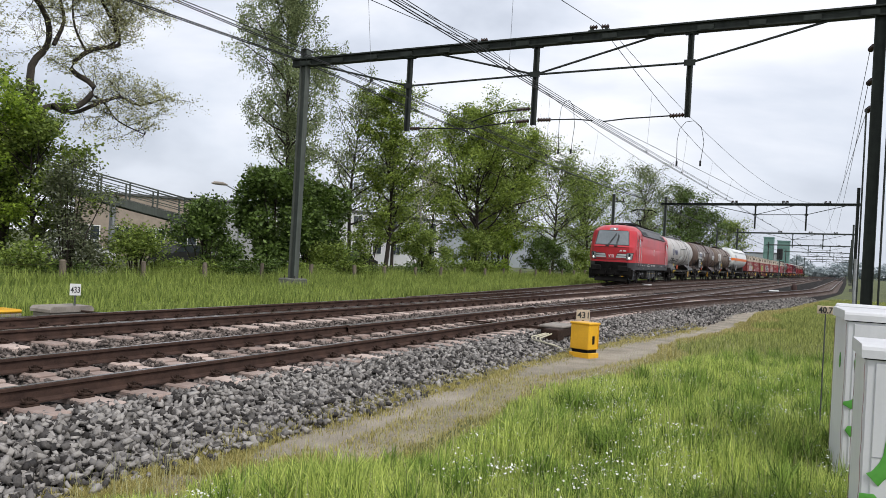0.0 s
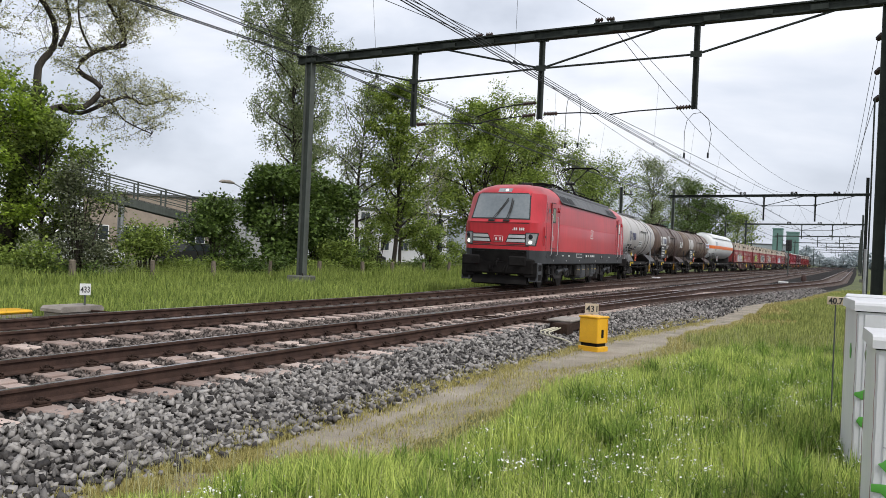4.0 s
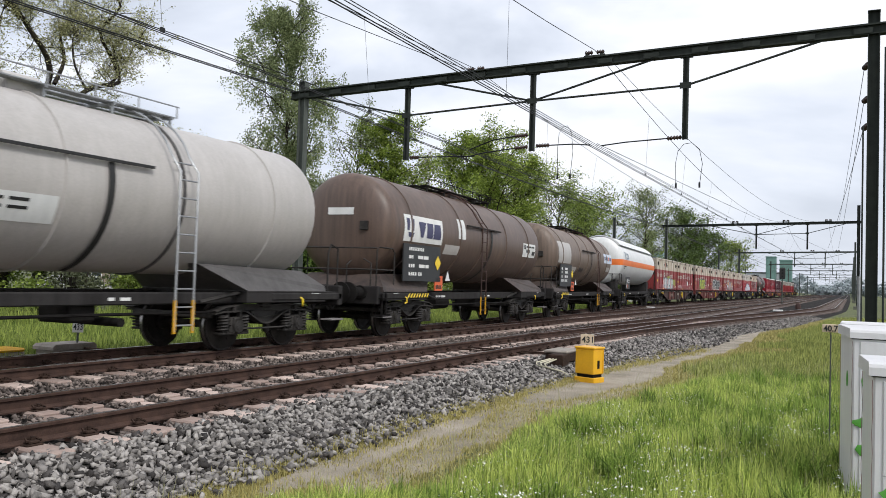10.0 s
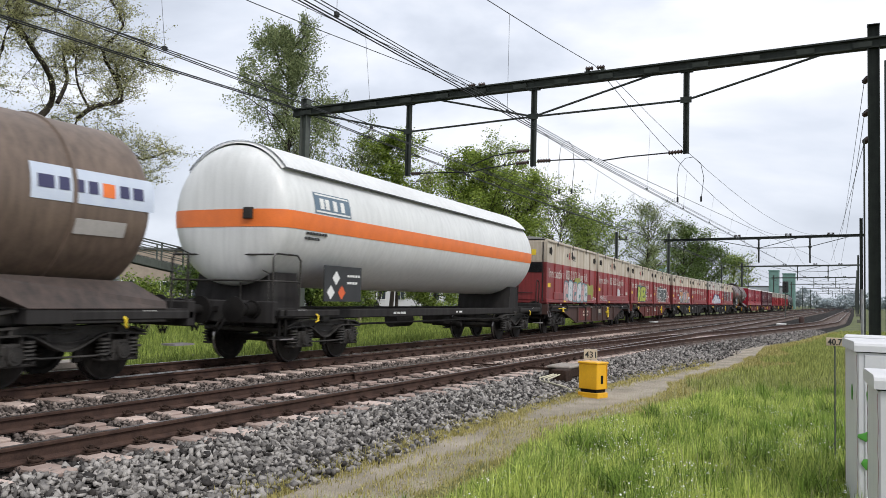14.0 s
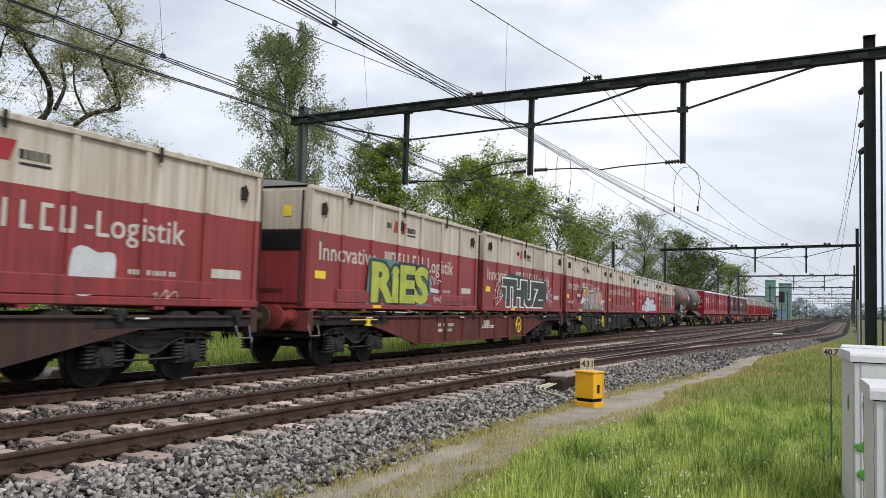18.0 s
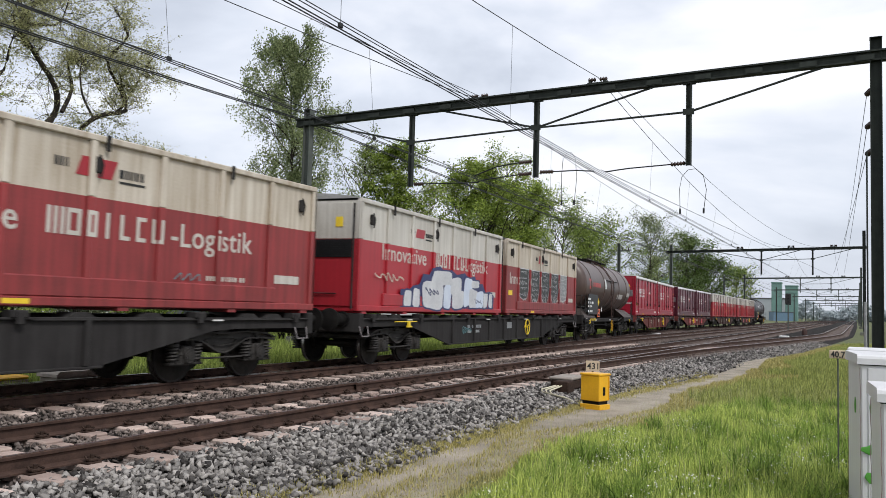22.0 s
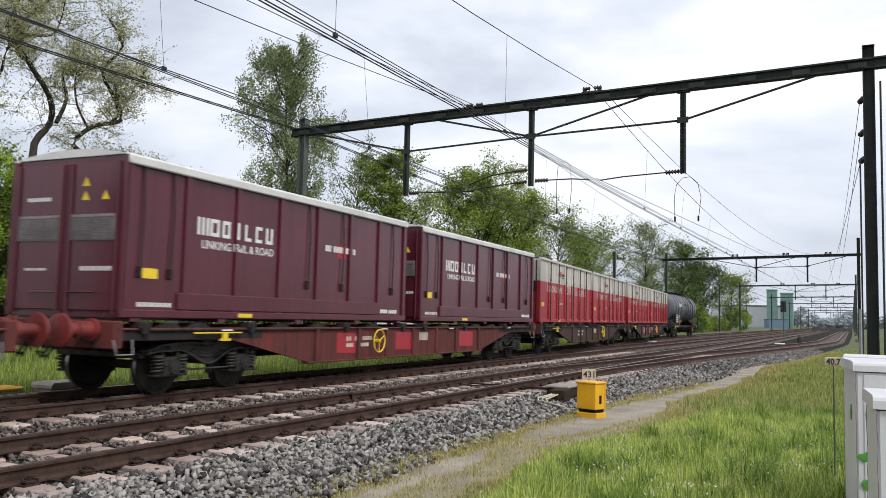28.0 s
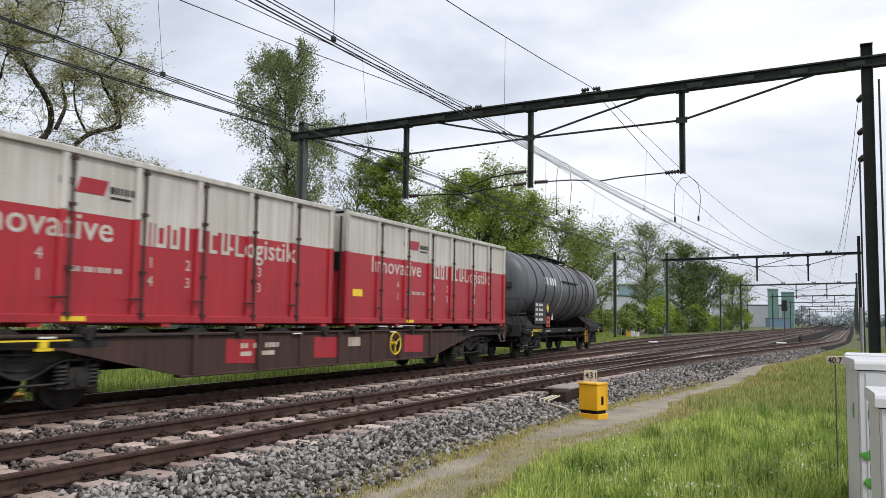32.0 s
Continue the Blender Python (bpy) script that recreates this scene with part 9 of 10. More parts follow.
far_pts = field(2, 90000, 16, 60, lambda y, u: edge_x(y) + (wide(y) + 2 - edge_x(y)) * u, lambda x, y, u: x > max(X_NEAR, x_loop(y)) + 2.4)
A = np.array(far_pts)
dry = np.array([p[0] - edge_x(p[1]) < 0.9 + 1.4 * noise.noise((p[0] * 0.6, p[1] * 0.25, 9)) for p in far_pts])
blades("far_meadow_grass", A[~dry], 0.20, 0.011, M_BLADE_F, "olive green meadow grass farther along the line", 13)
blades("far_dry_grass", A[dry], 0.11, 0.011, M_BLADE_DRY, "short yellowish grass beside the farther path", 19, 0.5)
# dry tufts between the path and the stones, patches on the path
tuft = []
r = np.random.default_rng(5)
for _ in range(150):
    y = r.uniform(3.2, 26)
    s = r.uniform(0.06, 0.28)
    cx = toe(y) + r.normal(0.0, 0.10) + (0.25 if y < 5.8 else 0)
    for _ in range(int(900 * s)):
        x, yy = cx + r.normal(0, s * 0.6), y + r.normal(0, s * 1.6)
        tuft.append((x, yy, max(ground_z(x, yy), bed_z(x, yy) if x < toe(yy) else -9) - 0.01))
for _ in range(42000):
    y = r.uniform(2.9, 6.6)
    x = r.uniform(toe(y) - 0.1, edge_x(y) + 0.5)
    if noise.noise((x * 2.2, y * 1.6, 8)) > -0.22 + 0.6 * ease(y, 5.2, 6.6):
        tuft.append((x, y, ground_z(x, y) - 0.01))
for _ in range(9000):
    y = r.uniform(6, 30)
    x = edge_x(y) + abs(r.normal(0, 0.18)) - 0.22
    tuft.append((x, y, ground_z(x, y) - 0.01))
blades("path_edge_grass", np.array(tuft), 0.080, 0.0046, M_BLADE_DRY, "dry yellow-brown grass tufts at the ballast edge", 14, 0.6)
# tall grass strip on the far side, between the line and the fence
strip = []
r = np.random.default_rng(6)
for _ in range(120000):
    y = 8 + 80 * r.random() ** 1.3
    x = r.uniform(-25.5, ftoe(y) + 0.1)
    strip.append((x, y, ground_z(x, y) - 0.01))
A = np.array(strip)
hh = np.where(A[:, 0] < -22, 0.66, 0.36) * (0.8 + 0.4 * np.sin(A[:, 1] * 0.7) * np.sin(A[:, 0] * 1.1))
blades("verge_grass", A, hh, 0.013, M_BLADE_V, "tall green grass between the line and the fence", 15)
# darker coarse clumps and pale seed stalks in the meadow
clump, hts = [], []
r = np.random.default_rng(16)
for _ in range(420):
    y = 3.8 + 13 * r.random() ** 1.3
    x = edge_x(y) + 1.0 + max(0.1, wide(y) - edge_x(y) - 1.0) * r.random()
    s, h0 = r.uniform(0.06, 0.20), r.uniform(0.20, 0.36)
    for _ in range(int(130 * (s / 0.12))):
        xx, yy = x + r.normal(0, s * 0.5), y + r.normal(0, s * 0.5)
        clump.append((xx, yy, ground_z(xx, yy) - 0.01))
        hts.append(h0)
blades("grass_clumps", np.array(clump), np.array(hts), 0.0075, M_BLADE_D, "coarse deep green grass clumps in the meadow", 17, 0.5)
stalk = []
for _ in range(5200):
    y = 3.8 + 16 * r.random() ** 1.3
    x = edge_x(y) + 0.1 + (wide(y) - edge_x(y) - 0.1) * r.random()
    stalk.append((x, y, ground_z(x, y) - 0.01))
blades("seed_stalks", np.array(stalk), 0.36, 0.0022, M_STALK, "pale thin grass stalks in the meadow", 18, 0.25)
# small white flowers, in drifts
v, f = [], []
stem = []
r = np.random.default_rng(8)
n = 0
while n < 4200:
    y = 3.9 + 9.5 * r.random() ** 1.4
    x = edge_x(y) + 1.0 + max(0.1, wide(y) - edge_x(y) - 1.0) * r.random()
    if noise.noise((x * 1.1, y * 0.9, 3)) + 0.30 * r.random() < 0.22:
        continue
    z = ground_z(x, y) + r.uniform(0.14, 0.30)
    s = r.uniform(0.006, 0.0125)
    tl = Vector((r.normal(0, 0.5), r.normal(0, 0.5), 1)).normalized()
    u = tl.cross(Vector((1, 0.2, 0))).normalized()
    w = tl.cross(u)
    o = len(v)
    v.append((x, y, z - 0.002))
    for q in range(10):
        rad = s if q % 2 else s * 0.62
        e = Vector((x, y, z)) + (u * math.cos(q * 0.6283) + w * math.sin(q * 0.6283)) * rad + tl * 0.003
        v.append(tuple(e))
    f += [(o, o + 1 + q, o + 1 + (q + 1) % 10) for q in range(10)]
    stem.append((x, y, ground_z(x, y)))
    n += 1
tagged(new("wild_flowers", fast("wild_flowers", v, f, M_FLOWER)), "small white five-petalled wild flowers in the grass", "flowers", kind="stuff")

# ---------------------------------------------------------------- fence
M_DUSTY = mat("dusty_metal_lid", (0.34, 0.30, 0.26), (0.20, 0.175, 0.15), 0.7, 0, 4, 50, 0.2)
M_CABLE = mat("cream_cable", (0.62, 0.58, 0.44), (0.5, 0.46, 0.34), 0.6, bump=0)
fence = thing("fence", "old wire fence on weathered wooden posts", "fence")
FY = [11.6, 15.3, 18.96, 22.47, 25.73, 29.37, 33.13, 37.08, 40.22, 43.96, 47.43] + [47.43 + 3.6 * k for k in range(1, 16)]
rr = random.Random(3)
for y in FY:
    g = Geo()
    w = rr.uniform(0.085, 0.12)
    g.tube([(0, 0, GZ - 0.2), (0.01, 0.01, 0.0), (0.0, 0.0, 0.42 + rr.uniform(-0.06, 0.08)), (0.0, 0.0, 0.46)], [w, w * 0.97, w * 0.92, w * 0.6], 8)
    part("post", g, M_WOODPOST, fence, smooth=35, at=pose(-23.5, y, 0, rr.uniform(-3, 3), rr.uniform(-3, 3), rr.uniform(0, 90)))
for z in (0.30, 0.05, -0.18):
    pts = []
    for a, b in zip(FY, FY[1:]):
        pts += [(-23.42, a, z), (-23.42, (a + b) / 2, z - 0.03)]
    part("fence_wire", Geo().tube(pts, 0.004, 4, False), M_CLIP, fence)


# ---------------------------------------------------------------- signs, boxes by the track
def sign(name, label, text, x, y, z0, z1, wd, plate, ink, post_z, post_m, size, yaw=0.0, lean=0.0):
    s = thing(name, label, "sign", m=pose(x, y, 0, 0, lean, yaw))
    g = Geo().box(-wd / 2, wd / 2, -0.006, 0.006, z0, z1, 0.004)
    p = part("plate", g, plate, s)
    lettering("number", text, size, Matrix.Translation((-wd * 0.42, -0.0105, z0 + (z1 - z0 - size * 0.70) / 2)) @ FRONT, ink, p, "black numerals", 0.002, width=wd * 0.84)
    part("post", Geo().tube([(0.0, 0.02, post_z), (0.0, 0.02, z1 - 0.02)], 0.007 if wd < 0.2 else 0.02, 6), post_m, s)
    return s


sign("number_sign", "white plate with black track number on a thin post", "433", -13.6, 11.3, 0.15, 0.38, 0.20, M_WHITE, M_INK, GZ, M_MASTL, 0.17, 50)
sign("number_sign", "cream weathered plate with black track number", "431", -4.62, 15.75, 0.23, 0.43, 0.26, M_SIGN, M_INK, GZ, M_FRAMEB, 0.17, 16)
sign("distance_sign", "small plate with black kilometre figures on a thin leaning post", "40.7", -0.17, 9.0, 1.005, 1.085, 0.155, M_SIGN, M_INK, GZ, M_MASTL, 0.085, 1, 0)

b = thing("junction_box", "bright yellow metal track-side box with black lock slot", "junction box", m=pose(-4.25, 14.67, 0.09, 0, 0, -18))
part("housing", Geo().box(-0.20, 0.20, -0.17, 0.17, -0.30, 0.15, 0.012), M_YELLOW, b)
part("lid", Geo().box(-0.215, 0.215, -0.185, 0.185, 0.15, 0.19, 0.012), M_YELLOW, b)
part("foot", Geo().box(-0.215, 0.215, -0.165, 0.165, -0.56, -0.36, 0.01), M_YELLOW, b)
part("black_joint", Geo().box(-0.17, 0.17, -0.14, 0.14, -0.365, -0.295), M_BLACK, b, "black joint above the foot")
part("lock_slot", Geo().box(0.198, 0.208, -0.05, 0.02, -0.20, -0.05, 0.004), M_BLACK, b, "black lock slot")
part("hinge", Geo().cyl((0.205, 0.13, -0.29), (0.205, 0.13, 0.13), 0.012, 6), M_YELLOW, b)

pm = thing("point_machine", "low dusty point machine beside the turnout rail", "point machine", m=pose(-5.55, 17.1, 0, 0, 0, 0))
part("housing", Geo().box(-0.24, 0.24, -0.48, 0.48, -0.26, -0.06, 0.03), M_CLIP, pm)
part("lid", Geo().box(-0.26, 0.26, -0.52, 0.42, -0.06, 0.0, 0.02), M_DUSTY, pm, "dusty pale lid")
part("terminal_block", Geo().box(0.02, 0.34, -1.05, -0.62, -0.28, -0.04, 0.02), M_CLIP, pm, "brown terminal block")
part("throw_rod", Geo().tube([(-2.3, 0.1, -0.12), (-0.3, 0.1, -0.12)], 0.022, 6), M_CLIP, pm)
part("detection_rod", Geo().tube([(-2.3, -0.2, -0.14), (-0.3, -0.2, -0.12)], 0.016, 6), M_CLIP, pm)
for k in range(3):
    pts = [(0.1 + 0.06 * k, -1.0, -0.12), (0.0 + 0.08 * k, -1.18, -0.16), (-0.10 + 0.12 * k, -1.38 - 0.10 * k, -0.19), (-0.02 + 0.14 * k, -1.58 - 0.12 * k, -0.22), (0.22 + 0.12 * k, -1.70 - 0.10 * k, -0.25), (0.48 + 0.08 * k, -1.68 - 0.12 * k, -0.28), (0.62 + 0.06 * k, -1.84 - 0.06 * k, -0.32), (0.80, -2.10, -0.36), (1.05, -2.30, -0.40)]
    part("cable", Geo().tube(pts, 0.015, 6), M_CABLE, pm, "cream cable", smooth=60)

m2 = thing("point_machine", "low grey concrete-coloured machine box beside the far rail", "point machine", m=pose(-13.75, 11.15, 0))
part("housing", Geo().box(-0.26, 0.26, -0.46, 0.46, -0.45, -0.16, 0.02), M_DUSTY, m2)
part("lid", Geo().prism([(-0.50, -0.16), (0.50, -0.16), (0.50, -0.10), (0.44, -0.05), (-0.44, -0.05), (-0.50, -0.10)], -0.29, 0.29), M_DUSTY, m2, "pale dusty lid")
part("throw_rod", Geo().tube([(0.3, 0.2, -0.15), (2.4, 0.2, -0.14)], 0.025, 6), M_CLIP, m2)
m3 = thing("track_box", "low yellow track-side box in the grass", "junction box", m=pose(-14.3, 10.0, 0))
part("lid", Geo().box(-0.28, 0.28, -0.5, 0.5, -0.20, -0.13, 0.03), M_YELLOW, m3)
part("housing", Geo().box(-0.26, 0.26, -0.5, 0.5, GZ - 0.05, -0.20, 0.02), M_DUSTY, m3)
# white plates and small boxes along the rails in the distance
for x, y in ((-13.7, 63.0), (-5.2, 71.0), (-12.9, 49.0)):
    p = thing("white_plate", "small white-painted plate between the rails", "marker")
    part("plate", Geo().box(x - 0.35, x + 0.35, y - 0.5, y + 0.5, -0.2, -0.10, 0.03), M_WHITE, p)
p = thing("track_dome", "small brown domed fitting beside the rails", "marker")
part("dome", Geo().tube([(-4.35, 83, -0.4), (-4.35, 83, 0.1), (-4.35, 83, 0.3), (-4.35, 83, 0.36)], [0.22, 0.25, 0.17, 0.03], 10), M_FRAMEB, p, smooth=50)
for k, m in enumerate((M_YELLOW, M_WHITE, M_WHITE)):
    p = thing("line_box", "small track-side box in the grass", "junction box", "boxes by the far mast")
    part("housing", Geo().box(-20.7 + 0.45 * k, -20.35 + 0.45 * k, 83.3, 83.7, GZ, 0.25 + 0.1 * (k % 2), 0.03), m, p)
    part("lid", Geo().box(-20.73 + 0.45 * k, -20.32 + 0.45 * k, 83.27, 83.73, 0.25 + 0.1 * (k % 2), 0.31 + 0.1 * (k % 2), 0.02), m, p)
s = thing("signal", "tall black railway signal with round head beside the line", "signal")
part("post", Geo().cyl((-7.6, 110, GZ), (-7.6, 110, 3.3), 0.08, 8), M_MASTL, s, smooth=40)
part("head", Geo().box(-7.95, -7.25, 109.9, 110.1, 2.9, 4.3, 0.16), M_INK, s, "black signal head")
for z in (3.25, 3.65, 4.0):
    part("lens", Geo().cyl((-7.6, 109.86, z), (-7.6, 109.9, z), 0.09, 10), M_GRILLE, s)
part("foot", Geo().box(-7.9, -7.3, 109.7, 110.3, GZ - 0.05, GZ + 0.2, 0.03), M_CONC, s)


# ---------------------------------------------------------------- grey cabinets
M_SEAL = mat("reddish_edge_seal", (0.30, 0.20, 0.20), (0.2, 0.13, 0.13), 0.7, bump=0)


def cabinet(label, x0, y0, w, d, z1, marks, yaw=0.0):
    c = thing("equipment_cabinet", label, "cabinet", "grey cabinets in the meadow", m=pose(x0, y0, 0, 0, 0, yaw))
    part("body", Geo().box(0, w, 0, d, GZ + 0.16, z1 - 0.06, 0.012), M_CABINET, c)
    lid = [(-0.02, z1 - 0.075), (d + 0.02, z1 - 0.075), (d + 0.02, z1 - 0.03), (d - 0.01, z1), (0.01, z1), (-0.012, z1 - 0.012), (-0.02, z1 - 0.03)]
    part("lid", Geo().prism(lid, -0.022, w + 0.022), M_CABINET, c, "overhanging rounded lid")
    part("lid_gap", Geo().box(-0.004, w + 0.004, -0.004, d + 0.004, z1 - 0.083, z1 - 0.075), M_BLACK, c, "dark gap under the lid")
    part("plinth", Geo().box(0.02, w - 0.02, 0.02, d - 0.02, GZ - 0.1, GZ + 0.16, 0.01), M_BLACK, c, "dark plinth")
    for k in range(2):
        a = 0.05 + k * (w - 0.08) / 2
        part("door", Geo().box(a, a + (w - 0.14) / 2, -0.008, 0.004, GZ + 0.20, z1 - 0.10, 0.004), M_CABINET, c)
    part("panel_seam", Geo().box(0.05, w - 0.05, -0.010, -0.007, 0.42, 0.425), M_GALV, c)
    rr = random.Random(int(z1 * 100))
    for yy, q in ((0.0, 0), (d, 1)):
        pts = [(-0.002 + 0.002 * math.sin(k * 1.3 + q), yy + 0.002 * math.cos(k * 2.1), GZ + 0.18 + (z1 - GZ - 0.28) * k / 24) for k in range(25)]
        part("edge_seal", Geo().tube(pts, 0.0022, 4), M_SEAL, c, "reddish sealing strip along the edge")
    for face, pts, rads in marks:
        g = Geo()
        g.tube([(-0.003, a, b) if face == "side" else (a, -0.011, b) for a, b in pts], rads, 10)
        ax = 0 if face == "side" else 1
        base_ = -0.003 if face == "side" else -0.011
        g.v = [tuple(base_ + (v[i] - base_) * 0.12 if i == ax else v[i] for i in range(3)) for v in g.v]
        part("spray_mark", g, M_GREENPAINT, c, "green sprayed mark")
    return c


cabinet("tall light-grey equipment cabinet with green spray marks", 0.02, 7.05, 1.35, 0.78, 1.13, (
    ("front", [(0.07, 0.76), (0.09, 0.74), (0.10, 0.68), (0.12, 0.58)], [0.012, 0.032, 0.028, 0.006]),
    ("front", [(0.12, 0.50), (0.10, 0.44), (0.05, 0.41), (0.0, 0.42)], [0.02, 0.034, 0.034, 0.012]),
    ("front", [(0.03, 0.23), (0.07, 0.21), (0.12, 0.20)], [0.02, 0.045, 0.03]),
    ("side", [(0.3, 0.78), (0.3, 0.72), (0.3, 0.66)], [0.02, 0.05, 0.03])), 6.5)
sb = thing("equipment_cabinet", "narrow light-grey side box against the cabinet", "cabinet", "grey cabinets in the meadow", m=pose(-0.065, 7.95, 0))
part("body", Geo().box(0, 0.9, 0, 0.4, 0.17, 1.11, 0.012), M_CABINET, sb)
part("lid", Geo().box(-0.012, 0.91, -0.012, 0.41, 1.11, 1.145, 0.012), M_CABINET, sb)
part("stand", Geo().box(0.16, 0.75, 0.1, 0.3, GZ - 0.1, 0.17, 0.01), M_GALV, sb)
cabinet("light-grey equipment cabinet with a rounded lid and green graffiti", 0.115, 5.05, 1.25, 0.55, 1.03, (
    ("front", [(0.14, 0.62), (0.13, 0.45), (0.10, 0.34), (0.06, 0.30)], [0.012, 0.022, 0.04, 0.045]),
    ("front", [(0.0, 0.20), (0.06, 0.20), (0.11, 0.15), (0.14, 0.08)], [0.022, 0.028, 0.024, 0.015])), 4.5)

# ---------------------------------------------------------------- buildings behind the trees
M_BRICKB = mat("beige_brick", (0.36, 0.30, 0.24), (0.27, 0.22, 0.18), 0.9, 0, 2, 30, 0.2)
M_RENDER = mat("pale_render", (0.62, 0.62, 0.63), (0.52, 0.52, 0.54), 0.8, 0, 1, 20, 0.1, streak=0.4)
M_FLATROOF = mat("roof_felt", (0.12, 0.12, 0.12), (0.07, 0.07, 0.07), 0.9)
M_PANE = mat("dark_window_glass", (0.05, 0.06, 0.07), (0.035, 0.042, 0.05), 0.08, 0, bump=0, spec=0.7)
# silo green is greyed: the distance haze is painted into it
M_SILO = mat("green_silo_sheet", (0.15, 0.27, 0.235), (0.12, 0.22, 0.19), 0.6, 0, 0.5, 10, 0.1, streak=0.4)
M_SHED = mat("grey_shed_sheet", (0.45, 0.48, 0.50), (0.36, 0.39, 0.41), 0.7, 0, 0.4, 10, 0.1, streak=0.4)
M_BLUE = mat("blue_sheet", (0.13, 0.21, 0.29), (0.1, 0.17, 0.24), 0.6)


def building(label, x0, y0, x1, y1, depth, z1, wall, windows, parapet=0.25, rows=1):
    """Long front from (x0, y0) to (x1, y1); depth runs away from the line."""
    ln = math.hypot(x1 - x0, y1 - y0)
    b = thing("building", label, "building", m=pose(x0, y0, 0, 0, 0, math.degrees(math.atan2(y1 - y0, x1 - x0))))
    part("wall", Geo().box(0, ln, 0, depth, GZ - 0.2, z1), wall, b)
    part("roof", Geo().box(-0.15, ln + 0.15, -0.15, depth + 0.15, z1, z1 + parapet, 0.02), M_FLATROOF, b)
    for row in range(rows):
        for k in range(windows):
            a = ln * (k + 0.5) / windows
            za = 0.8 + 2.9 * row
            if za + 1.3 > z1:
                continue
            w = part("window", Geo().box(a - 0.8, a + 0.8, -0.05, 0.02, za, za + 1.3, 0.01), M_WHITE, b, "white window frame")
            part("pane", Geo().box(a - 0.72, a - 0.03, -0.062, -0.045, za + 0.08, za + 1.22), M_PANE, w)
            part("pane", Geo().box(a + 0.03, a + 0.72, -0.062, -0.045, za + 0.08, za + 1.22), M_PANE, w)
    return b


building("beige brick flat-roofed building behind the trees", -58.0, 47.6, -50.8, 55.2, 10, 4.75, M_BRICKB, 4, 0.2, 2)
building("white rendered low house glimpsed behind the trees", -46.0, 21.5, -44.0, 27.0, 8, 3.4, M_RENDER, 3)
building("pale lilac-white hall glimpsed behind the trees", -50.0, 64.0, -46.0, 92.0, 12, 5.2, M_RENDER, 8, 0.3, 2)
building("long pale warehouse behind the bushes", -46.0, 130.0, -40.0, 200.0, 20, 6.5, M_SHED, 0)
M_TEALSHEET = mat("blue_green_sheet", (0.22, 0.33, 0.37), (0.17, 0.27, 0.31), 0.6, 0, 0.5, 10, 0.1, streak=0.4)
building("tall blue-green sheet-metal hall behind the trees", -67.0, 259, -53.0, 261, 18, 12.6, M_TEALSHEET, 0, 0.4)
building("long grey-white warehouse in the distance", -62.0, 418, -30.0, 418, 60, 9.6, M_SHED, 0, 0.6)
building("low blue sheet-metal hall in the distance", -33.0, 390, -25.0, 392, 12, 3.4, M_BLUE, 0)
for x, y, z, w in ((-32.9, 418, 16.7, 4.2), (-26.6, 419, 15.3, 5.2)):
    s = thing("silo", "tall green sheet-metal silo in the distance", "silo", "green silos")
    part("tower", Geo().box(x - w / 2, x + w / 2, y - 14.5, y - 9, GZ, z, 0.1), M_SILO, s)
    part("roof_edge", Geo().box(x - w / 2 - 0.2, x + w / 2 + 0.2, y - 14.7, y - 8.8, z, z + 0.5), M_SILO, s)
    for k in range(1, 5):
        part("panel_joint", Geo().box(x - w / 2 - 0.05, x + w / 2 + 0.05, y - 14.6, y - 14.5, z * k / 5, z * k / 5 + 0.15), M_SILO, s)

# steel ramp up to a footbridge
rp = thing("footbridge_ramp", "grey steel footbridge ramp with railings on columns", "footbridge")
A0, A1 = Vector((-44.0, 31.5, 4.95)), Vector((-37.2, 41.0, 2.55))
dv = (A1 - A0)
side = Vector((dv.y, -dv.x, 0)).normalized()
for s in (0.0, 1.9):
    o = side * -s
    g = Geo()
    a, b_ = A0 + o, A1 + o
    for p, q in ((a, b_),):
        up = Vector((0, 0, 1))
        g.add([p + up * 0.0, q + up * 0.0, q - up * 0.55, p - up * 0.55, p + side * -0.12, q + side * -0.12, q + side * -0.12 - up * 0.55, p + side * -0.12 - up * 0.55], [(0, 3, 2, 1), (4, 5, 6, 7), (0, 1, 5, 4), (3, 7, 6, 2), (0, 4, 7, 3), (1, 2, 6, 5)])
    part("girder", g, M_MASTL, rp)
    for hh in (0.35, 0.7, 1.08):
        part("rail", Geo().cyl(a + Vector((0, 0, hh)), b_ + Vector((0, 0, hh)), 0.05 if hh > 1 else 0.03, 6), M_MASTL, rp, smooth=40)
    for k in range(8):
        p = a.lerp(b_, k / 7)
        part("railing_post", Geo().box(p.x - 0.04, p.x + 0.04, p.y - 0.04, p.y + 0.04, p.z, p.z + 1.1), M_MASTL, rp)
g = Geo()
g.add([A0, A1, A1 - side * 1.9, A0 - side * 1.9] + [p - Vector((0, 0, 0.08)) for p in (A0, A1, A1 - side * 1.9, A0 - side * 1.9)], [(0, 1, 2, 3), (7, 6, 5, 4), (0, 4, 5, 1), (1, 5, 6, 2), (2, 6, 7, 3), (3, 7, 4, 0)])
part("deck", g, M_CONC, rp)
for u in (0.12, 0.5, 0.82):
    for s in (0.15, 1.75):
        p = A0.lerp(A1, u) - side * s
        part("column", Geo().cyl((p.x, p.y, GZ), (p.x, p.y, p.z - 0.4), 0.11, 8), M_GALV, rp, smooth=40)

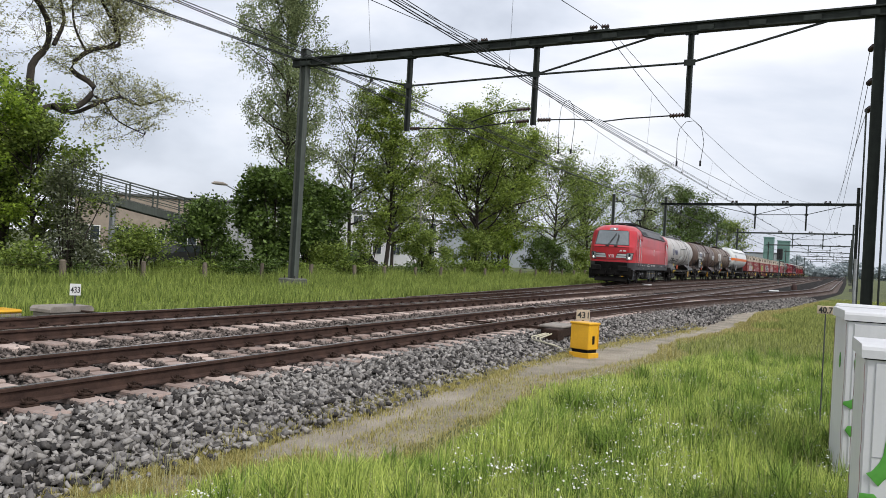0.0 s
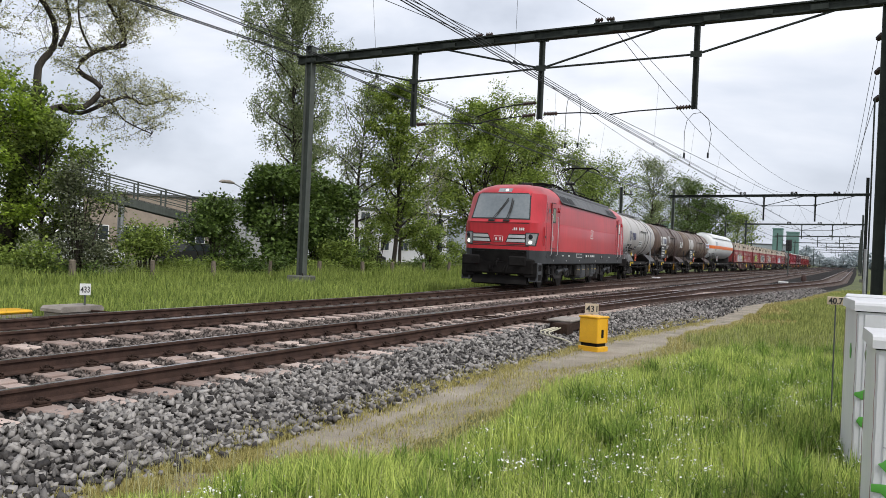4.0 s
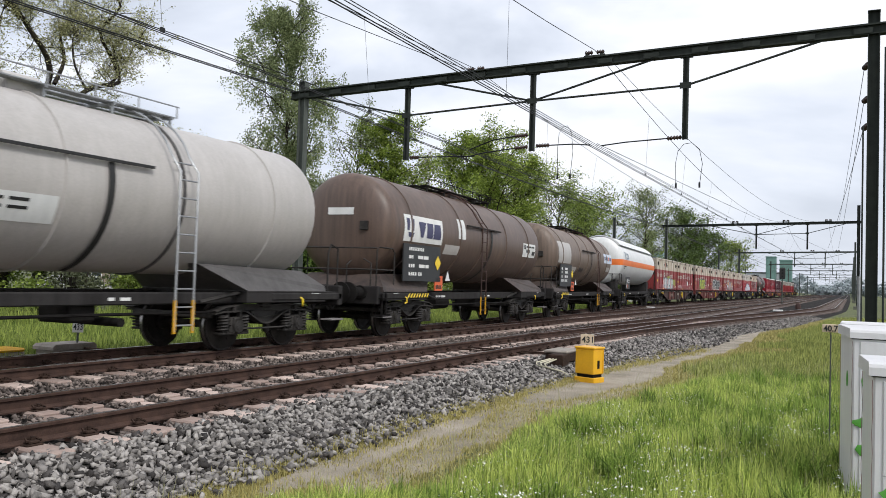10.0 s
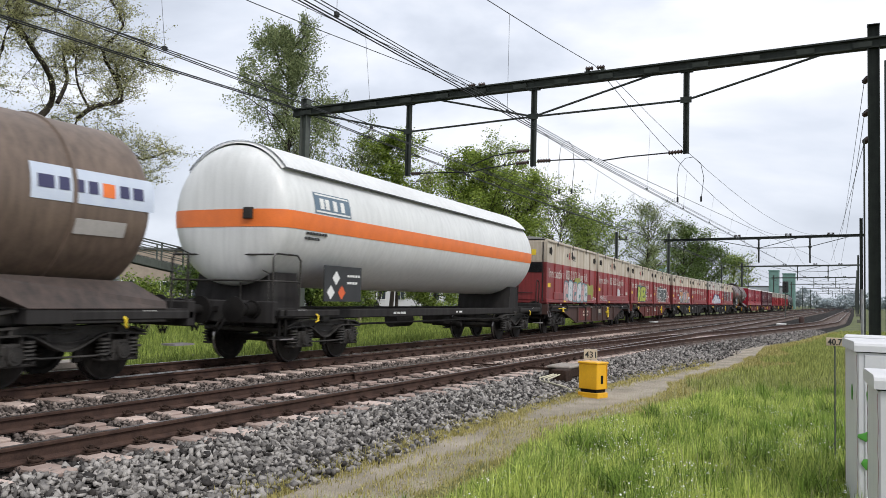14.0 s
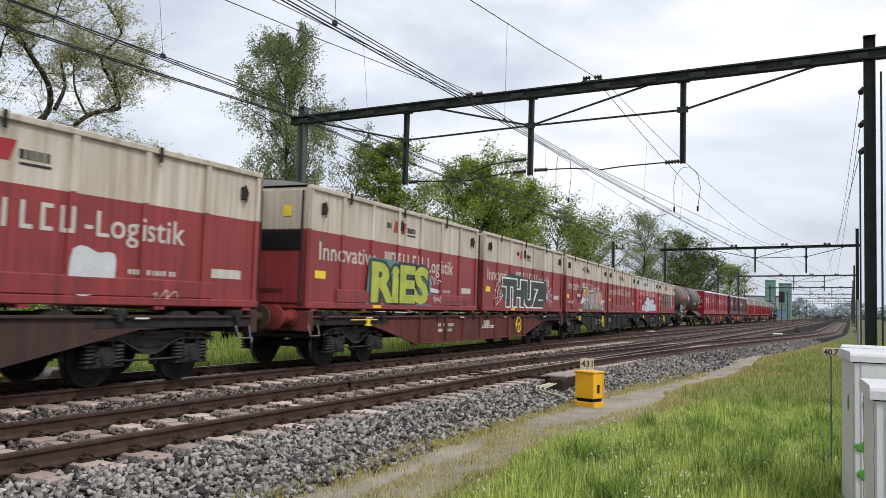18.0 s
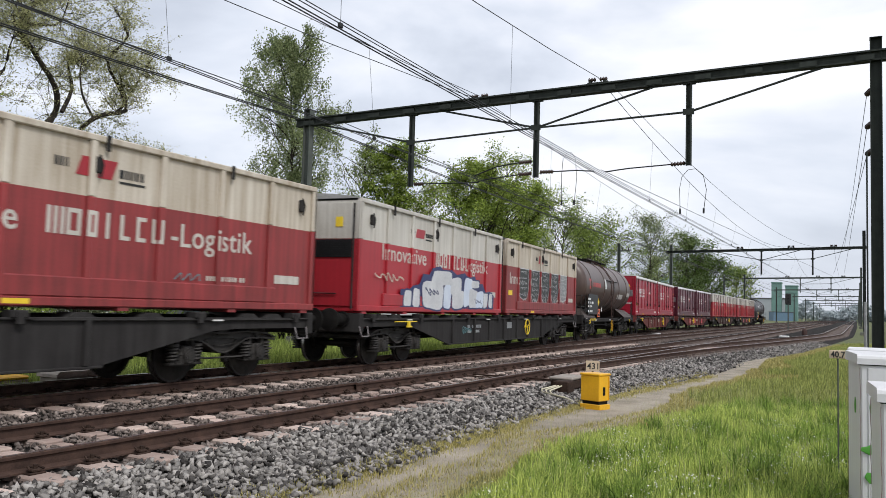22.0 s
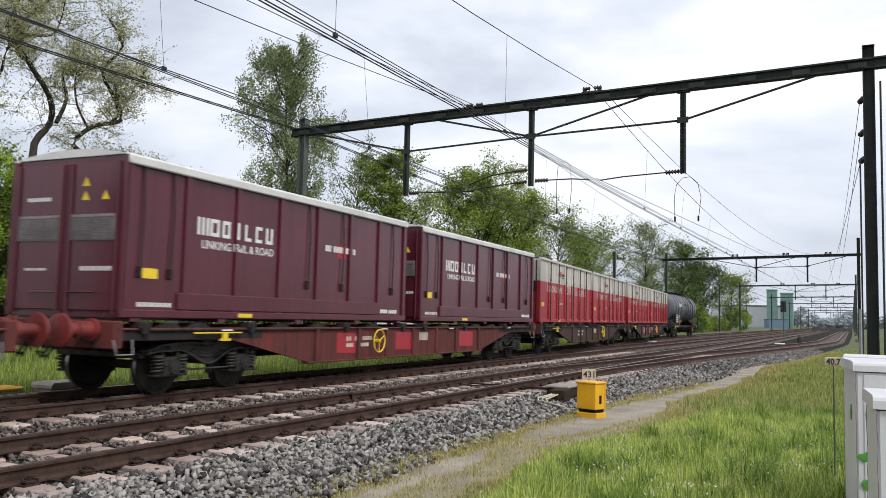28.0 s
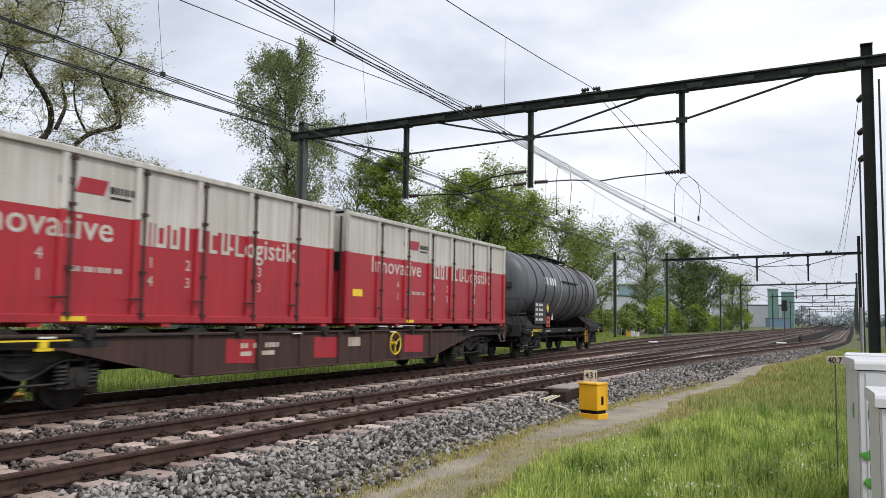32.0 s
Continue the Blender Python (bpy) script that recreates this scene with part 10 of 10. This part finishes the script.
lp = thing("street_lamp", "grey street lamp with a curved arm behind the shrubs", "street lamp")
part("pole", Geo().tube([(-39.5, 46.5, GZ), (-39.5, 46.5, 4.2), (-39.6, 46.2, 5.0), (-39.9, 45.4, 5.35)], [0.08, 0.06, 0.05, 0.04], 8), M_GALV, lp, smooth=50)
part("lamp_head", Geo().tube([(-39.9, 45.5, 5.36), (-40.0, 45.1, 5.42), (-40.2, 44.5, 5.42), (-40.3, 44.3, 5.38)], [0.05, 0.13, 0.12, 0.03], 8), M_DUSTY, lp, smooth=50)


def parked_car(x, y, yaw, paint, label):
    c = thing("car", label, "car", "parked cars", m=pose(x, y, GZ, 0, 0, yaw))
    body = [(-2.1, 0.35), (2.1, 0.35), (2.15, 0.75), (1.25, 0.92), (0.55, 1.42), (-1.2, 1.45), (-1.95, 0.98), (-2.15, 0.9)]
    part("body", Geo().prism(body, -0.85, 0.85), paint, c)
    part("window_band", Geo().prism([(-1.75, 0.98), (1.0, 0.98), (0.5, 1.36), (-1.15, 1.38)], -0.86, 0.86), M_PANE, c)
    for s in (-1, 1):
        for yy in (-1.3, 1.3):
            w = part("wheel", Geo().cyl((s * 0.66, yy, 0.31), (s * 0.88, yy, 0.31), 0.31, 14), M_INK, c, smooth=40)
            part("rim", Geo().cyl((s * 0.86, yy, 0.31), (s * 0.89, yy, 0.31), 0.19, 10), M_SILVER, w, smooth=40)
    return c


for x, y, paint, lab in ((-38, 31.5, M_WHITE, "white"), (-37, 38.5, M_INK, "black"), (-36.5, 50.5, M_WHITE, "white"), (-37, 54.5, M_SILVER, "silver"), (-39, 21.5, M_SILVER, "silver"), (-37, 59, M_INK, "black")):
    parked_car(x, y, 8, paint, lab + " car parked behind the hedge")

# ---------------------------------------------------------------- motion
def on_line(y, b):
    x0, x1 = x_train(y - b), x_train(y + b)
    return (x0 + x1) / 2, math.atan2(x1 - x0, 2 * b)


def motions():
    times = [0.5 * k for k in range(65)]
    for item in MOVING:
        ob, uc, b = item[:3]
        dy = item[3] if len(item) > 3 else 0.0
        rows = []
        for t in times:
            y = run(t) + uc
            x, h = on_line(y, b)
            rows.append((t, pose(x, y, 0, 0, 0, -math.degrees(h)) @ pose(0, dy, 0)))
        walk(ob, rows)
    # the wheels roll while their vehicle is within sight
    place = {m[0]: m[1] for m in MOVING}
    for w, yc, r, owner in SPIN:
        uc = place[owner]
        near = [k / 30 for k in range(0, 961) if -14 < run(k / 30) + uc + yc < 62]
        if not near:
            near = [0.0]
        near = near[::2] if r > 0.5 else near
        rows = []
        if near[0] > 0:
            rows.append((0.0, near[0]))
        rows += [(t, t) for t in near]
        if rows[-1][0] < 32:
            rows.append((32.0, near[-1]))
        if len(rows) == 1:
            rows.append((32.0, near[-1]))
        s0 = run(near[0])
        walk(w, [(t, pose(0, yc, r, -math.degrees((run(q) - s0) / r))) for t, q in rows])


motions()
